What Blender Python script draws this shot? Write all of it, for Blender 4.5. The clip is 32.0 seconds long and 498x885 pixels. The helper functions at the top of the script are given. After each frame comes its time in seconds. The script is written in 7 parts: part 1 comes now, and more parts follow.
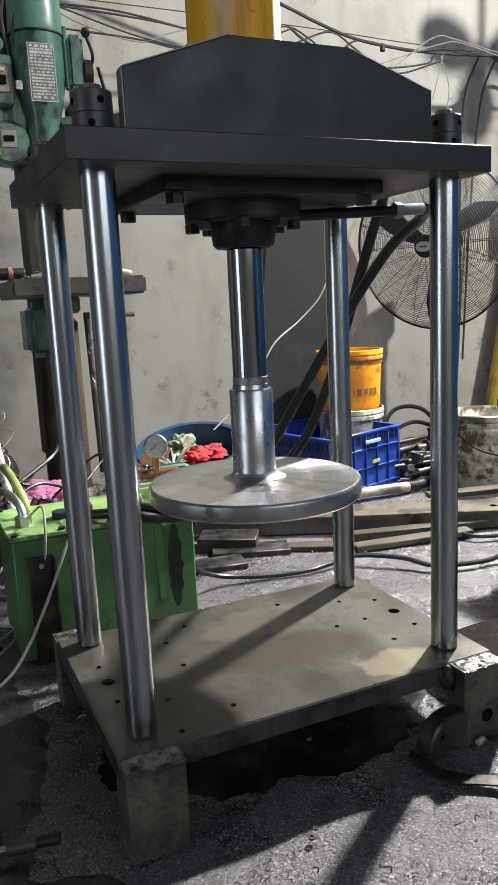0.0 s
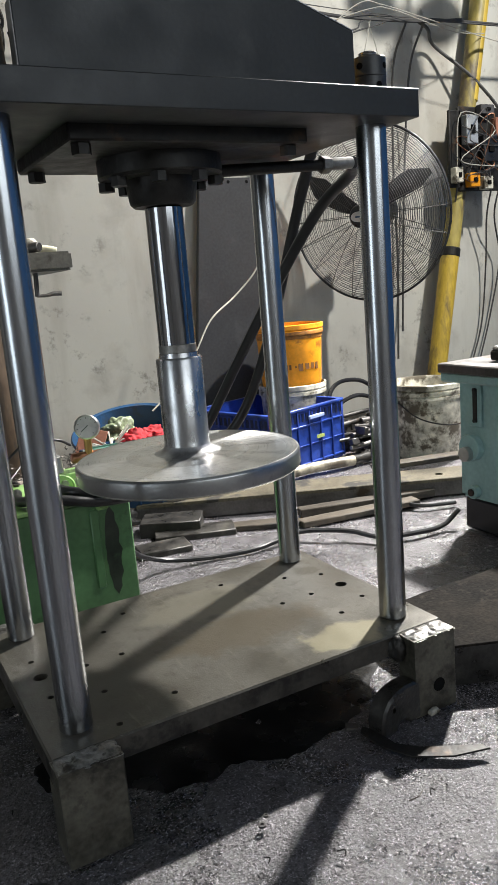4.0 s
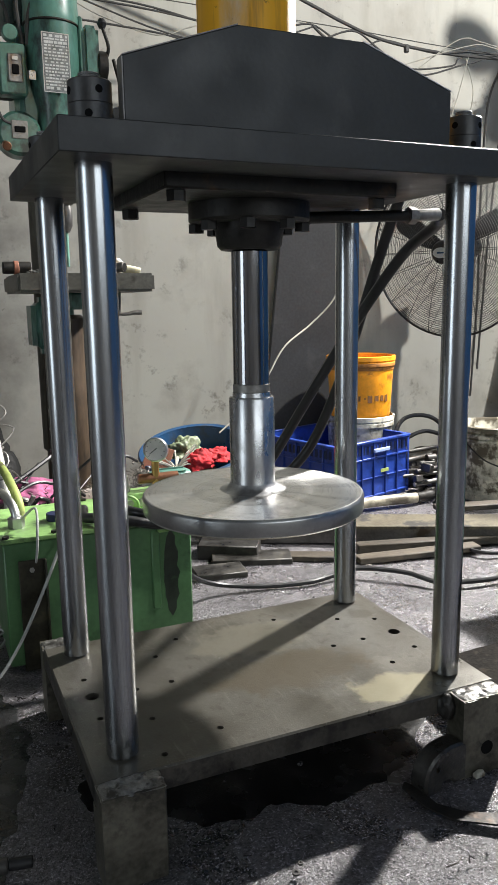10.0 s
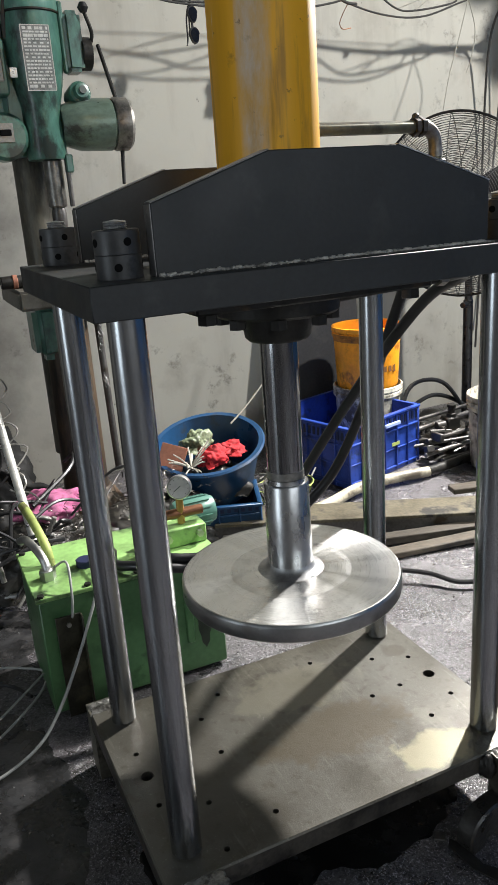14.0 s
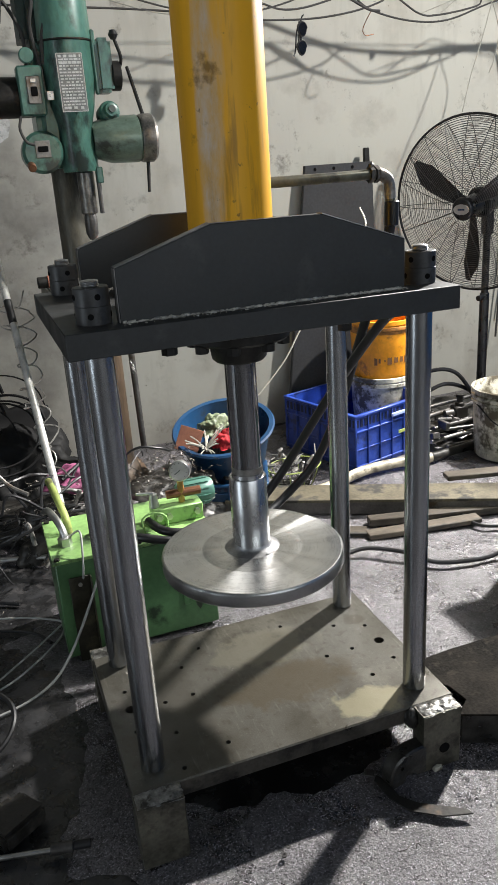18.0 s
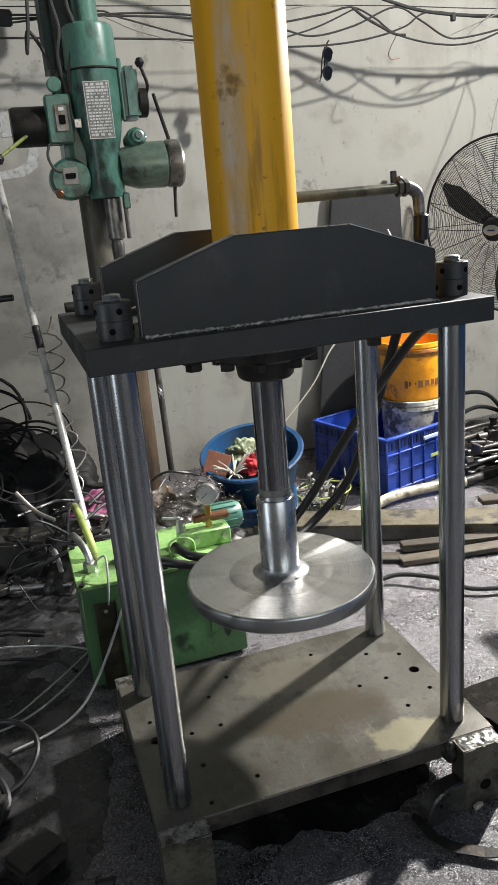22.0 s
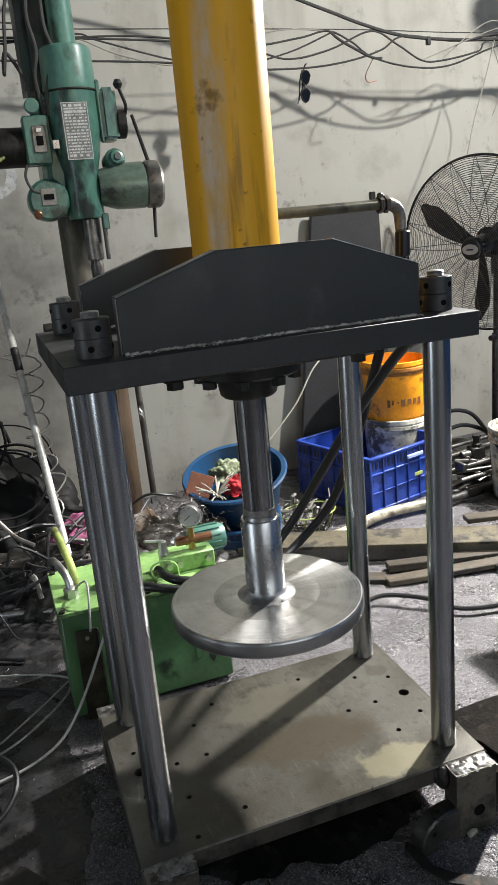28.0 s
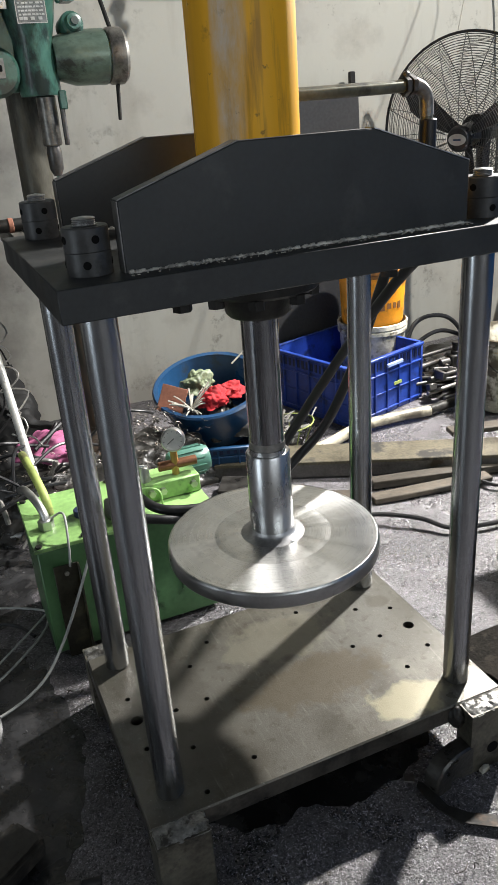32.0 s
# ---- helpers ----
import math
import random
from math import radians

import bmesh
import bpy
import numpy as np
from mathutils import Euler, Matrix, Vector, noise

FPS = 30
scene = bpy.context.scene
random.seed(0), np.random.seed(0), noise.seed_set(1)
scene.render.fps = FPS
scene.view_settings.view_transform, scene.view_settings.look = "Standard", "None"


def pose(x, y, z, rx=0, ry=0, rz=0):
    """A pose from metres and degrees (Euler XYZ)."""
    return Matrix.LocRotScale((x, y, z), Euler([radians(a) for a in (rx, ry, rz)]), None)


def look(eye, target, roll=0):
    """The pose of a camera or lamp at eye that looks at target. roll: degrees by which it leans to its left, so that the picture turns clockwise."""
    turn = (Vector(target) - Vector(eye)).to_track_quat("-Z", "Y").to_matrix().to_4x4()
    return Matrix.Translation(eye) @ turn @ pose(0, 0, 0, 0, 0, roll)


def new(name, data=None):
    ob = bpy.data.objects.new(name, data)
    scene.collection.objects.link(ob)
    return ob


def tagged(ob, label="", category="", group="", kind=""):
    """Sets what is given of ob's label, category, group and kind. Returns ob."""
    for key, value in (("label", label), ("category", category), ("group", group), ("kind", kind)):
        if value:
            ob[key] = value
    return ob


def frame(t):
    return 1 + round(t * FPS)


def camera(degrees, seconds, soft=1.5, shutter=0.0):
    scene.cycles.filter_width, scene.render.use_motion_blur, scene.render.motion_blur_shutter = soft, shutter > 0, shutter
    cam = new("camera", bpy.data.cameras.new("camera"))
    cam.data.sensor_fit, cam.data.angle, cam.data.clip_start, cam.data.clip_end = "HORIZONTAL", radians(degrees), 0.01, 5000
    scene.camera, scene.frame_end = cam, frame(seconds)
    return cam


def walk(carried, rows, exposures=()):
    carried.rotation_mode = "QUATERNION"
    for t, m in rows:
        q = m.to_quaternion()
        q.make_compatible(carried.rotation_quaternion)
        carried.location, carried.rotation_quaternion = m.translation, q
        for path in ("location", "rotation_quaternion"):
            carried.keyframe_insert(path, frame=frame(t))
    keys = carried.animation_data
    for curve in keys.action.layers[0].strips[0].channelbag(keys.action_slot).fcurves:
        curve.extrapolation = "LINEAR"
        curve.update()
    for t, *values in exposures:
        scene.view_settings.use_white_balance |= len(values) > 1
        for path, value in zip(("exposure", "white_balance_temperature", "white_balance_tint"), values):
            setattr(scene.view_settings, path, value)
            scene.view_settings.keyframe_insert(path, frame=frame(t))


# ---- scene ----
cam = camera(36.3, 32.0)
PATH = [
    (0, (-0.5979, -1.2971, 0.8340), (0.2146, 0.4930, 0.4670), -2.80),
    (0.5, (-0.6111, -1.3048, 0.8390), (0.2050, 0.4878, 0.4890), -2.60),
    (1, (-0.6108, -1.3107, 0.8340), (0.2129, 0.4814, 0.5000), -2.80),
    (1.5, (-0.5662, -1.2992, 0.8160), (0.2725, 0.4848, 0.4820), -3.40),
    (2, (-0.5430, -1.2810, 0.7990), (0.3161, 0.4922, 0.4540), -4.10),
    (2.5, (-0.5416, -1.2614, 0.7900), (0.3399, 0.4965, 0.4240), -4.60),
    (3, (-0.5321, -1.2563, 0.7890), (0.3723, 0.4850, 0.4030), -5.00),
    (3.5, (-0.5360, -1.2530, 0.7920), (0.3890, 0.4738, 0.3920), -5.00),
    (5.5, (-0.5487, -1.2259, 0.7880), (0.3478, 0.5071, 0.3480), -3.60),
    (6, (-0.5389, -1.2266, 0.7870), (0.3359, 0.5168, 0.3450), -3.40),
    (6.5, (-0.5514, -1.2267, 0.7860), (0.3026, 0.5266, 0.3450), -3.40),
    (7, (-0.5603, -1.2242, 0.7850), (0.2734, 0.5398, 0.3440), -3.40),
    (7.5, (-0.5566, -1.2172, 0.7820), (0.2582, 0.5559, 0.3430), -3.30),
    (8, (-0.5616, -1.2202, 0.7840), (0.2359, 0.5609, 0.3460), -3.30),
    (8.5, (-0.5608, -1.2251, 0.7850), (0.2226, 0.5635, 0.3520), -3.20),
    (9, (-0.5552, -1.2168, 0.7800), (0.2198, 0.5774, 0.3560), -2.90),
    (9.5, (-0.5623, -1.2300, 0.7950), (0.2070, 0.5683, 0.3820), -2.50),
    (10, (-0.5507, -1.2509, 0.8420), (0.2335, 0.5520, 0.4740), -0.90),
    (10.5, (-0.5584, -1.2377, 0.8560), (0.2193, 0.5743, 0.5220), -0.50),
    (11, (-0.5526, -1.2374, 0.8480), (0.2158, 0.5784, 0.5140), -1.90),
    (11.5, (-0.5156, -1.2061, 0.9500), (0.2800, 0.5862, 0.5570), -4.50),
    (12, (-0.5131, -1.1440, 1.0330), (0.2900, 0.6284, 0.5690), -6.10),
    (12.5, (-0.5415, -1.1165, 1.0600), (0.2570, 0.6516, 0.5760), -4.80),
    (13, (-0.5675, -1.0992, 1.1170), (0.2419, 0.6551, 0.5990), -4.20),
    (13.5, (-0.5747, -1.1022, 1.1140), (0.2161, 0.6450, 0.5460), -4.10),
    (14, (-0.5694, -1.1413, 1.1550), (0.1976, 0.6017, 0.5460), -4.00),
    (14.5, (-0.5700, -1.2168, 1.1920), (0.0932, 0.5586, 0.5530), -4.00),
    (16.5, (-0.5391, -1.4462, 1.3130), (0.0082, 0.3648, 0.6650), -2.50),
    (17, (-0.5332, -1.4437, 1.3190), (0.0305, 0.3598, 0.6640), -2.70),
    (17.5, (-0.5264, -1.4394, 1.3130), (0.0585, 0.3528, 0.6450), -3.20),
    (18, (-0.4856, -1.4395, 1.2970), (0.1248, 0.3391, 0.6140), -3.80),
    (18.5, (-0.4579, -1.4384, 1.2990), (0.1746, 0.3262, 0.6030), -4.10),
    (19, (-0.4629, -1.4074, 1.2960), (0.1824, 0.3538, 0.6000), -4.00),
    (19.5, (-0.4858, -1.3760, 1.3040), (0.1640, 0.3851, 0.6140), -3.70),
    (20, (-0.4861, -1.3679, 1.3050), (0.1643, 0.3963, 0.6240), -3.30),
    (20.5, (-0.4876, -1.3750, 1.3060), (0.1589, 0.3946, 0.6360), -3.30),
    (21, (-0.4937, -1.3843, 1.3070), (0.1432, 0.3950, 0.6520), -3.60),
    (21.5, (-0.4938, -1.3910, 1.3000), (0.1427, 0.3919, 0.6530), -3.80),
    (22, (-0.4705, -1.4068, 1.2630), (0.0789, 0.4190, 0.6590), -4.90),
    (22.5, (-0.4490, -1.4069, 1.2290), (0.0557, 0.4392, 0.6480), -5.40),
    (23, (-0.4467, -1.4024, 1.2120), (0.0283, 0.4493, 0.6250), -5.50),
    (23.5, (-0.4501, -1.3961, 1.2100), (0.0123, 0.4555, 0.6130), -5.70),
    (24, (-0.4482, -1.3903, 1.2160), (0.0369, 0.4549, 0.6160), -6.00),
    (24.5, (-0.4503, -1.3858, 1.2210), (0.0673, 0.4524, 0.6280), -6.00),
    (25, (-0.4498, -1.3827, 1.2310), (0.0990, 0.4502, 0.6480), -6.00),
    (25.5, (-0.4533, -1.3786, 1.2320), (0.1195, 0.4506, 0.6600), -5.90),
    (26, (-0.4474, -1.3783, 1.2370), (0.1383, 0.4497, 0.6780), -5.90),
    (26.5, (-0.4478, -1.3769, 1.2390), (0.1415, 0.4537, 0.6900), -5.80),
    (28.5, (-0.4694, -1.3791, 1.2500), (0.1439, 0.4411, 0.6920), -4.80),
    (29, (-0.4703, -1.3638, 1.2440), (0.1570, 0.4443, 0.6620), -4.20),
    (29.5, (-0.4730, -1.3624, 1.2290), (0.1785, 0.4125, 0.5780), -3.20),
    (30, (-0.4867, -1.2668, 1.2360), (0.2101, 0.4591, 0.5040), -2.90),
    (30.5, (-0.5031, -1.1912, 1.2570), (0.2536, 0.4983, 0.5010), -3.30),
    (31, (-0.4836, -1.1971, 1.2560), (0.3200, 0.4505, 0.4560), -3.90),
    (31.5, (-0.4980, -1.1837, 1.2590), (0.2532, 0.4804, 0.4420), -3.80),
    (32, (-0.5029, -1.1630, 1.2580), (0.1779, 0.5306, 0.4390), -4.30),
]
EXPOSURES = [(0.0, 0.34), (5.5, 0.37), (10.5, 0.36), (12.0, 0.28), (16.5, 0.29), (26.0, 0.26), (30.5, 0.28), (32.0, 0.34)]
walk(cam, [(t, look(eye, target, roll)) for t, eye, target, roll in PATH], EXPOSURES)

# ---- light ----
world = bpy.data.worlds.new("room_air")
world.use_nodes = True
world.node_tree.nodes["Background"].inputs[0].default_value = (0.02, 0.02, 0.022, 1)
world.node_tree.nodes["Background"].inputs[1].default_value = 1.0
scene.world = world


def area_lamp(name, eye, target, size, power, color, size_y=None):
    data = bpy.data.lights.new(name, "AREA")
    data.size, data.energy, data.color = size, power, color
    if size_y:
        data.shape, data.size_y = "RECTANGLE", size_y
    else:
        data.shape = "DISK"
    ob = new(name, data)
    ob.matrix_world = look(eye, target)
    return ob


def spot_lamp(name, eye, target, power, cone, blend, radius, color):
    data = bpy.data.lights.new(name, "SPOT")
    data.energy, data.shadow_soft_size, data.color = power, radius, color
    data.spot_size, data.spot_blend = radians(cone), blend
    new(name, data).matrix_world = look(eye, target)


spot_lamp("flood_light", (2.35, 1.22, 2.4), (0.60, -0.60, 0.0), 880, 96, 0.22, 0.07, (1.0, 0.975, 0.94))
spot_lamp("wall_flood_light", (3.15, -0.75, 4.15), (1.15, 2.15, 1.42), 740, 69, 0.60, 0.09, (1.0, 0.985, 0.95))
area_lamp("doorway_daylight", (-3.98, -1.2, 1.25), (0, -1.2, 1.25), 1.3, 24, (0.80, 0.91, 1.0), 2.2)
# added cool fill from behind the camera; the front wall has no opening
area_lamp("front_fill_light", (0.9, -5.05, 2.0), (0.9, 0, 1.6), 3.6, 62, (0.86, 0.94, 1.0), 2.4)


# ---- materials ----
def tools(m):
    """The node tree of a material, and short ways to add nodes and links."""
    m.use_nodes = True
    n = m.node_tree.nodes
    return n, m.node_tree.links, n["Principled BSDF"]


def noise_mask(n, link, vec, scale, low, high, detail=7, rough=0.6):
    tex = n.new("ShaderNodeTexNoise")
    tex.inputs["Scale"].default_value, tex.inputs["Detail"].default_value, tex.inputs["Roughness"].default_value = scale, detail, rough
    link.new(vec, tex.inputs["Vector"])
    cut = n.new("ShaderNodeMapRange")
    cut.inputs[1].default_value, cut.inputs[2].default_value = low, high
    link.new(tex.outputs[0], cut.inputs[0])
    return cut.outputs[0]


def mix_in(n, link, base, mask, color, amount=1.0):
    mul = n.new("ShaderNodeMath")
    mul.operation = "MULTIPLY"
    mul.inputs[1].default_value = amount
    link.new(mask, mul.inputs[0])
    mix = n.new("ShaderNodeMix")
    mix.data_type = "RGBA"
    mix.inputs[7].default_value = (*color, 1)
    link.new(mul.outputs[0], mix.inputs[0])
    link.new(base, mix.inputs[6])
    return mix.outputs[2]


def plaster():
    """Pale plaster with soot blotches, small black smudges, faint runs and a shaded patch painted in."""
    m = bpy.data.materials.new("dirty_plaster")
    n, link, bsdf = tools(m)
    co = n.new("ShaderNodeTexCoord")
    long = n.new("ShaderNodeMapping")
    long.inputs["Scale"].default_value = (1.0, 1.0, 0.18)
    link.new(co.outputs["Object"], long.inputs["Vector"])
    v, lv = co.outputs["Object"], long.outputs[0]
    rgb = n.new("ShaderNodeRGB")
    rgb.outputs[0].default_value = (0.52, 0.507, 0.445, 1)
    c = mix_in(n, link, rgb.outputs[0], noise_mask(n, link, v, 1.1, 0.42, 0.68), (0.45, 0.43, 0.385), 0.8)
    c = mix_in(n, link, c, noise_mask(n, link, v, 3.2, 0.54, 0.70), (0.36, 0.335, 0.29), 0.75)
    c = mix_in(n, link, c, noise_mask(n, link, lv, 2.6, 0.53, 0.66), (0.33, 0.30, 0.25), 0.6)
    c = mix_in(n, link, c, noise_mask(n, link, lv, 7.0, 0.58, 0.74), (0.36, 0.34, 0.30), 0.6)
    # soot only where a broad patch and a small smudge meet
    patch = n.new("ShaderNodeMath")
    patch.operation = "MULTIPLY"
    link.new(noise_mask(n, link, v, 2.1, 0.46, 0.58), patch.inputs[0])
    link.new(noise_mask(n, link, v, 13.0, 0.55, 0.68, 8, 0.68), patch.inputs[1])
    c = mix_in(n, link, c, patch.outputs[0], (0.15, 0.135, 0.115), 0.75)
    c = mix_in(n, link, c, noise_mask(n, link, v, 30.0, 0.69, 0.75), (0.11, 0.10, 0.085), 0.75)
    # ragged dark patch at lower left: the wall's shade put into its colour
    off = n.new("ShaderNodeMapping")
    off.vector_type = "POINT"
    off.inputs["Location"].default_value, off.inputs["Scale"].default_value = (1.9 * 0.80, 0, 1.75 * 1.15), (0.80, 0, 1.15)
    link.new(v, off.inputs["Vector"])
    far = n.new("ShaderNodeVectorMath")
    far.operation = "LENGTH"
    link.new(off.outputs[0], far.inputs[0])
    ragged = n.new("ShaderNodeTexNoise")
    ragged.inputs["Scale"].default_value, ragged.inputs["Detail"].default_value, ragged.inputs["Roughness"].default_value = 3.2, 8, 0.62
    link.new(v, ragged.inputs["Vector"])
    rim = n.new("ShaderNodeMath")
    rim.operation = "MULTIPLY_ADD"
    rim.inputs[1].default_value = 1.5
    link.new(ragged.outputs[0], rim.inputs[0])
    link.new(far.outputs["Value"], rim.inputs[2])
    inside = n.new("ShaderNodeMapRange")
    inside.inputs[1].default_value, inside.inputs[2].default_value = 1.95, 1.45
    link.new(rim.outputs[0], inside.inputs[0])
    c = mix_in(n, link, c, inside.outputs[0], (0.155, 0.145, 0.13), 0.8)
    link.new(c, bsdf.inputs["Base Color"])
    bsdf.inputs["Roughness"].default_value = 0.85
    fine = n.new("ShaderNodeTexNoise")
    fine.inputs["Scale"].default_value, fine.inputs["Detail"].default_value = 40, 8
    link.new(v, fine.inputs["Vector"])
    bp = n.new("ShaderNodeBump")
    bp.inputs["Strength"].default_value, bp.inputs["Distance"].default_value = 0.12, 0.004
    link.new(fine.outputs[0], bp.inputs["Height"])
    link.new(bp.outputs[0], bsdf.inputs["Normal"])
    return m


def wet_concrete():
    """Gritty workshop concrete, black with oil in patches and damp, its glints painted as pale specks."""
    m = bpy.data.materials.new("oily_concrete")
    n, link, bsdf = tools(m)
    co = n.new("ShaderNodeTexCoord")
    v = co.outputs["Object"]
    rgb = n.new("ShaderNodeRGB")
    rgb.outputs[0].default_value = (0.140, 0.131, 0.138, 1)
    c = mix_in(n, link, rgb.outputs[0], noise_mask(n, link, v, 1.6, 0.44, 0.62), (0.066, 0.062, 0.064), 0.7)
    c = mix_in(n, link, c, noise_mask(n, link, v, 6.0, 0.54, 0.66), (0.036, 0.034, 0.034), 0.75)
    c = mix_in(n, link, c, noise_mask(n, link, v, 28, 0.56, 0.66), (0.018, 0.017, 0.017), 0.75)
    c = mix_in(n, link, c, noise_mask(n, link, v, 80, 0.53, 0.61, 6, 0.65), (0.010, 0.009, 0.010), 0.85)
    c = mix_in(n, link, c, noise_mask(n, link, v, 190, 0.51, 0.58, 5, 0.7), (0.014, 0.013, 0.014), 0.85)
    # pale grains that also paint the sparkle of the wet floor
    c = mix_in(n, link, c, noise_mask(n, link, v, 240, 0.56, 0.62, 5, 0.7), (0.55, 0.52, 0.57), 0.7)
    link.new(c, bsdf.inputs["Base Color"])
    wet = n.new("ShaderNodeMapRange")
    wet.inputs[3].default_value, wet.inputs[4].default_value = 0.36, 0.21
    bsdf.inputs["Specular IOR Level"].default_value = 0.85
    link.new(noise_mask(n, link, v, 3.4, 0.40, 0.60), wet.inputs[0])
    link.new(wet.outputs[0], bsdf.inputs["Roughness"])
    a, f = n.new("ShaderNodeTexNoise"), n.new("ShaderNodeTexNoise")
    a.inputs["Scale"].default_value, a.inputs["Detail"].default_value, a.inputs["Roughness"].default_value = 170, 4, 0.6
    f.inputs["Scale"].default_value, f.inputs["Detail"].default_value, f.inputs["Roughness"].default_value = 11, 7, 0.55
    s = n.new("ShaderNodeMath")
    s.operation = "MULTIPLY_ADD"
    s.inputs[1].default_value = 0.55
    link.new(v, a.inputs["Vector"])
    link.new(v, f.inputs["Vector"])
    link.new(a.outputs[0], s.inputs[0])
    link.new(f.outputs[0], s.inputs[2])
    bp = n.new("ShaderNodeBump")
    bp.inputs["Strength"].default_value, bp.inputs["Distance"].default_value = 1.0, 0.0075
    link.new(s.outputs[0], bp.inputs["Height"])
    link.new(bp.outputs[0], bsdf.inputs["Normal"])
    return m


def base_steel():
    """Thick plate, scratched and wet with oil: grey steel, brown films, dry pale patches, painted glints."""
    m = bpy.data.materials.new("worn_oily_steel")
    n, link, bsdf = tools(m)
    co = n.new("ShaderNodeTexCoord")
    v = co.outputs["Object"]
    lay = n.new("ShaderNodeMapping")
    lay.inputs["Scale"].default_value, lay.inputs["Rotation"].default_value = (1.0, 0.10, 1.0), (0, 0, 0.6)
    link.new(v, lay.inputs["Vector"])
    rgb = n.new("ShaderNodeRGB")
    rgb.outputs[0].default_value = (0.098, 0.093, 0.078, 1)
    c = mix_in(n, link, rgb.outputs[0], noise_mask(n, link, v, 2.6, 0.38, 0.70), (0.056, 0.047, 0.029), 0.6)
    c = mix_in(n, link, c, noise_mask(n, link, v, 3.7, 0.55, 0.64), (0.17, 0.16, 0.132), 0.5)
    c = mix_in(n, link, c, noise_mask(n, link, v, 9, 0.50, 0.72), (0.040, 0.034, 0.023), 0.6)
    c = mix_in(n, link, c, noise_mask(n, link, v, 46, 0.54, 0.66), (0.050, 0.043, 0.030), 0.6)
    c = mix_in(n, link, c, noise_mask(n, link, lay.outputs[0], 130, 0.58, 0.70), (0.34, 0.33, 0.29), 0.14)
    # white specks painted in as the oily plate's sparkle
    c = mix_in(n, link, c, noise_mask(n, link, v, 230, 0.62, 0.69), (0.50, 0.49, 0.45), 0.2)
    for at, size, tint, amount in (((0.190, -0.188), (10.0, 19.0), (0.27, 0.245, 0.155), 0.75), ((0.310, 0.119), (26.0, 40.0), (0.050, 0.043, 0.028), 0.7), ((0.04, 0.10), (6.5, 12.0), (0.165, 0.154, 0.116), 0.6), ((0.06, -0.05), (5.0, 12.0), (0.066, 0.050, 0.026), 0.7), ((-0.24, -0.02), (9.0, 4.6), (0.060, 0.054, 0.043), 0.6)):
        spot = n.new("ShaderNodeMapping")
        spot.inputs["Location"].default_value, spot.inputs["Scale"].default_value = (-at[0] * size[0], -at[1] * size[1], 0), (size[0], size[1], 0)
        link.new(v, spot.inputs["Vector"])
        far = n.new("ShaderNodeVectorMath")
        far.operation = "LENGTH"
        link.new(spot.outputs[0], far.inputs[0])
        ragged = n.new("ShaderNodeTexNoise")
        ragged.inputs["Scale"].default_value, ragged.inputs["Detail"].default_value, ragged.inputs["Roughness"].default_value = 22, 6, 0.6
        link.new(v, ragged.inputs["Vector"])
        rim = n.new("ShaderNodeMath")
        rim.operation = "MULTIPLY_ADD"
        rim.inputs[1].default_value = 1.6
        link.new(ragged.outputs[0], rim.inputs[0])
        link.new(far.outputs["Value"], rim.inputs[2])
        inside = n.new("ShaderNodeMapRange")
        inside.inputs[1].default_value, inside.inputs[2].default_value = 1.75, 1.45
        link.new(rim.outputs[0], inside.inputs[0])
        c = mix_in(n, link, c, inside.outputs[0], tint, amount)
    link.new(c, bsdf.inputs["Base Color"])
    bsdf.inputs["Metallic"].default_value = 0.3
    bsdf.inputs["Specular IOR Level"].default_value = 0.55
    wet = n.new("ShaderNodeMapRange")
    wet.inputs[3].default_value, wet.inputs[4].default_value = 0.46, 0.26
    link.new(noise_mask(n, link, v, 2.6, 0.38, 0.66), wet.inputs[0])
    link.new(wet.outputs[0], bsdf.inputs["Roughness"])
    fine = n.new("ShaderNodeTexNoise")
    fine.inputs["Scale"].default_value, fine.inputs["Detail"].default_value = 430, 6
    link.new(v, fine.inputs["Vector"])
    bp = n.new("ShaderNodeBump")
    bp.inputs["Strength"].default_value, bp.inputs["Distance"].default_value = 0.34, 0.0012
    link.new(fine.outputs[0], bp.inputs["Height"])
    link.new(bp.outputs[0], bsdf.inputs["Normal"])
    return m


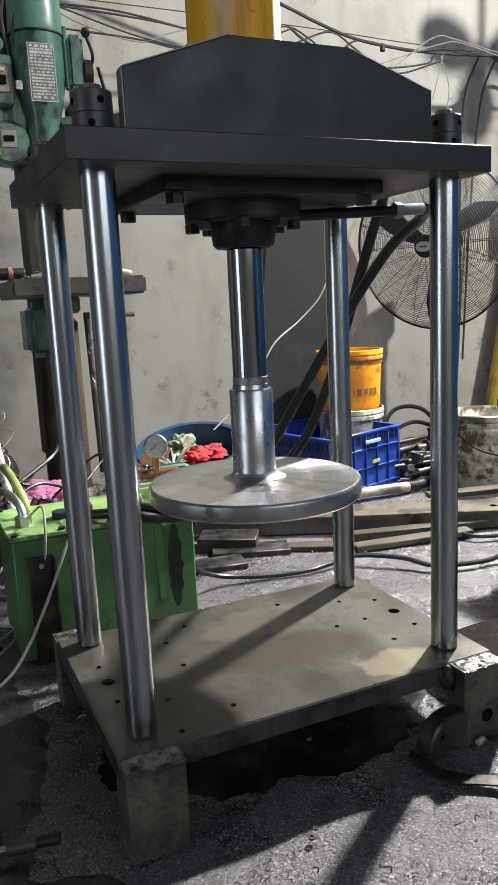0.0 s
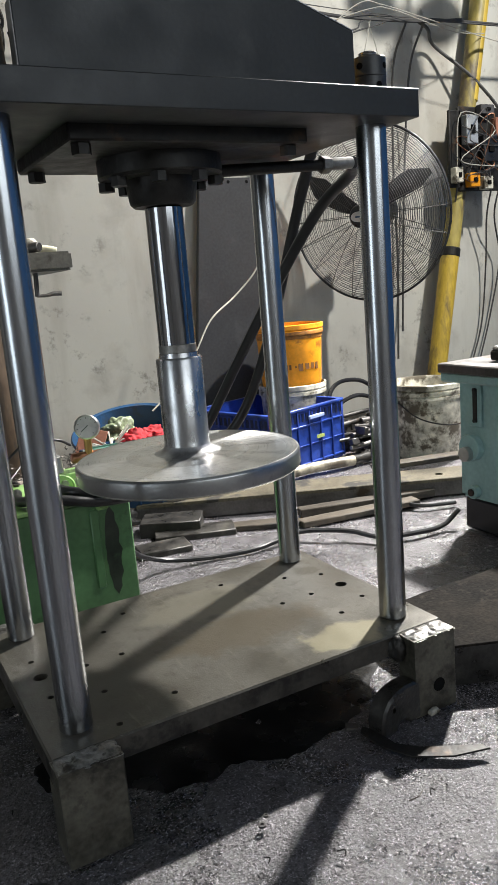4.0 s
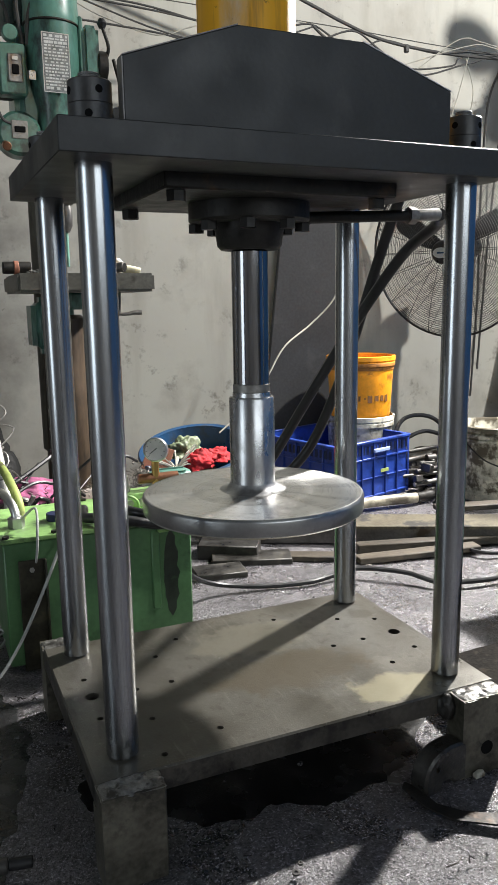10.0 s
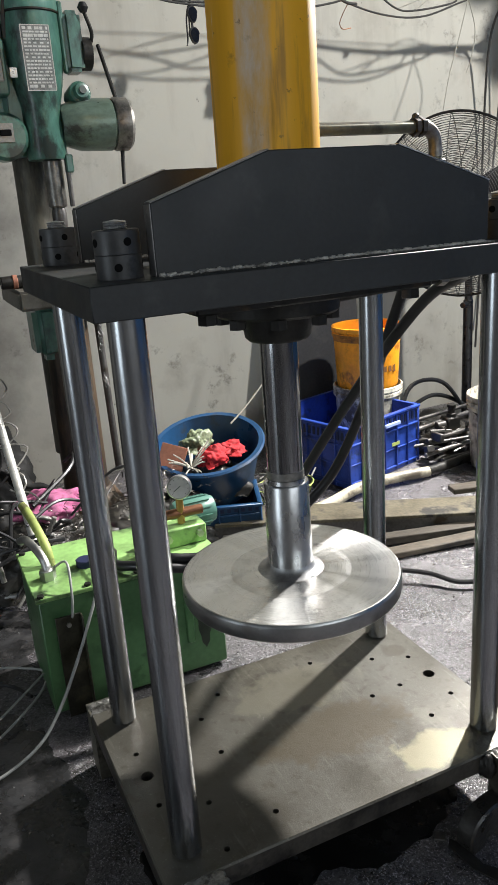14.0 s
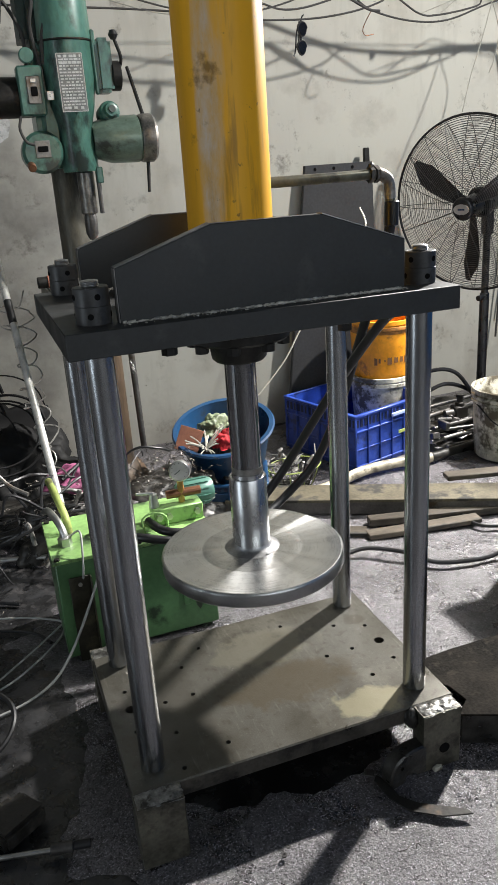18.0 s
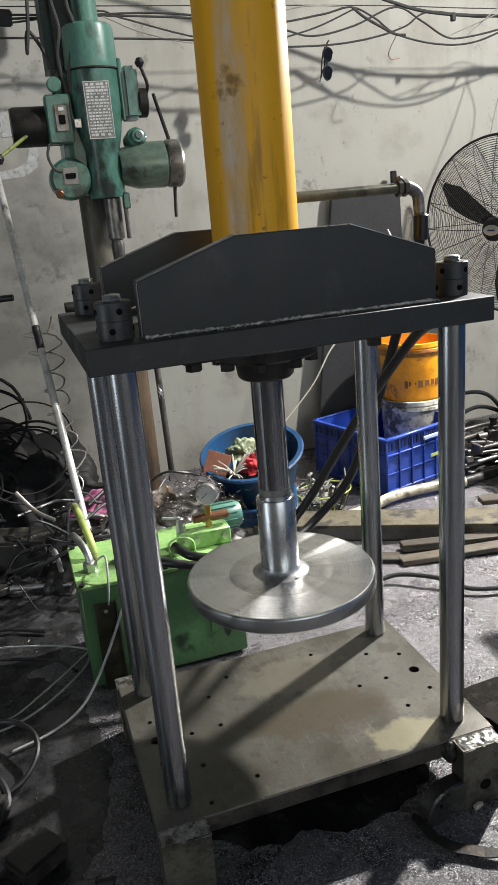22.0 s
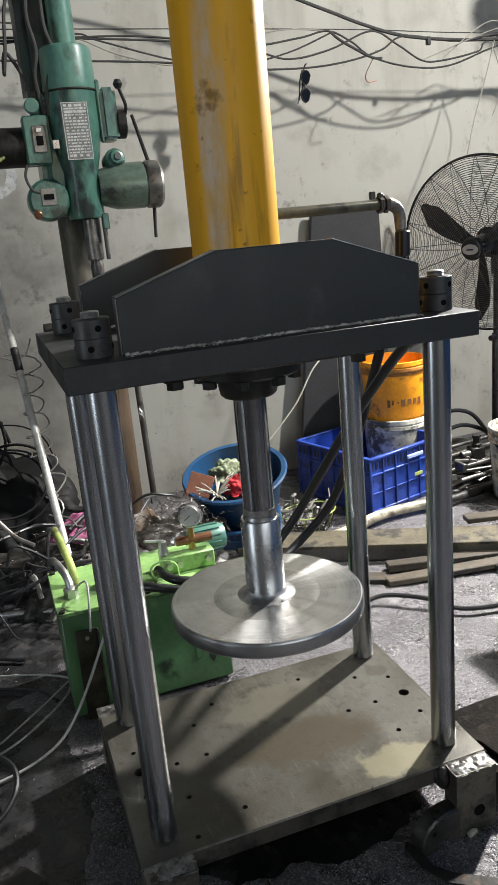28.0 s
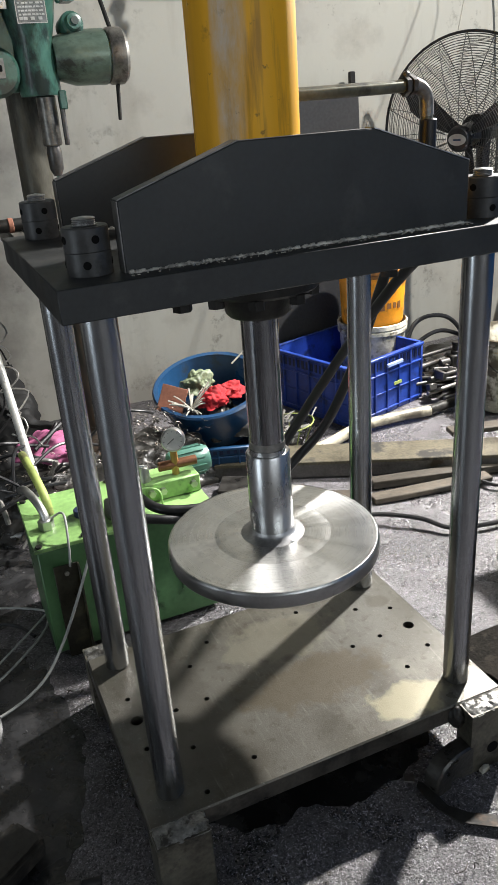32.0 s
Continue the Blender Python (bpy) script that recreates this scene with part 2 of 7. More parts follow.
def cylinder_paint():
    """Orange-yellow enamel with one scuffed strip and its highlight painted down its length, runs and black specks."""
    m = bpy.data.materials.new("cylinder_enamel")
    n, link, bsdf = tools(m)
    co = n.new("ShaderNodeTexCoord")
    v = co.outputs["Object"]
    lay = n.new("ShaderNodeMapping")
    lay.inputs["Scale"].default_value = (1.0, 1.0, 0.09)
    link.new(v, lay.inputs["Vector"])
    flat = n.new("ShaderNodeVectorMath")
    flat.operation = "MULTIPLY"
    flat.inputs[1].default_value = (1, 1, 0)
    link.new(v, flat.inputs[0])
    unit = n.new("ShaderNodeVectorMath")
    unit.operation = "NORMALIZE"
    link.new(flat.outputs[0], unit.inputs[0])
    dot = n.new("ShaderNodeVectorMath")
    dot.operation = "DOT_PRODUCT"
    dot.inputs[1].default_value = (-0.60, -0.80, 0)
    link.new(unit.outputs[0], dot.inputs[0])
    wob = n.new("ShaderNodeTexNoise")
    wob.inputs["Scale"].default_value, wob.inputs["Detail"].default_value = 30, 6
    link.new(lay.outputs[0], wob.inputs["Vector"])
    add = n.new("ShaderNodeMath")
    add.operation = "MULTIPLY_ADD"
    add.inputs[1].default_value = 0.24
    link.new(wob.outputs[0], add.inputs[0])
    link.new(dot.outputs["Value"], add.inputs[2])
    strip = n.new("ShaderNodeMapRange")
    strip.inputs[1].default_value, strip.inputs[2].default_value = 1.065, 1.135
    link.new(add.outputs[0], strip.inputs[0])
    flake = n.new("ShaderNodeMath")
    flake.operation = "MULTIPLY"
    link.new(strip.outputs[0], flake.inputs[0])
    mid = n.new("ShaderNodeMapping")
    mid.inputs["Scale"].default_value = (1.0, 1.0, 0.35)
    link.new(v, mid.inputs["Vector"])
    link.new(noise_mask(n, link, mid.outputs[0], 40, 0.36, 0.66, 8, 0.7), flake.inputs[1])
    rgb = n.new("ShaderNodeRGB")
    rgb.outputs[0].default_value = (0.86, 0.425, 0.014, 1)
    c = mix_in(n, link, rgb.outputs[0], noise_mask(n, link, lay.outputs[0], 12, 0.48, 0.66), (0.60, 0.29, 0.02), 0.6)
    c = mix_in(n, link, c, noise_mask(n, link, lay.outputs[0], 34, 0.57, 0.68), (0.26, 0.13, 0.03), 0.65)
    # scuffed strip, paled to carry the cylinder's long highlight
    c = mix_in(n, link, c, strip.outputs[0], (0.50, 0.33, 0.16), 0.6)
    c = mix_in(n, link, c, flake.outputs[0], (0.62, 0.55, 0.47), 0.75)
    c = mix_in(n, link, c, noise_mask(n, link, v, 11, 0.63, 0.70), (0.17, 0.09, 0.02), 0.75)
    c = mix_in(n, link, c, noise_mask(n, link, v, 52, 0.66, 0.71), (0.10, 0.06, 0.02), 0.7)
    c = mix_in(n, link, c, noise_mask(n, link, lay.outputs[0], 60, 0.68, 0.74), (0.80, 0.70, 0.55), 0.6)
    link.new(c, bsdf.inputs["Base Color"])
    bsdf.inputs["Roughness"].default_value, bsdf.inputs["Specular IOR Level"].default_value = 0.46, 0.28
    return m


def turned_steel(name, color, rough, aniso):
    """Lathe-turned metal: rings round the axis and a highlight that fans out from it, partly painted into the colour.
    """
    m = bpy.data.materials.new(name)
    n, link, bsdf = tools(m)
    co = n.new("ShaderNodeTexCoord")
    sep = n.new("ShaderNodeVectorMath")
    sep.operation = "MULTIPLY"
    sep.inputs[1].default_value = (1, 1, 0)
    link.new(co.outputs["Object"], sep.inputs[0])
    size = n.new("ShaderNodeVectorMath")
    size.operation = "LENGTH"
    link.new(sep.outputs[0], size.inputs[0])
    ring = n.new("ShaderNodeTexNoise")
    ring.noise_dimensions = "1D"
    ring.inputs["Scale"].default_value, ring.inputs["Detail"].default_value = 1300, 3
    link.new(size.outputs["Value"], ring.inputs["W"])
    rgb = n.new("ShaderNodeRGB")
    rgb.outputs[0].default_value = (*color, 1)
    c = mix_in(n, link, rgb.outputs[0], ring.outputs[0], [k * 0.8 for k in color], 0.4)
    c = mix_in(n, link, c, noise_mask(n, link, co.outputs["Object"], 14, 0.5, 0.75), [k * 0.75 for k in color], 0.5)
    link.new(c, bsdf.inputs["Base Color"])
    bsdf.inputs["Metallic"].default_value = 1.0
    rr = n.new("ShaderNodeMapRange")
    rr.inputs[3].default_value, rr.inputs[4].default_value = rough - 0.16, rough + 0.14
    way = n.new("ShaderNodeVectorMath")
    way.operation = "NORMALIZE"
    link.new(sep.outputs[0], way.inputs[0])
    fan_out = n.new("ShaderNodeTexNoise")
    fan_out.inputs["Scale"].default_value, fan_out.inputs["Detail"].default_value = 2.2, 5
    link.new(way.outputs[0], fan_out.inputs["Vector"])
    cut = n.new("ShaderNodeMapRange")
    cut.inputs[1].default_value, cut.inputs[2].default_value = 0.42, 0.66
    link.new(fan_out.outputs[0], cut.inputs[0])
    # radial highlights painted in as brighter fans of base colour
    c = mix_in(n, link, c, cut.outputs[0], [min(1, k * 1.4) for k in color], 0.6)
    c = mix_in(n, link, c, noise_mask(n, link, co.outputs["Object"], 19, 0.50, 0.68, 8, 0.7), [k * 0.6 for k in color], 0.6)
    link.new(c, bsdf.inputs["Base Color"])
    add = n.new("ShaderNodeMath")
    link.new(ring.outputs[0], add.inputs[0])
    link.new(fan_out.outputs[0], add.inputs[1])
    rr.inputs[1].default_value, rr.inputs[2].default_value = 0.6, 1.4
    link.new(add.outputs[0], rr.inputs[0])
    link.new(rr.outputs[0], bsdf.inputs["Roughness"])
    bsdf.inputs["Anisotropic"].default_value = aniso
    tan = n.new("ShaderNodeTangent")
    tan.direction_type, tan.axis = "RADIAL", "Z"
    link.new(tan.outputs[0], bsdf.inputs["Tangent"])
    bp = n.new("ShaderNodeBump")
    bp.inputs["Strength"].default_value, bp.inputs["Distance"].default_value = 0.06, 0.0004
    link.new(ring.outputs[0], bp.inputs["Height"])
    link.new(bp.outputs[0], bsdf.inputs["Normal"])
    return m


def mat(name, color, rough=0.5, metal=0.0, vary=0.12, scale=12.0, bump=0.15, fine=90.0, spots=None, spot_amount=0.5, spot_scale=5.0,
        rough_vary=0.1, each=0.0, stretch=(1, 1, 1), coat=0.0):
    """A surface with grain, wear at two scales and, if given, stains of a second colour."""
    m = bpy.data.materials.new(name)
    m.use_nodes = True
    tree = m.node_tree
    n, link = tree.nodes, tree.links
    bsdf = n["Principled BSDF"]
    co = n.new("ShaderNodeTexCoord")
    mp = n.new("ShaderNodeMapping")
    mp.inputs["Scale"].default_value = stretch
    link.new(co.outputs["Object"], mp.inputs["Vector"])
    big, small = n.new("ShaderNodeTexNoise"), n.new("ShaderNodeTexNoise")
    big.inputs["Scale"].default_value, big.inputs["Detail"].default_value = scale, 6
    small.inputs["Scale"].default_value, small.inputs["Detail"].default_value = fine, 4
    for node in (big, small):
        link.new(mp.outputs[0], node.inputs["Vector"])
    both = n.new("ShaderNodeMath")
    both.operation = "MULTIPLY_ADD"
    both.inputs[1].default_value = 0.45
    link.new(small.outputs[0], both.inputs[0])
    link.new(big.outputs[0], both.inputs[2])
    ramp = n.new("ShaderNodeMapRange")
    ramp.inputs[1].default_value, ramp.inputs[2].default_value = 0.45, 1.0
    ramp.inputs[3].default_value, ramp.inputs[4].default_value = 1 - vary * 2, 1 + vary * 2
    link.new(both.outputs[0], ramp.inputs[0])
    tint = n.new("ShaderNodeMix")
    tint.data_type, tint.blend_type = "RGBA", "MULTIPLY"
    tint.inputs[0].default_value = 1
    tint.inputs[6].default_value = (*color, 1)
    link.new(ramp.outputs[0], tint.inputs[7])
    out = tint.outputs[2]
    if spots:
        st = n.new("ShaderNodeTexNoise")
        st.inputs["Scale"].default_value, st.inputs["Detail"].default_value, st.inputs["Roughness"].default_value = spot_scale, 7, 0.65
        link.new(mp.outputs[0], st.inputs["Vector"])
        cut = n.new("ShaderNodeMapRange")
        cut.inputs[1].default_value, cut.inputs[2].default_value = 0.66 - 0.22 * spot_amount, 0.76 - 0.22 * spot_amount
        link.new(st.outputs[0], cut.inputs[0])
        mix = n.new("ShaderNodeMix")
        mix.data_type = "RGBA"
        mix.inputs[7].default_value = (*spots, 1)
        link.new(cut.outputs[0], mix.inputs[0])
        link.new(out, mix.inputs[6])
        out = mix.outputs[2]
    if each:
        info = n.new("ShaderNodeObjectInfo")
        rr = n.new("ShaderNodeMapRange")
        rr.inputs[3].default_value, rr.inputs[4].default_value = 1 - each, 1 + each
        link.new(info.outputs["Random"], rr.inputs[0])
        mul = n.new("ShaderNodeMix")
        mul.data_type, mul.blend_type = "RGBA", "MULTIPLY"
        mul.inputs[0].default_value = 1
        link.new(out, mul.inputs[6])
        link.new(rr.outputs[0], mul.inputs[7])
        out = mul.outputs[2]
    link.new(out, bsdf.inputs["Base Color"])
    rv = n.new("ShaderNodeMapRange")
    rv.inputs[1].default_value, rv.inputs[2].default_value = 0.3, 0.7
    rv.inputs[3].default_value, rv.inputs[4].default_value = max(0.03, rough - rough_vary), min(1, rough + rough_vary)
    link.new(big.outputs[0], rv.inputs[0])
    link.new(rv.outputs[0], bsdf.inputs["Roughness"])
    bsdf.inputs["Metallic"].default_value = metal
    if coat:
        bsdf.inputs["Coat Weight"].default_value = coat
        bsdf.inputs["Coat Roughness"].default_value = 0.15
    if bump:
        bp = n.new("ShaderNodeBump")
        bp.inputs["Strength"].default_value, bp.inputs["Distance"].default_value = bump, 0.004
        link.new(both.outputs[0], bp.inputs["Height"])
        link.new(bp.outputs[0], bsdf.inputs["Normal"])
    return m


def chalk():
    """Thin rubbed chalk: broken up, so that the wall shows between."""
    m = mat("chalk", (0.74, 0.74, 0.72), 0.9, 0, 0.15, 20, 0.1)
    n, link, bsdf = tools(m)
    co = n.new("ShaderNodeTexCoord")
    cover = n.new("ShaderNodeMath")
    cover.operation = "MULTIPLY"
    cover.inputs[1].default_value = 0.7
    link.new(noise_mask(n, link, co.outputs["Object"], 34, 0.24, 0.50, 8, 0.7), cover.inputs[0])
    link.new(cover.outputs[0], bsdf.inputs["Alpha"])
    return m


M_FLOOR = wet_concrete()
M_WALL = plaster()
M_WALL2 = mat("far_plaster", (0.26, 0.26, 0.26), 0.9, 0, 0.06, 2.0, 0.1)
M_CEIL = mat("sheet_roof", (0.45, 0.46, 0.47), 0.7, 0, 0.08, 3.0, 0.1)
M_BLACK = mat("black_paint", (0.019, 0.0205, 0.0208), 0.5, 0, 0.2, 14, 0.12, 140, (0.038, 0.038, 0.037), 0.35, 9)
M_EDGE = mat("ground_steel_edge", (0.42, 0.42, 0.42), 0.36, 0.9, 0.2, 30, 0.15, 200)
M_EDGE_D = mat("worn_dark_edge", (0.16, 0.155, 0.15), 0.45, 0.6, 0.3, 25, 0.2, 160)
M_WELD_D = mat("dusty_weld", (0.42, 0.40, 0.36), 0.55, 0.2, 0.4, 60, 0.6, 160, (0.12, 0.115, 0.105), 0.5, 40)
M_CHROME = mat("ground_rod_steel", (0.43, 0.44, 0.45), 0.24, 1.0, 0.08, 30, 0, 260, (0.26, 0.255, 0.245), 0.18, 16, 0.03, 0, (1, 1, 0.05))
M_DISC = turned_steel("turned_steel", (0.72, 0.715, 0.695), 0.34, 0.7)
M_POST = mat("oily_olive_iron", (0.030, 0.028, 0.017), 0.42, 0.2, 0.4, 20, 0.25, 120, (0.075, 0.065, 0.035), 0.5, 10, 0.15)
M_RAM = mat("ram_rod_steel", (0.34, 0.34, 0.345), 0.13, 1.0, 0.2, 30, 0, 260, (0.17, 0.135, 0.10), 0.5, 11, 0.05, 0, (1, 1, 0.05))
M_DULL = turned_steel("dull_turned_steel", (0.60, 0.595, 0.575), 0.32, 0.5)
M_SLEEVE = mat("machined_sleeve", (0.52, 0.52, 0.52), 0.27, 1.0, 0.07, 20, 0, 200, (0.36, 0.35, 0.34), 0.3, 20, 0.08, 0, (1, 1, 0.5))
M_BASE = base_steel()
# oily steel of the plate's sides, darkened to carry their shade
M_SIDE = mat("shaded_oily_plate_edge", (0.050, 0.045, 0.037), 0.4, 0.25, 0.35, 18, 0.45, 120, (0.012, 0.011, 0.010), 0.6, 13, 0.15)
M_FOOT = mat("raw_steel_block", (0.105, 0.098, 0.076), 0.42, 0.4, 0.35, 14, 0.35, 120, (0.030, 0.027, 0.022), 0.62, 10, 0.14)
M_WELD = mat("weld_bead", (0.24, 0.235, 0.22), 0.38, 0.7, 0.35, 60, 0.6, 190, (0.075, 0.07, 0.062), 0.6, 34)
M_HOLE = mat("hole_dark", (0.006, 0.006, 0.006), 0.9)
M_HOLE.node_tree.nodes["Principled BSDF"].inputs["Specular IOR Level"].default_value = 0.1
M_YELLOW = mat("yellow_enamel", (0.70, 0.34, 0.015), 0.33, 0, 0.10, 5, 0.06, 60, (0.40, 0.22, 0.04), 0.30, 9.0, 0.1, 0, (1, 1, 0.10), 0.3)
M_CYL = cylinder_paint()
M_IRON = mat("dark_cast_iron", (0.025, 0.0235, 0.021), 0.5, 0.5, 0.25, 25, 0.4, 120, (0.08, 0.05, 0.03), 0.3, 10)
M_NUT = mat("blackened_nut", (0.06, 0.06, 0.062), 0.33, 0.8, 0.15, 30, 0.15, 150)
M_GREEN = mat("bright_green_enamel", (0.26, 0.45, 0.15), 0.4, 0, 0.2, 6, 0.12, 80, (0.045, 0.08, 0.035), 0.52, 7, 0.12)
M_TEAL = mat("drill_green_enamel", (0.066, 0.165, 0.128), 0.35, 0, 0.25, 7, 0.12, 80, (0.022, 0.036, 0.030), 0.72, 8, 0.12, 0, (1, 1, 0.5), 0.2)
M_TEAL2 = mat("pale_teal_enamel", (0.30, 0.47, 0.46), 0.4, 0, 0.1, 5, 0.08, 80, (0.16, 0.22, 0.22), 0.3, 9)
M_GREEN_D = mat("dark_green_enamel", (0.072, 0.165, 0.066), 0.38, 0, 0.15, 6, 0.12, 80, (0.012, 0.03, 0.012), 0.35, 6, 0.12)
M_TEAL_L = mat("pale_green_enamel", (0.100, 0.235, 0.185), 0.36, 0, 0.2, 7, 0.1, 80, (0.055, 0.085, 0.065), 0.5, 7, 0.12, 0, (1, 1, 0.5), 0.2)
M_PATINA = mat("worn_grey_green", (0.13, 0.185, 0.145), 0.36, 0.25, 0.25, 9, 0.15, 80, (0.05, 0.055, 0.045), 0.6, 10, 0.12, 0, (1, 1, 0.6), 0.1)
M_BRIGHTRING = mat("bare_grey_iron", (0.20, 0.19, 0.172), 0.38, 0.75, 0.3, 20, 0.2, 120, (0.07, 0.065, 0.055), 0.55, 12)
M_OLIVEPIPE = mat("olive_steel_pipe", (0.13, 0.13, 0.095), 0.4, 0.4, 0.25, 14, 0.15, 100, (0.04, 0.038, 0.03), 0.55, 10)
M_GRUBBY = mat("grubby_yellow_paint", (0.30, 0.24, 0.06), 0.55, 0, 0.25, 6, 0.1, 60, (0.11, 0.085, 0.05), 0.75, 7, 0.1, 0, (1, 1, 0.3))
M_NUTS = mat("dark_turned_nut", (0.052, 0.052, 0.052), 0.46, 0.15, 0.2, 30, 0.12, 150, (0.022, 0.022, 0.022), 0.45, 20)
M_OIL_SHADE = mat("black_oil_and_shade", (0.010, 0.010, 0.010), 0.24, 0, 0.2, 12, 0.25, 90, (0.026, 0.025, 0.024), 0.6, 14, 0.12)
M_OILFILM = mat("oily_film", (0.022, 0.022, 0.023), 0.26, 0, 0.4, 16, 0.6, 110, (0.050, 0.048, 0.048), 0.6, 13, 0.16)
M_COIL = mat("matt_black_cable", (0.007, 0.007, 0.007), 0.7, 0, 0.2, 30, 0.1)
M_COIL.node_tree.nodes["Principled BSDF"].inputs["Specular IOR Level"].default_value = 0.3
M_STAIN = mat("dark_oil_stain", (0.016, 0.026, 0.015), 0.4, 0, 0.3, 20, 0.2, 90, (0.035, 0.07, 0.03), 0.45, 18)
M_COLUMN = mat("oily_drill_column", (0.10, 0.094, 0.074), 0.5, 0.35, 0.3, 9, 0.2, 100, (0.045, 0.042, 0.034), 0.6, 9, 0.12, 0, (1, 1, 0.3))
M_RIM = mat("satin_turned_rim", (0.44, 0.44, 0.43), 0.34, 1.0, 0.08, 20, 0, 200, (0.30, 0.30, 0.29), 0.35, 14, 0.08)
M_CREAM = mat("cream_sleeve", (0.52, 0.50, 0.36), 0.55, 0, 0.15, 15, 0.1)
M_TABLE = mat("worn_olive_steel", (0.115, 0.110, 0.095), 0.45, 0.4, 0.25, 12, 0.2, 120, (0.055, 0.05, 0.042), 0.5, 9)
M_GREEN_K = mat("grimy_dark_green", (0.020, 0.040, 0.033), 0.5, 0, 0.3, 12, 0.2, 80, (0.010, 0.012, 0.011), 0.6, 9)
M_NAMEPL = mat("worn_nameplate", (0.20, 0.21, 0.205), 0.4, 0.3, 0.3, 30, 0.05, 90, (0.10, 0.105, 0.10), 0.5, 24)
M_PRINTD = mat("worn_print", (0.55, 0.56, 0.54), 0.55, 0, 0.2, 30, 0)
M_LIME = mat("yellow_green_plastic", (0.30, 0.36, 0.10), 0.5, 0, 0.2, 12, 0.1, 60, (0.10, 0.10, 0.04), 0.6, 14)
M_COPPER = mat("copper_brown", (0.24, 0.11, 0.06), 0.4, 0.7, 0.2, 20, 0.15)
M_GREYWIRE = mat("grey_wire", (0.34, 0.345, 0.33), 0.5, 0, 0.12, 20, 0.05)
M_BLUE_L = mat("scuffed_blue_plastic", (0.28, 0.36, 0.62), 0.5, 0, 0.12, 12, 0.05)
M_PRINT = mat("dark_brown_print", (0.12, 0.05, 0.015), 0.5, 0, 0.1, 20, 0)
M_STEEL_D = mat("dull_dark_steel", (0.11, 0.105, 0.10), 0.42, 0.7, 0.25, 10, 0.25, 120, (0.06, 0.045, 0.03), 0.4, 7)
M_YELLOW_D = mat("dirty_yellow_paint", (0.48, 0.33, 0.04), 0.5, 0, 0.25, 6, 0.1, 60, (0.16, 0.11, 0.04), 0.62, 6, 0.1, 0, (1, 1, 0.3))
M_LENS = mat("tinted_lens", (0.008, 0.008, 0.009), 0.12, 0, 0.1, 20, 0)
M_FOOTCOL = mat("oily_rusty_column", (0.060, 0.040, 0.024), 0.5, 0.2, 0.35, 9, 0.3, 100, (0.016, 0.013, 0.010), 0.62, 8, 0.15, 0, (1, 1, 0.25))
M_BUCKETDIRT = mat("brown_caked_dirt", (0.30, 0.12, 0.02), 0.6, 0, 0.4, 16, 0.3, 80, (0.10, 0.05, 0.015), 0.6, 14)
M_SLOT = mat("dark_blue_slot", (0.006, 0.012, 0.05), 0.6, 0, 0.1, 10, 0)
M_PURPLE = mat("purple_blue_plastic", (0.05, 0.035, 0.24), 0.42, 0, 0.2, 8, 0.06, 60, (0.02, 0.015, 0.09), 0.5, 9)
M_CHALK = chalk()
M_WHITETUBE = mat("white_tube", (0.62, 0.61, 0.57), 0.35, 0.3, 0.15, 15, 0.1, 60, (0.2, 0.19, 0.17), 0.3, 12)
M_BEAM = mat("dusty_beam_top", (0.105, 0.090, 0.058), 0.6, 0.15, 0.35, 9, 0.6, 120, (0.030, 0.027, 0.022), 0.66, 9, 0.15)
M_PALEPIPE = mat("pale_plastic_pipe", (0.36, 0.325, 0.245), 0.45, 0, 0.3, 10, 0.1, 60, (0.09, 0.075, 0.055), 0.6, 9)
M_GRIT = mat("floor_grit", (0.07, 0.069, 0.07), 0.45, 0.0, 0.3, 40, 0.2)
M_RUBBER = mat("black_rubber", (0.013, 0.013, 0.014), 0.40, 0, 0.15, 30, 0.1)
M_TRAY = mat("brown_stained_sheet", (0.019, 0.0165, 0.0135), 0.9, 0, 0.5, 9, 0.8, 150, (0.034, 0.029, 0.023), 0.5, 30, 0.06)
M_TRAY.node_tree.nodes["Principled BSDF"].inputs["Specular IOR Level"].default_value = 0.12
M_CABLE = mat("dusty_cable", (0.05, 0.048, 0.045), 0.6, 0, 0.2, 20, 0.1)
M_WHITEWIRE = mat("white_wire", (0.38, 0.365, 0.31), 0.5, 0, 0.1, 20, 0.05)
M_ORANGE = mat("orange_plastic", (0.80, 0.31, 0.014), 0.4, 0, 0.15, 6, 0.06, 60, (0.34, 0.12, 0.015), 0.5, 11)
M_WHITEP = mat("grimy_white_plastic", (0.50, 0.475, 0.39), 0.5, 0, 0.35, 14, 0.12, 60, (0.085, 0.070, 0.045), 0.85, 12)
M_BLUE = mat("blue_crate_plastic", (0.014, 0.045, 0.27), 0.42, 0, 0.2, 8, 0.08, 60, (0.010, 0.022, 0.10), 0.55, 9)
M_BASIN = mat("dark_blue_basin", (0.009, 0.045, 0.112), 0.36, 0, 0.15, 8, 0.06, 60, (0.02, 0.035, 0.06), 0.4, 8)
M_RED = mat("red_cloth", (0.40, 0.014, 0.02), 0.85, 0, 0.3, 24, 0.5, 150)
M_PINK = mat("pink_cloth", (0.34, 0.09, 0.19), 0.8, 0, 0.3, 18, 0.4, 150, (0.15, 0.05, 0.09), 0.35, 12)
M_BAG = mat("green_bag", (0.17, 0.205, 0.12), 0.55, 0, 0.4, 18, 0.4, 120, (0.06, 0.075, 0.045), 0.55, 10)
M_CARD = mat("brown_card", (0.25, 0.10, 0.06), 0.8, 0, 0.15, 12, 0.3)
M_STEEL = mat("scuffed_steel", (0.28, 0.27, 0.25), 0.45, 0.7, 0.25, 10, 0.3, 120, (0.13, 0.09, 0.06), 0.4, 7)
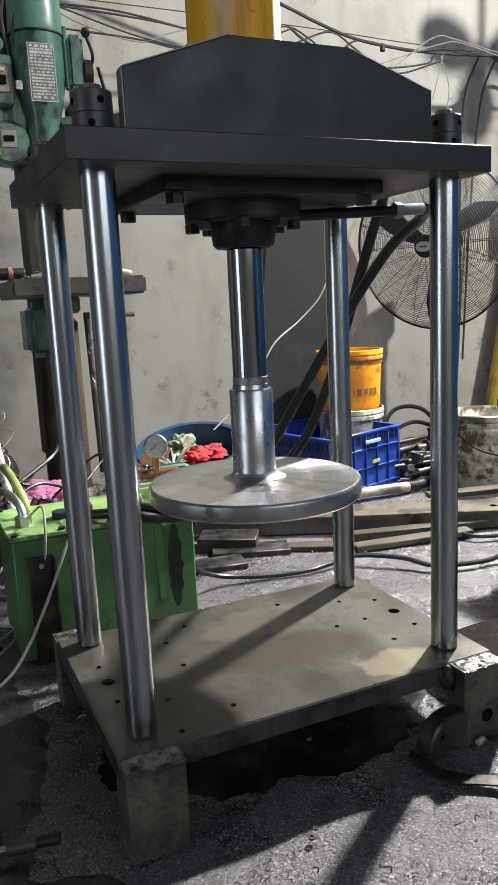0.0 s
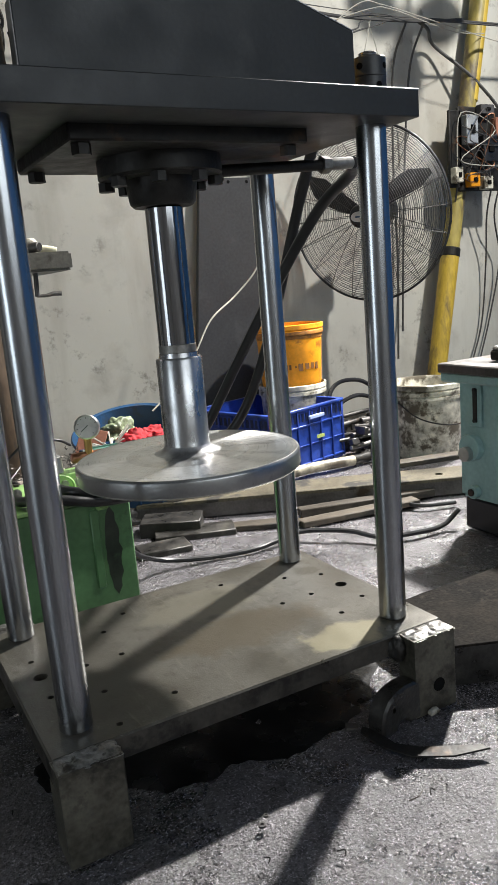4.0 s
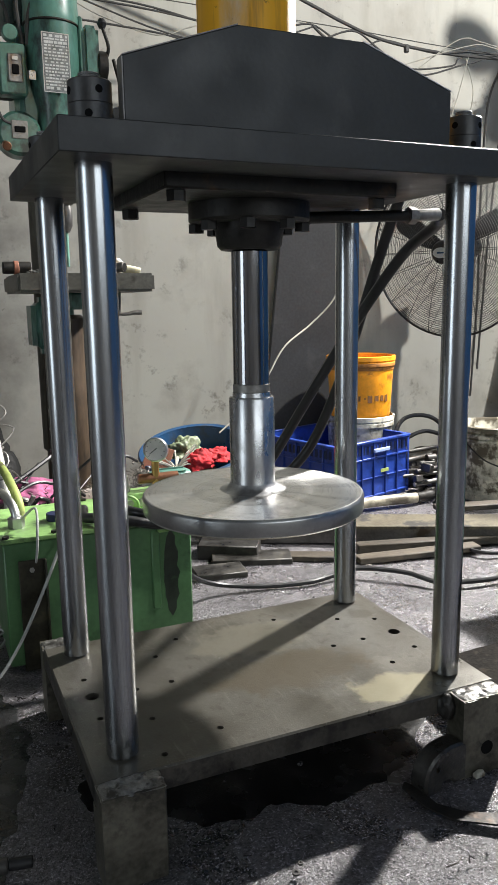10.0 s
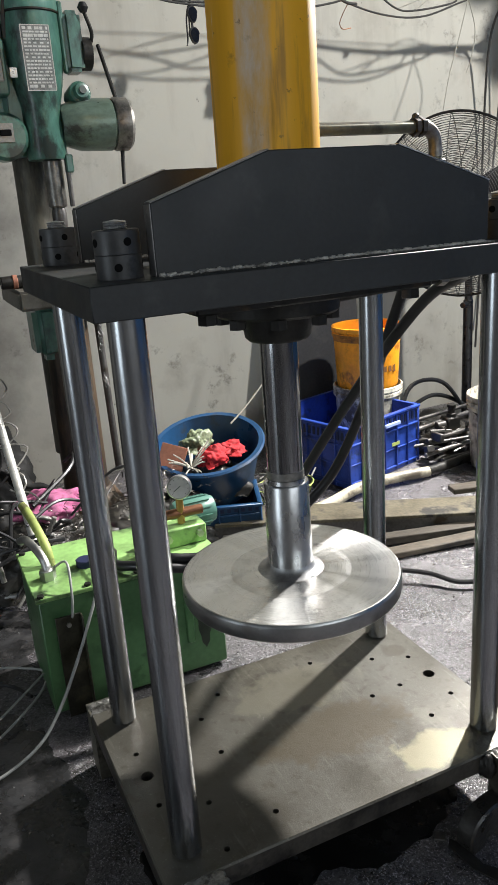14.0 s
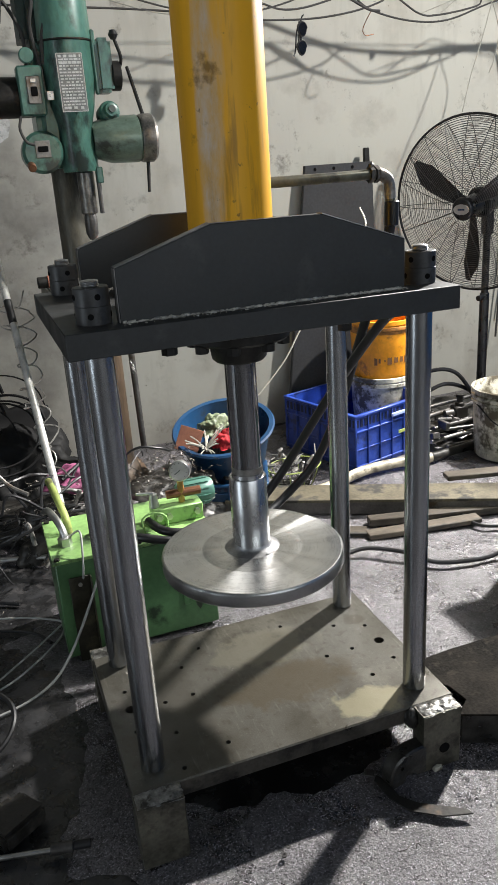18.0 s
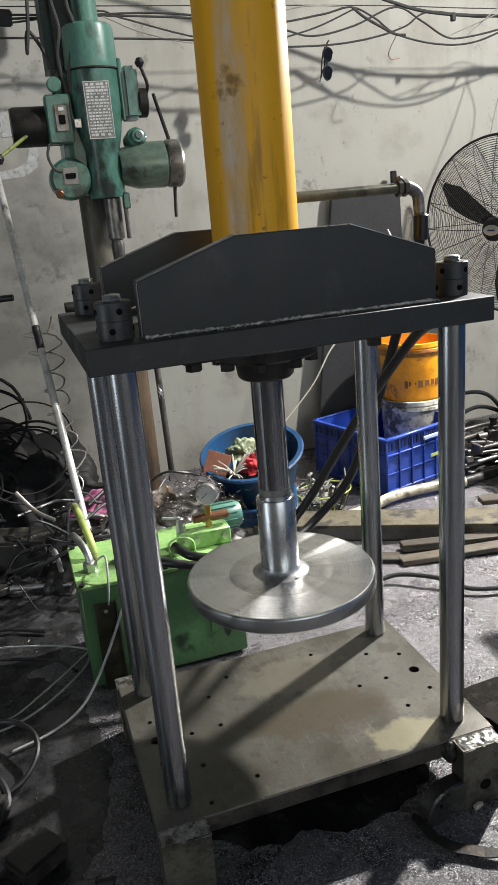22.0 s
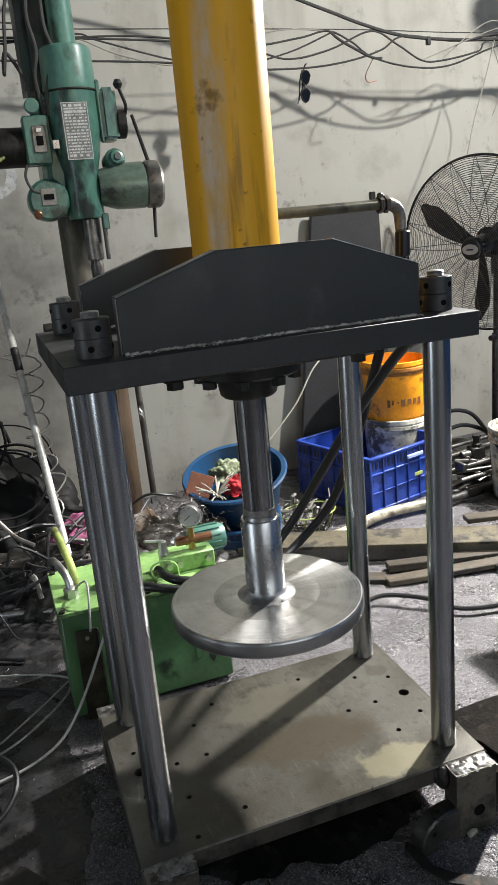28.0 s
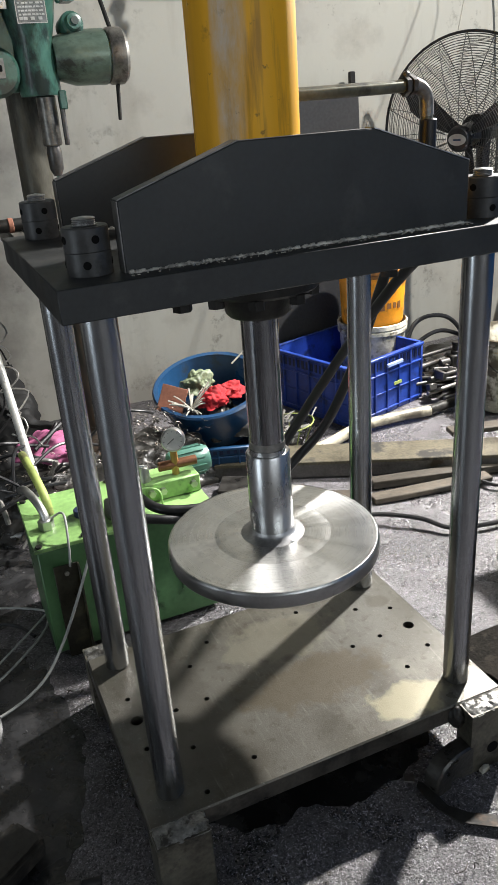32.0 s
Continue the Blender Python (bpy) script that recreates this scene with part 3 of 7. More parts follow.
M_RUST = mat("rusty_steel", (0.12, 0.078, 0.05), 0.7, 0.3, 0.3, 12, 0.4, 120, (0.08, 0.045, 0.03), 0.5, 8)
M_GREYB = mat("grey_board", (0.045, 0.045, 0.047), 0.8, 0, 0.2, 4, 0.1, 80, (0.075, 0.075, 0.073), 0.35, 4)
M_WOOD = mat("dirty_wood", (0.075, 0.060, 0.042), 0.6, 0, 0.35, 10, 0.6, 120, (0.018, 0.016, 0.013), 0.7, 9, 0.15, 0.3, (0.35, 1, 1))
M_BRASS = mat("brass", (0.55, 0.35, 0.12), 0.35, 0.9, 0.15, 20, 0.15)
M_GLASS = mat("dial_white", (0.56, 0.55, 0.51), 0.3, 0, 0.08, 10, 0)
M_SILVER = mat("zinc_fitting", (0.56, 0.56, 0.54), 0.36, 1.0, 0.1, 20, 0.1)
M_PLATE = mat("nameplate_metal", (0.55, 0.56, 0.55), 0.35, 0.6, 0.1, 20, 0.05)
M_BAR = mat("print_black", (0.03, 0.03, 0.03), 0.5, 0, 0.05, 10, 0)
M_BLUEPAINT = mat("blue_reflector_sheet", (0.06, 0.26, 0.66), 0.5, 0, 0.08, 3, 0.1)
M_SWARF = mat("steel_swarf", (0.085, 0.078, 0.068), 0.36, 0.9, 0.4, 30, 0.1)
M_FANWIRE = mat("dusty_grey_wire", (0.10, 0.10, 0.097), 0.45, 0.5, 0.2, 20, 0.05)
M_GRIME = mat("oily_grime", (0.030, 0.028, 0.025), 0.4, 0.2, 0.4, 20, 0.5, 120, (0.075, 0.068, 0.056), 0.4, 16, 0.18, 0.25)


# ---- builders ----
def link_mesh(name, bm, material, smooth=True):
    me = bpy.data.meshes.new(name)
    bmesh.ops.recalc_face_normals(bm, faces=bm.faces)
    bm.to_mesh(me)
    bm.free()
    for mm in (material if isinstance(material, (list, tuple)) else [material]):
        me.materials.append(mm)
    if smooth:
        me.polygons.foreach_set("use_smooth", [True] * len(me.polygons))
        me.set_sharp_from_angle(angle=radians(38))
    return new(name, me)


def part(name, bm, material, parent, label="", m=None):
    ob = link_mesh(name, bm, material)
    ob.parent = parent
    if m is not None:
        ob.matrix_basis = m
    if label:
        ob["label"] = label
    return ob


def hose(name, points, r, material, label, category, seg=10, steps=8):
    return solo(name, bm_tube(points, r, seg, steps), material, label, category)


def thing(name, label, category, m=None, group="", kind=""):
    ob = new(name)
    if m is not None:
        ob.matrix_basis = m
    return tagged(ob, label, category, group, kind)


def solo(name, bm, material, label, category, m=None, group="", kind=""):
    ob = link_mesh(name, bm, material)
    if m is not None:
        ob.matrix_basis = m
    return tagged(ob, label, category, group, kind)


def bm_box(size, at=(0, 0, 0), bevel=0.002, bm=None, rot=None, seg=1):
    """A box with rounded edges; at is its middle."""
    one = bmesh.new()
    bmesh.ops.create_cube(one, size=1)
    bmesh.ops.scale(one, vec=size, verts=one.verts)
    if bevel:
        bmesh.ops.bevel(one, geom=one.edges[:], offset=min(bevel, min(size) * 0.45), segments=seg, affect="EDGES")
    m = Matrix.Translation(at)
    if rot is not None:
        m = m @ Euler([radians(a) for a in rot]).to_matrix().to_4x4()
    bmesh.ops.transform(one, matrix=m, verts=one.verts)
    return merge(bm, one)


def merge(bm, one):
    if bm is None:
        return one
    me = bpy.data.meshes.new("tmp")
    one.to_mesh(me)
    one.free()
    bm.from_mesh(me)
    bpy.data.meshes.remove(me)
    return bm


def bm_lathe(profile, seg=48, bm=None, m=None):
    """Turns (radius, height) points round z; radius 0 closes an end."""
    one = bmesh.new()
    rings = []
    for r, z in profile:
        if r <= 1e-6:
            rings.append([one.verts.new((0, 0, z))])
        else:
            rings.append([one.verts.new((r * math.cos(2 * math.pi * i / seg), r * math.sin(2 * math.pi * i / seg), z)) for i in range(seg)])
    for a, b in zip(rings, rings[1:]):
        for i in range(seg):
            j = (i + 1) % seg
            if len(a) == 1 and len(b) == 1:
                continue
            if len(a) == 1:
                one.faces.new((a[0], b[i], b[j]))
            elif len(b) == 1:
                one.faces.new((a[i], a[j], b[0]))
            else:
                one.faces.new((a[i], a[j], b[j], b[i]))
    if m is not None:
        bmesh.ops.transform(one, matrix=m, verts=one.verts)
    return merge(bm, one)


def bm_rod(a, b, r, r2=None, seg=20, bm=None, bevel=None):
    """A closed rod from a to b with softened ends."""
    a, b = Vector(a), Vector(b)
    h = (b - a).length
    r2 = r if r2 is None else r2
    e = min(r * 0.15, h * 0.1) if bevel is None else bevel
    m = Matrix.Translation(a) @ (b - a).to_track_quat("Z", "Y").to_matrix().to_4x4()
    return bm_lathe([(0, 0), (r - e, 0), (r, e), (r2, h - e), (r2 - e, h), (0, h)], seg, bm, m)


def smooth_path(points, steps=8, closed=False):
    """Catmull-Rom through the points."""
    p = [Vector(q) for q in points]
    if len(p) < 3:
        return p
    out = []
    ends = [p[0] * 2 - p[1]] + p + [p[-1] * 2 - p[-2]]
    for i in range(1, len(ends) - 2):
        a, b, c, d = ends[i - 1:i + 3]
        for k in range(steps):
            t = k / steps
            out.append(0.5 * (2 * b + (c - a) * t + (2 * a - 5 * b + 4 * c - d) * t * t + (3 * b - a - 3 * c + d) * t ** 3))
    out.append(p[-1])
    return out


def bm_tube(points, r, seg=8, steps=8, bm=None, r_end=None):
    """A round tube along a smooth line."""
    line = smooth_path(points, steps)
    one = bmesh.new()
    rings, up = [], Vector((0.13, 0.31, 0.94))
    for i, p in enumerate(line):
        d = (line[min(i + 1, len(line) - 1)] - line[max(i - 1, 0)])
        d = d.normalized() if d.length > 1e-9 else Vector((0, 0, 1))
        side = d.cross(up)
        if side.length < 0.1:
            side = d.cross(Vector((1, 0, 0)))
        side.normalize()
        up = side.cross(d).normalized()
        rr = r if r_end is None else r + (r_end - r) * i / (len(line) - 1)
        rings.append([one.verts.new(p + rr * (side * math.cos(2 * math.pi * k / seg) + up * math.sin(2 * math.pi * k / seg))) for k in range(seg)])
    for a, b in zip(rings, rings[1:]):
        for k in range(seg):
            j = (k + 1) % seg
            one.faces.new((a[k], a[j], b[j], b[k]))
    one.faces.new(rings[0][::-1])
    one.faces.new(rings[-1])
    return merge(bm, one)


def bm_prism(outline, z0, z1, bevel=0.0, holes=(), bm=None, m=None, seg=18):
    """A flat outline (x, y), with round holes (x, y, r) cut through, from z0 to z1."""
    one = bmesh.new()
    loops = [[Vector((x, y, z1)) for x, y in outline]]
    for x, y, r in holes:
        loops.append([Vector((x + r * math.cos(2 * math.pi * k / seg), y + r * math.sin(2 * math.pi * k / seg), z1)) for k in range(seg)])
    edges, rims = [], []
    for loop in loops:
        vs = [one.verts.new(v) for v in loop]
        rim = [one.edges.new((vs[i], vs[(i + 1) % len(vs)])) for i in range(len(vs))]
        edges += rim
        rims.append(vs)
    bmesh.ops.triangle_fill(one, edges=edges, use_beauty=True, normal=(0, 0, 1))
    top = one.faces[:]
    got = bmesh.ops.extrude_face_region(one, geom=top)
    low = [g for g in got["geom"] if isinstance(g, bmesh.types.BMVert)]
    for v in low:
        v.co.z = z0
    if bevel:
        ids = set(v for v in rims[0])
        be = [e for e in one.edges if e.verts[0] in ids and e.verts[1] in ids and len(e.link_faces) == 2 and e.calc_face_angle(0) > 0.6]
        bmesh.ops.bevel(one, geom=be, offset=bevel, segments=1, affect="EDGES")
    if m is not None:
        bmesh.ops.transform(one, matrix=m, verts=one.verts)
    return merge(bm, one)


def hexagon(r):
    return [(r * math.cos(math.pi / 3 * k), r * math.sin(math.pi / 3 * k)) for k in range(6)]


TURN_YZ = Matrix(((0, 0, 1, 0), (1, 0, 0, 0), (0, 1, 0, 0), (0, 0, 0, 1)))  # a plate's outline to the y-z plane
UPY = Matrix.Rotation(radians(90), 4, "X")  # turns a plate's z to -y


# ---- the room ----
def slab(name, size, at, material, label, category):
    return solo(name, bm_box(size, (0, 0, 0), 0), material, label, category, Matrix.Translation(at), "", "structure")


WALL_Y = 2.15
bm = bmesh.new()
bmesh.ops.create_grid(bm, x_segments=250, y_segments=180, size=0.5)
for v in bm.verts:
    v.co.x, v.co.y = v.co.x * 9.2 + 0.50, v.co.y * 7.4 - 1.45
    q = Vector((v.co.x * 1.3, v.co.y * 1.3, 0))
    v.co.z = 0.010 * noise.noise(q) + 0.004 * noise.noise(q * 5.0) + 0.002 * noise.noise(q * 14.0) - 0.004
floor = solo("floor", bm, M_FLOOR, "dark oily concrete workshop floor with grit", "floor", None, "", "structure")
slab("wall_back", (9.24, 0.12, 5.3), (0.50, WALL_Y + 0.06, 2.6), M_WALL, "stained pale plaster wall with soot marks", "wall")
# side and front walls stand out of view, in a darker grey
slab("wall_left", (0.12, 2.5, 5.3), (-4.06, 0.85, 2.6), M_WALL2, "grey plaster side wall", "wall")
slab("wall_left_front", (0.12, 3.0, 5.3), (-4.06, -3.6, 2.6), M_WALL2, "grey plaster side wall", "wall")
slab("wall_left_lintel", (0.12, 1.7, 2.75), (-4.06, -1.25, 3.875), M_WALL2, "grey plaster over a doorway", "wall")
# unseen wall made blue to give columns and rod their blue stripe
slab("wall_right", (0.12, 7.4, 5.3), (4.06, -1.5, 2.6), M_BLUEPAINT, "unseen side wall, blue for its reflection in the columns", "wall")
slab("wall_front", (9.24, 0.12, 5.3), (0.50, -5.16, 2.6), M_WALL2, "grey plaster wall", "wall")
slab("ceiling", (9.3, 7.5, 0.12), (0.50, -1.5, 5.26), M_CEIL, "grey sheet ceiling", "ceiling")

# ---- hydraulic press ----
PX, PY, ZB, ZT = 0.307, 0.19, 0.150, 1.070
press = thing("hydraulic_press", "four-column hydraulic press, black painted head and polished steel columns", "press")
HOLES = [(0.323, 0.007), (-0.315, 0.012)]
SMALL = [(0.248, 0.114), (0.322, 0.080), (0.246, 0.005), (0.175, 0.003), (0.120, 0.171), (0.242, -0.107), (0.320, -0.070), (-0.316, 0.079), (-0.236, 0.003), (-0.318, -0.067),
         (-0.238, -0.104), (-0.169, 0.004), (-0.167, 0.113), (-0.144, -0.179), (-0.250, -0.212), (-0.106, 0.171)]
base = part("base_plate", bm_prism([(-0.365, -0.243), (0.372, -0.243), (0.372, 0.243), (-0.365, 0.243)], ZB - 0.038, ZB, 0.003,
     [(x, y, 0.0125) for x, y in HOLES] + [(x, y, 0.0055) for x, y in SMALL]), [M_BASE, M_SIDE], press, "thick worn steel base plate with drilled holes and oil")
# top face keeps the worn steel, the sides get their shade as colour
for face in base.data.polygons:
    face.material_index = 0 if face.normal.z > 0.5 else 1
for sx in (-1, 1):
    for sy in (-1, 1):
        PX, PY = {(-1, -1): 0.308, (-1, 1): 0.306, (1, -1): 0.309, (1, 1): 0.315}[sx, sy], (0.180 if sy < 0 else 0.196)
        back = 0.222 if sx < 0 else 0.2415
        ends = [(0.285 * sy, 0.0), (0.285 * sy, 0.149), (0.2445 * sy, 0.149), (0.2445 * sy, 0.111), (back * sy, 0.111), (back * sy, 0.0)]
        if (sx, sy) == (1, 1):
            ends = [(0.238, 0.0), (0.238, 0.1115), (0.19, 0.1115), (0.19, 0.0)]
        bm = bm_prism(ends, -0.048, 0.048, 0.0025, (), None, Matrix.Translation((0.318 * sx, 0, 0)) @ TURN_YZ)
        foot = part("foot", bm, M_FOOT, press, "square steel block foot")
        if (sx, sy) != (1, 1):
            bm = bmesh.new()
            bmesh.ops.create_grid(bm, x_segments=26, y_segments=12, size=0.5)
            for v in bm.verts:
                u, w = v.co.x, v.co.y
                q = Vector((u * 9 + sx * 3, w * 3 + sy * 5, 0))
                edge = max(0.0, 1 - (2 * abs(u)) ** 8) * max(0.0, 1 - (2 * abs(w)) ** 4)
                v.co = Vector((0.318 * sx + u * 0.097 + 0.003 * noise.noise(q * 2.0), (0.262 + w * 0.046 + 0.004 * noise.noise(q * 1.3)) * sy, 0.1475 + edge * (0.005 + 0.004 * noise.noise(q) + 0.002 * noise.noise(q * 4.0))))
            part("weld_bead", bm, M_WELD, foot, "smeared bright weld over the joint")
        if (sx, sy) == (1, -1):
            bm = bmesh.new()
            bmesh.ops.create_icosphere(bm, subdivisions=3, radius=1)
            for v in bm.verts:
                k = 1 + 0.22 * noise.noise(v.co * 2.6) + 0.08 * noise.noise(v.co * 7.0)
                v.co = Vector((0.262 + v.co.x * 0.017 * k, -0.248 + v.co.y * 0.016 * k, 0.124 + v.co.z * 0.025 * k))
            part("weld_lump", bm, M_IRON, foot, "dark lumpy weld at the plate corner")
            part("foot_hole", bm_rod((0.324, -0.2858, 0.050), (0.324, -0.2820, 0.050), 0.013, None, 24, None, 0.0), M_HOLE, foot, "dark bored hole")
        part("column", bm_rod((PX * sx, PY * sy, ZB), (PX * sx, PY * sy, ZT - 0.038), 0.0252, None, 48), M_CHROME, press, "polished round steel column")
        nut = thing("round_nut", "", "")
        nut.parent = press
        nut.location = (PX * sx, PY * sy, ZT)
        for k in range(2):
            part("lock_ring", bm_lathe([(0.02, 0.0302 * k), (0.0288, 0.0302 * k), (0.0294, 0.0302 * k + 0.0006), (0.0294, 0.0302 * k + (0.0296 if k == 0 else 0.0284)), (0.0288 if k == 0 else 0.0278, 0.0302 * k + 0.030), (0.0, 0.0302 * k + 0.030)], 40), M_NUTS, nut, "blackened round lock nut with radial holes")
            for a in range(4):
                ang = math.pi / 2 * a + 0.6 + k * 0.5 + 0.9 * sx
                d = Vector((math.cos(ang), math.sin(ang), 0))
                part("spanner_hole", bm_rod(d * 0.025 + Vector((0, 0, 0.0305 * k + 0.015)), d * 0.0298 + Vector((0, 0, 0.0305 * k + 0.015)), 0.0052, None, 12, None, 0.0), M_HOLE, nut)
        bm = bmesh.new()
        for k in range(4):
            bm_lathe([(0, 0.060 + k * 0.003), (0.0135, 0.060 + k * 0.0025), (0.0150, 0.0612 + k * 0.0025), (0.0135, 0.0625 + k * 0.0025), (0, 0.063 + k * 0.003)], 24, bm)
        part("stud_end", bm, M_EDGE, nut, "bright threaded stud end")
part("top_plate", bm_box((0.716, 0.506, 0.043), (-0.009, -0.002, ZT - 0.0215), 0.0014), M_BLACK, press, "thick black painted head plate")
RIB = [(-0.271, 0), (0.255, 0), (0.255, 0.088), (0.093, 0.143), (-0.107, 0.143), (-0.271, 0.088)]
for y in (-0.192, 0.212):
    rib = part("head_rib", bm_prism(RIB, 0, 0.024, 0.0015, (), None, Matrix.Translation((0, y, ZT)) @ UPY), M_BLACK, press, "black painted steel gusset plate")
    bm = bmesh.new()
    rng = random.Random(5)
    x = -0.268
    while x < 0.25:
        l = rng.uniform(0.003, 0.009)
        bm_rod((x, y - 0.0265 + rng.uniform(-0.001, 0.001), ZT + rng.uniform(0.0, 0.0015)), (x + l, y - 0.0265 + rng.uniform(-0.002, 0.001), ZT + rng.uniform(0.0, 0.002)), rng.uniform(0.0012, 0.0036), None, 8, bm)
        if rng.random() < 0.7:
            s = rng.uniform(0.002, 0.006)
            bm_box((s, s * 0.7, 0.0016), (x, y - rng.uniform(0.029, 0.046), ZT + 0.0012), 0.0006, bm, (0, 0, rng.uniform(0, 180)))
        x += l * rng.uniform(0.45, 0.95)
    part("weld_bead", bm, M_WELD_D, rib, "rough dusty weld seam")
    for size, at, turn in (((0.173, 0.0236, 0.0015), (-0.189, y - 0.012, ZT + 0.1163), -18.5), ((0.171, 0.0236, 0.0015), (0.174, y - 0.012, ZT + 0.1163), 18.75), ((0.0015, 0.0236, 0.086), (-0.2718, y - 0.012, ZT + 0.044), 0)):
        part("bare_edge", bm_box(size, at, 0, None, (0, turn, 0)), M_EDGE_D if turn <= 0 else M_EDGE, rib, "worn bare steel edge")
part("cylinder", bm_rod((0, 0, ZT + 0.002), (0, 0, 2.42), 0.0818, None, 64), M_CYL, press, "yellow painted hydraulic cylinder with scuffs and a painted highlight")
part("cylinder_cap", bm_rod((0, 0, 2.42), (0, 0, 2.47), 0.089, None, 48), M_YELLOW, press)
part("mount_plate", bm_box((0.40, 0.31, 0.028), (0, 0, ZT - 0.052), 0.003), M_IRON, press, "dark square mounting plate")
part("flange", bm_rod((0, 0, 0.972), (0, 0, 1.018), 0.105, None, 48), M_IRON, press, "dark round flange")
part("gland", bm_lathe([(0, 0.928), (0.05, 0.928), (0.056, 0.934), (0.062, 0.972), (0, 0.972)], 40), M_IRON, press, "tapered rod gland")
for k in range(8):
    a = math.pi / 4 * k + 0.35
    x, y = 0.092 * math.cos(a), 0.092 * math.sin(a)
    part("bolt", bm_prism(hexagon(0.014), 0.958, 0.973, 0.0, (), None, Matrix.Translation((x, y, 0))), M_IRON, press)
for sx in (-1, 1):
    for sy in (-1, 1):
        part("bolt", bm_prism(hexagon(0.015), 0.988, 1.005, 0.0, (), None, Matrix.Translation((0.175 * sx, 0.13 * sy, 0))), M_IRON, press)
ZD = 0.497
part("ram_rod", bm_rod((0, 0, ZD + 0.17), (0, 0, 0.93), 0.0325, None, 48), M_RAM, press, "polished hydraulic ram rod")
part("seal_ring", bm_lathe([(0.0325, ZD + 0.183), (0.0333, ZD + 0.184), (0.0333, ZD + 0.197), (0.0325, ZD + 0.198)], 40), M_STEEL, press, "dark oily ring on the rod")
part("sleeve", bm_lathe([(0, ZD), (0.041, ZD), (0.041, ZD + 0.172), (0.039, ZD + 0.175), (0.035, ZD + 0.1752), (0.034, ZD + 0.183), (0, ZD + 0.183)], 48), M_SLEEVE, press, "turned steel sleeve")
part("fillet_weld", bm_lathe([(0.040, ZD + 0.020), (0.043, ZD + 0.013), (0.049, ZD + 0.007), (0.058, ZD + 0.0045), (0.066, ZD + 0.002)], 48), M_EDGE, press, "bright machined weld fillet")
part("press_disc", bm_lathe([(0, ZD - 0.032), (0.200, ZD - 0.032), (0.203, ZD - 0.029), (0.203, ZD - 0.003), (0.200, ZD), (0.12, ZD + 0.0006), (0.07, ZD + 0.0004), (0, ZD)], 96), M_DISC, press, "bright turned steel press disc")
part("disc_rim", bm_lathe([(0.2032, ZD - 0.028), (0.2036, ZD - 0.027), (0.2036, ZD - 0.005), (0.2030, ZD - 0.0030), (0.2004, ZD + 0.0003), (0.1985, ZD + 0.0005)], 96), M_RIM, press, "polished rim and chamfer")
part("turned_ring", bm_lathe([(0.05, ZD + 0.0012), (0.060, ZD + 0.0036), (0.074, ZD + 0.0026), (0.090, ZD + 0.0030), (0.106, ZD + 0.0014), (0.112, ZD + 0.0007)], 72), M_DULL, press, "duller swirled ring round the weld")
part("port_pipe", bm_tube([(0.05, 0.09, 1.262), (0.20, 0.105, 1.262), (0.36, 0.12, 1.263), (0.395, 0.123, 1.263), (0.418, 0.125, 1.247), (0.424, 0.126, 1.19)], 0.0115, 12, 6), M_OLIVEPIPE, press, "olive-grey steel port pipe")
part("elbow_fitting", bm_tube([(0.378, 0.1215, 1.263), (0.395, 0.123, 1.263), (0.418, 0.125, 1.247), (0.424, 0.126, 1.210)], 0.0132, 14, 6), M_STEEL, press, "zinc pipe elbow")
for x in (0.366, 0.380):
    part("elbow_nut", bm_prism(hexagon(0.0185), 0, 0.010, 0.001, (), None, Matrix.Translation((x, 0.1205, 1.263)) @ Matrix.Rotation(radians(90), 4, "Y")), M_STEEL_D, press, "hexagonal pipe nut")
part("pipe_plug", bm_box((0.012, 0.012, 0.014), (0.372, 0.1205, 1.280), 0.003, None, (0, 12, 0)), M_STEEL_D, press, "small pipe plug")
part("hose_collar", bm_rod((0.427, 0.126, 1.205), (0.427, 0.128, 1.15), 0.0165, None, 16), M_RUBBER, press, "black hose collar")
part("port_pipe", bm_rod((0.10, 0.0, 0.985), (0.345, 0.0, 0.9965), 0.0105, None, 16), M_IRON, press)
part("port_nut", bm_prism(hexagon(0.0165), 0, 0.018, 0.001, (), None, Matrix.Translation((0.330, 0.0, 0.996)) @ Matrix.Rotation(radians(90), 4, "Y")), M_STEEL, press, "hexagonal union nut")
part("port_fitting", bm_rod((0.344, 0.0, 0.9965), (0.402, 0.0, 1.0), 0.0115, None, 12), M_STEEL, press, "zinc hose fitting")


# ---- oil tank ----
def dial(parent, at, r, face):
    """A round pressure gauge on its stem; face: the way that it looks, degrees."""
    m = Matrix.Translation(at) @ Matrix.Rotation(radians(face), 4, "Z") @ Matrix.Rotation(radians(78), 4, "X")
    g = part("gauge", bm_lathe([(0, -0.014), (r * 0.94, -0.014), (r, -0.010), (r, 0.012), (r * 0.93, 0.014), (r * 0.9, 0.010), (r * 0.9, 0.006), (0, 0.006)], 40), M_SILVER, parent, "round pressure gauge in a steel case", m)
    part("dial_face", bm_lathe([(0, 0.0065), (r * 0.89, 0.0065), (r * 0.89, 0.0085), (0, 0.0085)], 36), M_GLASS, g, "white dial face")
    for k in range(9):
        a = radians(-135 + 270 * k / 8)
        part("dial_tick", bm_box((0.0012, r * 0.14, 0.0006), (math.sin(a) * r * 0.74, math.cos(a) * r * 0.74, 0.0089), 0, None, (0, 0, -math.degrees(a))), M_BAR, g)
    part("needle", bm_box((0.0022, r * 0.75, 0.0008), (-r * 0.17, -r * 0.12, 0.0093), 0, None, (0, 0, 130)), M_BAR, g, "black needle")
    return g


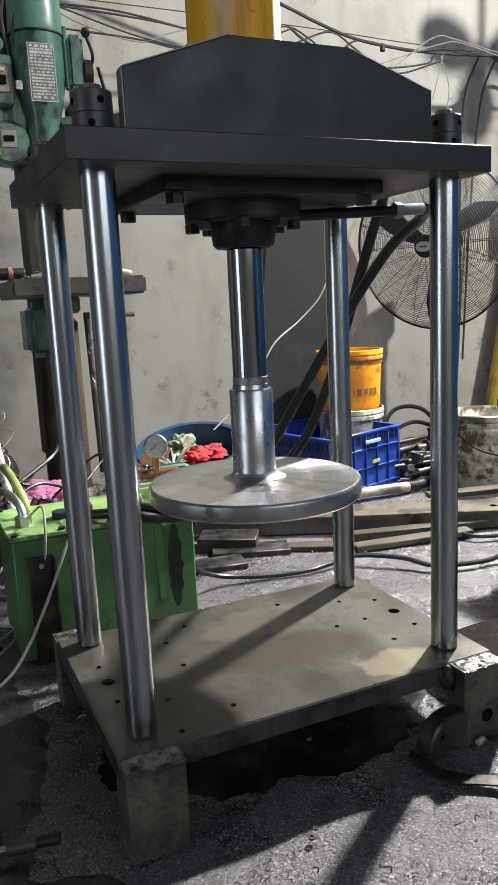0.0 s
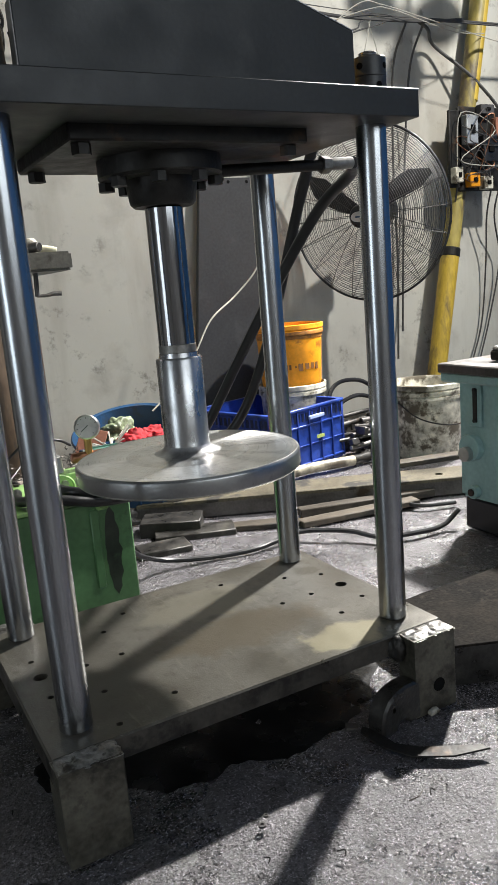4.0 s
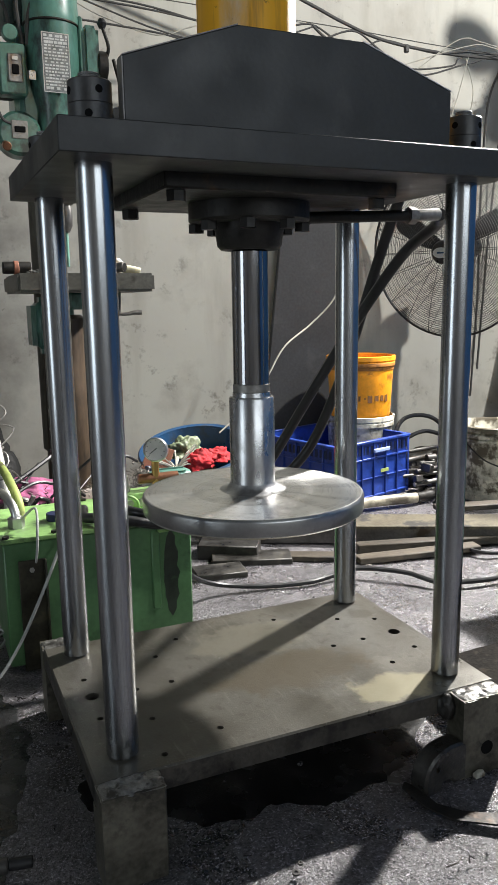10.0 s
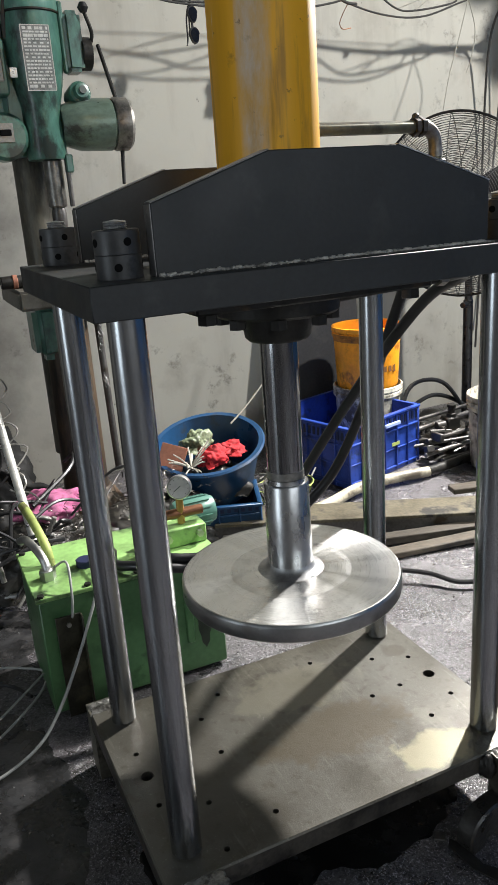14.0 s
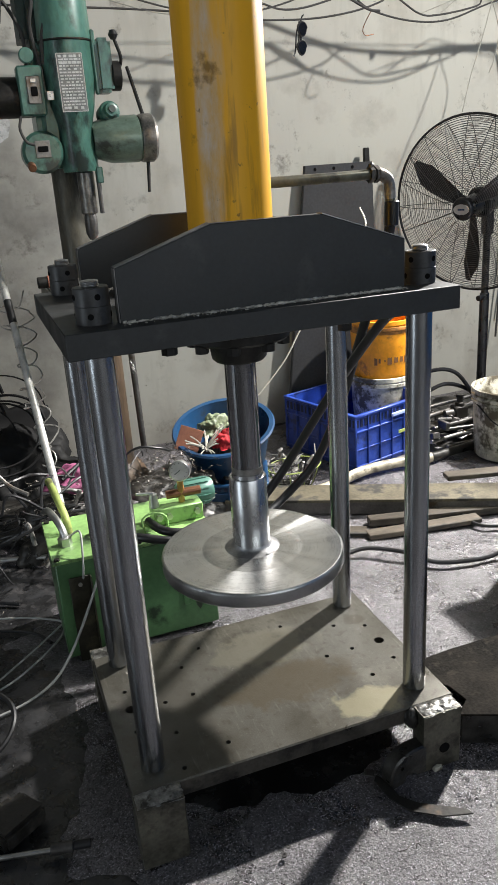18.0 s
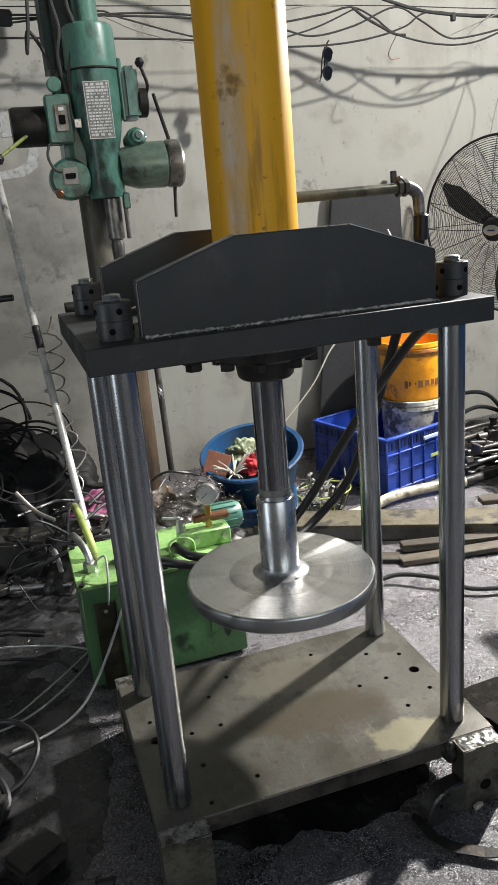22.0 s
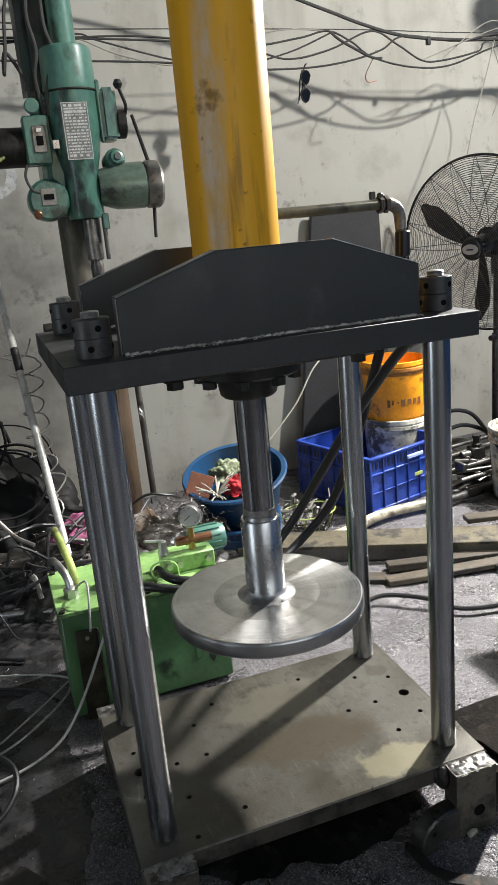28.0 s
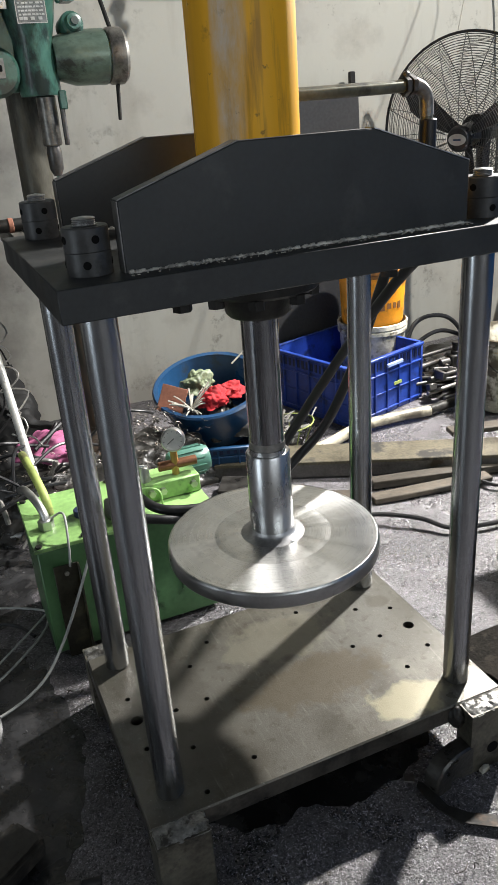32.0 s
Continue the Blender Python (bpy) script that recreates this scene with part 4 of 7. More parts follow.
tank = thing("oil_tank", "bright green steel oil tank with pump parts on its lid", "tank")
TX0, TX1, TY0, TY1 = -0.415, 0.048, 0.478, 0.765
tcx, tcy = (TX0 + TX1) / 2, (TY0 + TY1) / 2
# body and weld rib use the darker green, lid and bracket the brighter
part("tank_body", bm_box((TX1 - TX0 - 0.012, TY1 - TY0 - 0.012, 0.30), (tcx, tcy, 0.156), 0.004), M_GREEN_D, tank, "tank body in a darker green than its lid")
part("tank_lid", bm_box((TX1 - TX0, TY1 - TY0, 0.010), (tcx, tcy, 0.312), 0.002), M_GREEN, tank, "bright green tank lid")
ang = part("angle_post", bm_box((0.058, 0.004, 0.268), (-0.350, 0.466, 0.134), 0.001), M_POST, tank, "black steel angle post")
part("post_flange", bm_box((0.004, 0.022, 0.268), (-0.320, 0.455, 0.134), 0.001), M_POST, ang)
part("post_bracket", bm_box((0.03, 0.012, 0.02), (-0.342, 0.473, 0.20), 0.001), M_IRON, ang)
part("bolt", bm_prism(hexagon(0.006), 0, 0.005, 0, (), None, Matrix.Translation((-0.350, 0.464, 0.245)) @ UPY), M_SILVER, ang)
smear = [(-0.013 - (0.019 + 0.004 * math.sin(3.1 * k)) * math.sin(math.pi * k / 12) ** 0.5, 0.29 - 0.019 * k) for k in range(13)] + [(-0.011 + (0.017 + 0.004 * math.sin(2.3 * k)) * math.sin(math.pi * k / 12) ** 0.5, 0.29 - 0.019 * k) for k in range(11, 0, -1)]
part("oil_smear", bm_prism(smear, 0, 0.0012, 0, (), None, Matrix.Translation((0, 0.4845, 0)) @ UPY), M_STAIN, tank, "black oil smear down the tank side")
for x, y in ((-0.40, 0.49), (-0.40, 0.75), (-0.17, 0.492), (0.034, 0.492), (0.034, 0.75), (-0.17, 0.752), (-0.29, 0.492), (-0.06, 0.492)):
    part("bolt", bm_prism(hexagon(0.008), 0.317, 0.323, 0, (), None, Matrix.Translation((x, y, 0))), M_IRON, tank)
part("suction_pipe", bm_tube([(-0.365, 0.578, 0.316), (-0.365, 0.585, 0.35), (-0.375, 0.62, 0.375), (-0.392, 0.68, 0.385), (-0.40, 0.74, 0.36)], 0.0105, 12, 6), M_SILVER, tank, "bent zinc suction pipe")
part("pipe_nut", bm_prism(hexagon(0.02), 0.317, 0.342, 0.001, (), None, Matrix.Translation((-0.365, 0.578, 0))), M_SILVER, tank, "steel pipe nut")
part("return_hose", bm_tube([(-0.345, 0.648, 0.315), (-0.348, 0.67, 0.36), (-0.362, 0.76, 0.405), (-0.371, 0.831, 0.42)], 0.0115, 12, 6), M_LIME, tank, "grimy yellow-green hose end")
part("filler_cap", bm_rod((-0.27, 0.60, 0.317), (-0.27, 0.60, 0.335), 0.022, None, 24), M_SLOT, tank, "dark blue filler cap")
man = part("valve_block", bm_box((0.15, 0.065, 0.05), (-0.03, 0.60, 0.342), 0.003), M_GREEN, tank, "green hydraulic valve block")
for k, x in enumerate((-0.09, -0.06, 0.025)):
    part("plug", bm_prism(hexagon(0.010), 0, 0.012, 0, (), None, Matrix.Translation((x, 0.568, 0.345)) @ UPY), M_SILVER, man)
part("relief_valve", bm_rod((-0.095, 0.60, 0.367), (-0.095, 0.60, 0.41), 0.016, 0.012, 16), M_SILVER, man, "zinc relief valve")
part("lever", bm_rod((-0.095, 0.60, 0.41), (-0.15, 0.575, 0.43), 0.004, None, 8), M_SILVER, man)
part("tee", bm_rod((-0.01, 0.60, 0.367), (-0.01, 0.60, 0.445), 0.010, None, 12), M_BRASS, man, "brass gauge stem")
part("tee_arm", bm_rod((-0.055, 0.605, 0.395), (0.05, 0.60, 0.395), 0.013, None, 12), M_COPPER, man, "copper brown tee")
dial(tank, (-0.010, 0.589, 0.471), 0.031, -26)
mot = part("pump_motor", bm_lathe([(0, 0), (0.034, 0), (0.04, 0.01), (0.04, 0.10), (0.034, 0.112), (0, 0.112)], 32), M_TEAL_L, tank, "pale teal pump motor", Matrix.Translation((-0.005, 0.675, 0.357)) @ Matrix.Rotation(radians(90), 4, "Y"))
for k in range(12):
    a = math.pi * 2 * k / 12
    part("cooling_fin", bm_box((0.006, 0.003, 0.08), (0.041 * math.cos(a), 0.041 * math.sin(a), 0.055), 0, None, (0, 0, math.degrees(a))), M_TEAL_L, mot)
part("lifting_wire", bm_tube([(-0.14, 0.54, 0.317), (-0.145, 0.545, 0.36), (-0.11, 0.55, 0.372), (-0.075, 0.55, 0.355), (-0.07, 0.545, 0.317)], 0.003, 8, 6), M_GREEN, tank, "green wire lifting loop")
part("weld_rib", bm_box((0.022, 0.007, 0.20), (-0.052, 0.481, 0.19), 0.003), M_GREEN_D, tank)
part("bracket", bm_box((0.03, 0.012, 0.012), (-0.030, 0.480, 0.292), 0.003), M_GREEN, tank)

# ---- hoses and leads of the press ----
hose("hydraulic_hose", [(0.405, 0.0, 1.0), (0.44, 0.06, 0.985), (0.435, 0.17, 0.93), (0.395, 0.30, 0.78), (0.34, 0.42, 0.60), (0.285, 0.50, 0.45), (0.225, 0.51, 0.375), (0.155, 0.470, 0.343), (0.095, 0.455, 0.339), (0.030, 0.452, 0.330), (-0.040, 0.455, 0.336), (-0.10, 0.48, 0.345), (-0.125, 0.56, 0.345)], 0.0125, M_RUBBER, "thick black rubber hydraulic hose to the oil tank", "hose")
hose("hydraulic_hose", [(0.427, 0.126, 1.19), (0.43, 0.16, 1.08), (0.43, 0.25, 0.93), (0.415, 0.37, 0.68), (0.375, 0.46, 0.48), (0.30, 0.50, 0.375), (0.20, 0.465, 0.332), (0.095, 0.447, 0.316), (0.03, 0.445, 0.312), (-0.051, 0.447, 0.317), (-0.115, 0.452, 0.332), (-0.165, 0.475, 0.340), (-0.21, 0.53, 0.333), (-0.20, 0.60, 0.335)], 0.0125, M_RUBBER, "thick black rubber hydraulic hose to the oil tank", "hose")
hose("grey_lead", [(-0.35, 0.60, 0.33), (-0.325, 0.53, 0.37), (-0.332, 0.470, 0.32), (-0.338, 0.460, 0.275), (-0.340, 0.474, 0.25)], 0.003, M_GREYWIRE, "thin grey electric lead down to the tank post", "cable")
hose("white_hose", [(-0.20, 0.70, 0.33), (-0.22, 0.60, 0.365), (-0.245, 0.52, 0.345), (-0.272, 0.470, 0.315), (-0.305, 0.445, 0.255), (-0.345, 0.425, 0.18), (-0.40, 0.40, 0.09), (-0.46, 0.37, 0.03), (-0.54, 0.33, 0.012), (-0.64, 0.30, 0.008)], 0.0038, M_GREYWIRE, "thin pale hose bent over the tank edge down to the floor", "hose")

# ---- crates, basin, buckets ----
def crate(name, sx, sy, h, material, label, m, ribs=True, group=""):
    c = thing(name, label, "crate", m, group)
    t = 0.006
    part("bottom", bm_box((sx - 0.02, sy - 0.02, t), (0, 0, 0.006), 0.001), material, c)
    for k, (w, off, rz) in enumerate(((sx, sy / 2, 0), (sx, sy / 2, 180), (sy, sx / 2, 90), (sy, sx / 2, 270))):
        turn = Matrix.Rotation(radians(rz), 4, "Z")
        side = part("side", bm_box((w - 0.014, t, h), (0, -off + 0.006, h / 2), 0.001), material, c, "", turn)
        part("rim", bm_box((w + 0.012, 0.018, 0.012), (0, -off, h - 0.006), 0.003), material, side)
        if ribs:
            part("rim", bm_box((w + 0.002, 0.012, 0.008), (0, -off + 0.002, h * 0.70), 0.002), material, side)
            part("rim", bm_box((w + 0.002, 0.012, 0.008), (0, -off + 0.002, h * 0.08), 0.002), material, side)
            n = max(4, int(w / 0.07))
            for i in range(n + 1):
                part("rib", bm_box((0.007, 0.012, h - 0.01), (-w / 2 + w * i / n, -off + 0.001, h / 2), 0.002), material, side)
            for i in range(3 * n):
                part("slot", bm_box((w / n * 0.17, 0.003, h * 0.13), (-w / 2 + w * (i + 0.5) / (3 * n), -off + 0.0022, h * 0.84), 0), M_SLOT, side)
            for i in range(n):
                part("slat", bm_box((w / n - 0.008, 0.008, 0.005), (-w / 2 + w * (i + 0.5) / n, -off + 0.002, h * 0.38), 0.001), material, side)
    return c


blue = crate("blue_crate", 0.455, 0.47, 0.262, M_BLUE, "deep blue ribbed plastic crate, grimy, on the floor", pose(1.105, 1.625, 0.0, 0, 0, 17))
part("crate_grip", bm_box((0.10, 0.012, 0.016), (0.04, -0.243, 0.215), 0.003), M_BLUE_L, blue, "pale blue hand grip")
part("crate_mark", bm_box((0.05, 0.003, 0.014), (0.06, -0.243, 0.125), 0.0), M_LIME, blue, "worn yellow mark")
crate("small_blue_crate", 0.30, 0.24, 0.13, M_BASIN, "small dark blue plastic crate under the basin", pose(0.36, 1.30, 0.0, 0, 0, -20), True)
bs = thing("basin", "dark blue plastic basin full of scraps and red cloth", "basin", pose(0.413, 1.447, 0.102, 13.5, -9.5, 0))
part("bowl", bm_lathe([(0, 0.0), (0.135, 0.0), (0.15, 0.012), (0.196, 0.196), (0.190, 0.197), (0.146, 0.02), (0, 0.012)], 56), M_BASIN, bs)
part("rolled_rim", bm_lathe([(0.190, 0.196), (0.212, 0.194), (0.215, 0.202), (0.209, 0.208), (0.192, 0.206), (0.190, 0.196)], 56), M_BASIN, bs, "rolled basin rim")


def rag(name, label, category, m, size, material, seed, parent=None):
    """A crumpled cloth."""
    one = bmesh.new()
    bmesh.ops.create_icosphere(one, subdivisions=5, radius=1)
    for v in one.verts:
        d = v.co.normalized()
        q = Vector((seed * 7.1, seed * 3.3, 0))
        k = 1 + 0.45 * noise.noise(d * 1.9 + q) + 0.26 * abs(noise.noise(d * 3.1 + q)) + 0.10 * abs(noise.noise(d * 6.5 + q)) + 0.012 * noise.noise(d * 20 + q)
        v.co = Vector((d.x * size[0] * k, d.y * size[1] * k, max(-0.2, d.z) * size[2] * k))
    ob = solo(name, one, material, label, category, m)
    ob.data.set_sharp_from_angle(angle=radians(120))
    return ob


rag("red_cloth", "crumpled red cloth lying in the basin", "cloth", pose(0.372, 1.335, 0.250), (0.052, 0.045, 0.045), M_RED, 1)
rag("red_cloth", "crumpled red cloth lying in the basin", "cloth", pose(0.455, 1.365, 0.262, 0, 0, 40), (0.055, 0.045, 0.035), M_RED, 2)
rag("oily_mound", "dark oily mound of scraps filling the basin", "mound", pose(0.385, 1.40, 0.135), (0.115, 0.115, 0.10), M_GRIME, 23)
rag("plastic_bag", "pale green crumpled plastic bag in the basin", "bag", pose(0.355, 1.455, 0.275, 0, 0, 20), (0.060, 0.050, 0.055), M_BAG, 3)
rag("pink_cloth", "crumpled pink cloth on the scrap heap", "cloth", pose(-0.235, 1.33, 0.20, 0, 0, 10), (0.10, 0.075, 0.06), M_PINK, 4)
solo("card_sheet", bm_box((0.095, 0.004, 0.10), (0, 0, 0), 0.001), M_CARD, "reddish brown card piece in the basin", "card", pose(0.222, 1.36, 0.280, -24, 18, -28))
rng = random.Random(11)
bm = bmesh.new()
for k in range(26):
    a = rng.uniform(0, 6.28)
    d = Vector((math.cos(a), math.sin(a), rng.uniform(0.0, 1.1)))
    bm_tube([(0.278, 1.315, 0.245), Vector((0.278, 1.315, 0.245)) + d * 0.035, Vector((0.278, 1.315, 0.245)) + d * rng.uniform(0.05, 0.085) + Vector((0, 0, -0.008))], 0.0028, 5, 3, bm)
solo("cut_ties", bm, M_WHITEWIRE, "bunch of cut white plastic ties in the basin", "ties", None, "", "stuff")

ob = thing("orange_bucket", "orange plastic oil bucket with dark lettering set in a white bucket", "bucket", pose(1.31, 1.735, 0.0))
part("shell", bm_lathe([(0, 0.315), (0.134, 0.315), (0.137, 0.325), (0.149, 0.54), (0.156, 0.545), (0.156, 0.56), (0.152, 0.564), (0.158, 0.57), (0.158, 0.588), (0.152, 0.59)], 56), M_ORANGE, ob)
part("inner_wall", bm_lathe([(0.152, 0.589), (0.147, 0.586), (0.143, 0.54), (0.134, 0.40), (0.130, 0.36), (0, 0.355)], 48), M_ORANGE, ob, "open orange inside with residue")
part("dirt_band", bm_lathe([(0.1508, 0.528), (0.1522, 0.542), (0.1566, 0.5455), (0.1572, 0.5525), (0.156, 0.5600)], 56), M_BUCKETDIRT, ob, "brown dirt under the rim")


def lettering(text, size, parent, m, material, name="lettering"):
    cu = bpy.data.curves.new(name, "FONT")
    cu.body, cu.size, cu.extrude, cu.align_x, cu.align_y = text, size, 0.0008, "CENTER", "CENTER"
    tmp = bpy.data.objects.new("tmp", cu)
    scene.collection.objects.link(tmp)
    me = bpy.data.meshes.new_from_object(tmp.evaluated_get(bpy.context.evaluated_depsgraph_get()))
    bpy.data.objects.remove(tmp)
    me.name = name
    me.materials.clear()
    me.materials.append(material)
    ob2 = new(name, me)
    ob2.parent = parent
    ob2.matrix_basis = m
    return ob2


wrap = [(-88, 0.018, 0.058), (-81, 0.012, 0.030), (-71, 0.008, 0.012), (-62, 0.026, 0.050), (-49, 0.024, 0.034), (-37, 0.022, 0.034), (-26, 0.024, 0.048)]
for ang, w, h in wrap:
    a = radians(ang - 42)
    part("print_bar", bm_box((w * 0.8, 0.0016, h * 0.75), (0, 0, 0), 0.0), M_PRINT, ob, "faded dark print", Matrix.Translation((0.1418 * math.cos(a), 0.1418 * math.sin(a), 0.405)) @ Matrix.Rotation(a + math.pi / 2, 4, "Z") @ Matrix.Rotation(radians(-3), 4, "X"))
wbk = thing("white_bucket", "grimy white plastic bucket holding an orange one", "bucket", pose(1.31, 1.735, 0.0))
part("shell", bm_lathe([(0, 0.004), (0.128, 0.004), (0.132, 0.012), (0.148, 0.27), (0.157, 0.275), (0.157, 0.29), (0.152, 0.295), (0.158, 0.30), (0.158, 0.318), (0.15, 0.32), (0.1465, 0.30), (0.13, 0.02), (0, 0.016)], 48), M_WHITEP, wbk)
wb2 = thing("paint_bucket", "open white plastic bucket caked with dark dirt", "bucket", pose(1.655, 1.215, 0.0))
part("shell", bm_lathe([(0, 0.004), (0.135, 0.004), (0.14, 0.012), (0.154, 0.255), (0.163, 0.258), (0.163, 0.268), (0.158, 0.272), (0.164, 0.28), (0.164, 0.29), (0.158, 0.294), (0.164, 0.30), (0.163, 0.318), (0.158, 0.322), (0.152, 0.31), (0.138, 0.02), (0, 0.016)], 56), M_WHITEP, wb2)
part("dried_paint", bm_lathe([(0, 0.09), (0.135, 0.095), (0.142, 0.10)], 40), M_GRIME, wb2, "dried dark paint inside")
part("bail", bm_tube([(-0.16, 0.02, 0.26), (-0.14, -0.11, 0.19), (-0.03, -0.175, 0.155), (0.09, -0.155, 0.17), (0.162, -0.02, 0.26)], 0.003, 6, 6), M_IRON, wb2, "dark wire bail")

# ---- raised sheet on the floor beside the press ----
tr = thing("steel_tray", "upturned brown-stained steel tray with a torn edge", "tray")
RIM = [(0.392, -0.243), (0.96, -0.503), (0.98, -0.02), (0.52, -0.022), (0.405, -0.030), (0.398, -0.110), (0.428, -0.150), (0.436, -0.205), (0.415, -0.222)]
part("tray_top", bm_prism(RIM, 0.0805, 0.085, 0.0012), M_TRAY, tr)
part("front_wall", bm_box((0.615, 0.004, 0.081), (0.679, -0.369, 0.0405), 0.001, None, (0, 0, -24.6)), M_GRIME, tr, "black oily front wall")
part("rear_wall", bm_box((0.58, 0.004, 0.081), (0.695, -0.027, 0.0405), 0.001, None, (0, 0, 0.5)), M_GRIME, tr, "black oily rear wall")
# ---- pale teal machine ----
mc = thing("workshop_machine", "pale teal enamelled machine on a black plinth", "machine", pose(0.03, 0.0, 0.0))
part("plinth", bm_box((0.50, 0.52, 0.10), (1.30, 0.155, 0.05), 0.008), M_RUBBER, mc, "black plinth")
part("housing", bm_box((0.52, 0.54, 0.38), (1.30, 0.155, 0.29), 0.012, None, None, 2), M_TEAL2, mc, "pale teal sheet housing")
part("table_top", bm_box((0.58, 0.60, 0.028), (1.285, 0.16, 0.496), 0.004), M_STEEL_D, mc, "worn dull steel top with an enamel edge")
part("top_edge", bm_box((0.57, 0.59, 0.03), (1.285, 0.16, 0.470), 0.006), M_TEAL2, mc)
slot = part("slotted_guide", bm_box((0.010, 0.045, 0.13), (1.036, 0.345, 0.39), 0.003), M_TEAL2, mc, "vertical slotted guide")
part("slot", bm_box((0.004, 0.016, 0.10), (1.030, 0.345, 0.39), 0.001), M_IRON, slot)
for z in (0.345, 0.435):
    part("bolt", bm_rod((1.034, 0.345, z), (1.024, 0.345, z), 0.006, None, 12), M_IRON, slot)
kn = part("knob_guard", bm_rod((1.042, 0.362, 0.262), (1.018, 0.362, 0.262), 0.040, None, 28), M_TEAL2, mc, "round teal guard")
part("knob", bm_rod((1.02, 0.365, 0.245), (1.0, 0.365, 0.245), 0.022, None, 24), M_SILVER, kn, "steel adjusting knob")
lk = part("lock_boss", bm_rod((1.042, 0.355, 0.128), (1.02, 0.355, 0.128), 0.020, None, 24), M_TEAL2, mc, "round lock boss")
part("lock", bm_rod((1.022, 0.355, 0.128), (1.014, 0.355, 0.128), 0.011, None, 20), M_IRON, lk)
part("clamp", bm_box((0.10, 0.09, 0.03), (1.14, 0.30, 0.528), 0.006), M_IRON, mc, "black clamp on the top")
part("clamp_cap", bm_box((0.09, 0.08, 0.012), (1.14, 0.30, 0.548), 0.004), M_SILVER, mc)
solo("sheet_pieces", bm_box((0.16, 0.12, 0.004), (0, 0, 0), 0.001), M_WHITEP, "small pale sheet lying on the machine", "sheet", pose(1.36, 0.18, 0.513, 0, 0, 25))

# ---- fan ----
FC, FYAW = Vector((1.796, 1.735, 1.056)), 64.0
fan = thing("pedestal_fan", "large black industrial pedestal fan with a wire cage", "fan")
FM = Matrix.Translation(FC) @ Matrix.Rotation(radians(-FYAW), 4, "Z") @ Matrix.Rotation(radians(90 + 7), 4, "X")
# local: z looks out of the front, y up
fan_head = part("rim_ring", bm_tube([(0.405 * math.cos(a), 0.405 * math.sin(a), 0) for a in np.linspace(0, 2 * math.pi, 61)], 0.006, 8, 1), M_NUT, fan, "black cage rim", FM)


def cage(sign, depth, name):
    """Rings and spokes of one half of the cage."""
    g = bmesh.new()
    def bulge(r):
        return sign * depth * (1 - (r / 0.405) ** 2.4)
    rings = 34
    for k in range(rings):
        r = 0.075 + (0.395 - 0.075) * k / (rings - 1)
        bm_tube([(r * math.cos(a), r * math.sin(a), bulge(r)) for a in np.linspace(0, 2 * math.pi, 49)], 0.0013, 4, 1, g)
    cg = part(name, g, M_FANWIRE, fan_head, "fine wire cage rings", Matrix.Identity(4))
    for k in range(20):
        a = 2 * math.pi * k / 20
        part("spoke", bm_tube([(r * math.cos(a), r * math.sin(a), bulge(r) + sign * 0.002) for r in (0.06, 0.15, 0.25, 0.33, 0.38, 0.405)], 0.0019, 5, 2), M_FANWIRE, fan, "", FM)
    return cg


cage(1, 0.085, "front_cage")
cage(-1, 0.095, "rear_cage")
part("badge", bm_lathe([(0, 0.098), (0.046, 0.096), (0.052, 0.09), (0.055, 0.08), (0, 0.08)], 40), M_NUT, fan, "black hub badge", FM)
part("badge_plate", bm_prism([(0.040 * math.cos(a), 0.024 * math.sin(a)) for a in np.linspace(0, 2 * math.pi, 33)[:-1]], 0.097, 0.0995), M_PLATE, fan, "silver oval badge", FM)
part("badge_mark", bm_box((0.035, 0.007, 0.001), (0, 0, 0.1002), 0), M_BASIN, fan, "", FM)
part("hub", bm_rod((0, 0, -0.04), (0, 0, 0.05), 0.05, 0.045, 28), M_NUT, fan, "", FM)
for k in range(3):
    a0 = 2 * math.pi * k / 3 + 0.62
    g = bmesh.new()
    rows = []
    for i in range(9):
        u = i / 8
        r = 0.045 + 0.315 * u
        w = (0.022 + 0.028 * math.sin(min(1, u * 1.15) * math.pi * 0.62)) * (1 - 0.75 * max(0.0, u - 0.75) / 0.25)
        tw = 0.55 - 0.3 * u
        off = a0 - 0.18 * u
        c = Vector((r * math.cos(off), r * math.sin(off), 0))
        t = Vector((-math.sin(off), math.cos(off), 0)) * math.cos(tw) + Vector((0, 0, 1)) * math.sin(tw)
        n = Vector((math.sin(off), -math.cos(off), 0)) * math.sin(tw) + Vector((0, 0, 1)) * math.cos(tw)
        rows.append([g.verts.new(c + t * w + n * 0.0015), g.verts.new(c + n * 0.004), g.verts.new(c - t * w + n * 0.0015), g.verts.new(c - t * w - n * 0.0015), g.verts.new(c - n * 0.001), g.verts.new(c + t * w - n * 0.0015)])
    for p, q in zip(rows, rows[1:]):
        for i in range(6):
            j = (i + 1) % 6
            g.faces.new((p[i], p[j], q[j], q[i]))
    g.faces.new(rows[0])
    g.faces.new(rows[-1][::-1])
    part("blade", g, M_RUBBER, fan, "black fan blade", FM)
part("motor", bm_rod((0, 0, -0.07), (0, 0, -0.23), 0.072, 0.06, 32), M_NUT, fan, "black motor housing", FM)
back = FM @ Vector((0, -0.06, -0.16))
part("tilt_yoke", bm_box((0.05, 0.05, 0.14), back + Vector((0, 0, -0.04)), 0.008), M_NUT, fan)
part("pole", bm_rod((back.x, back.y, 0.04), (back.x, back.y, back.z - 0.08), 0.018, None, 20), M_NUT, fan, "black steel pole")
part("pole_sleeve", bm_rod((back.x, back.y, 0.04), (back.x, back.y, 0.62), 0.024, None, 20), M_NUT, fan)
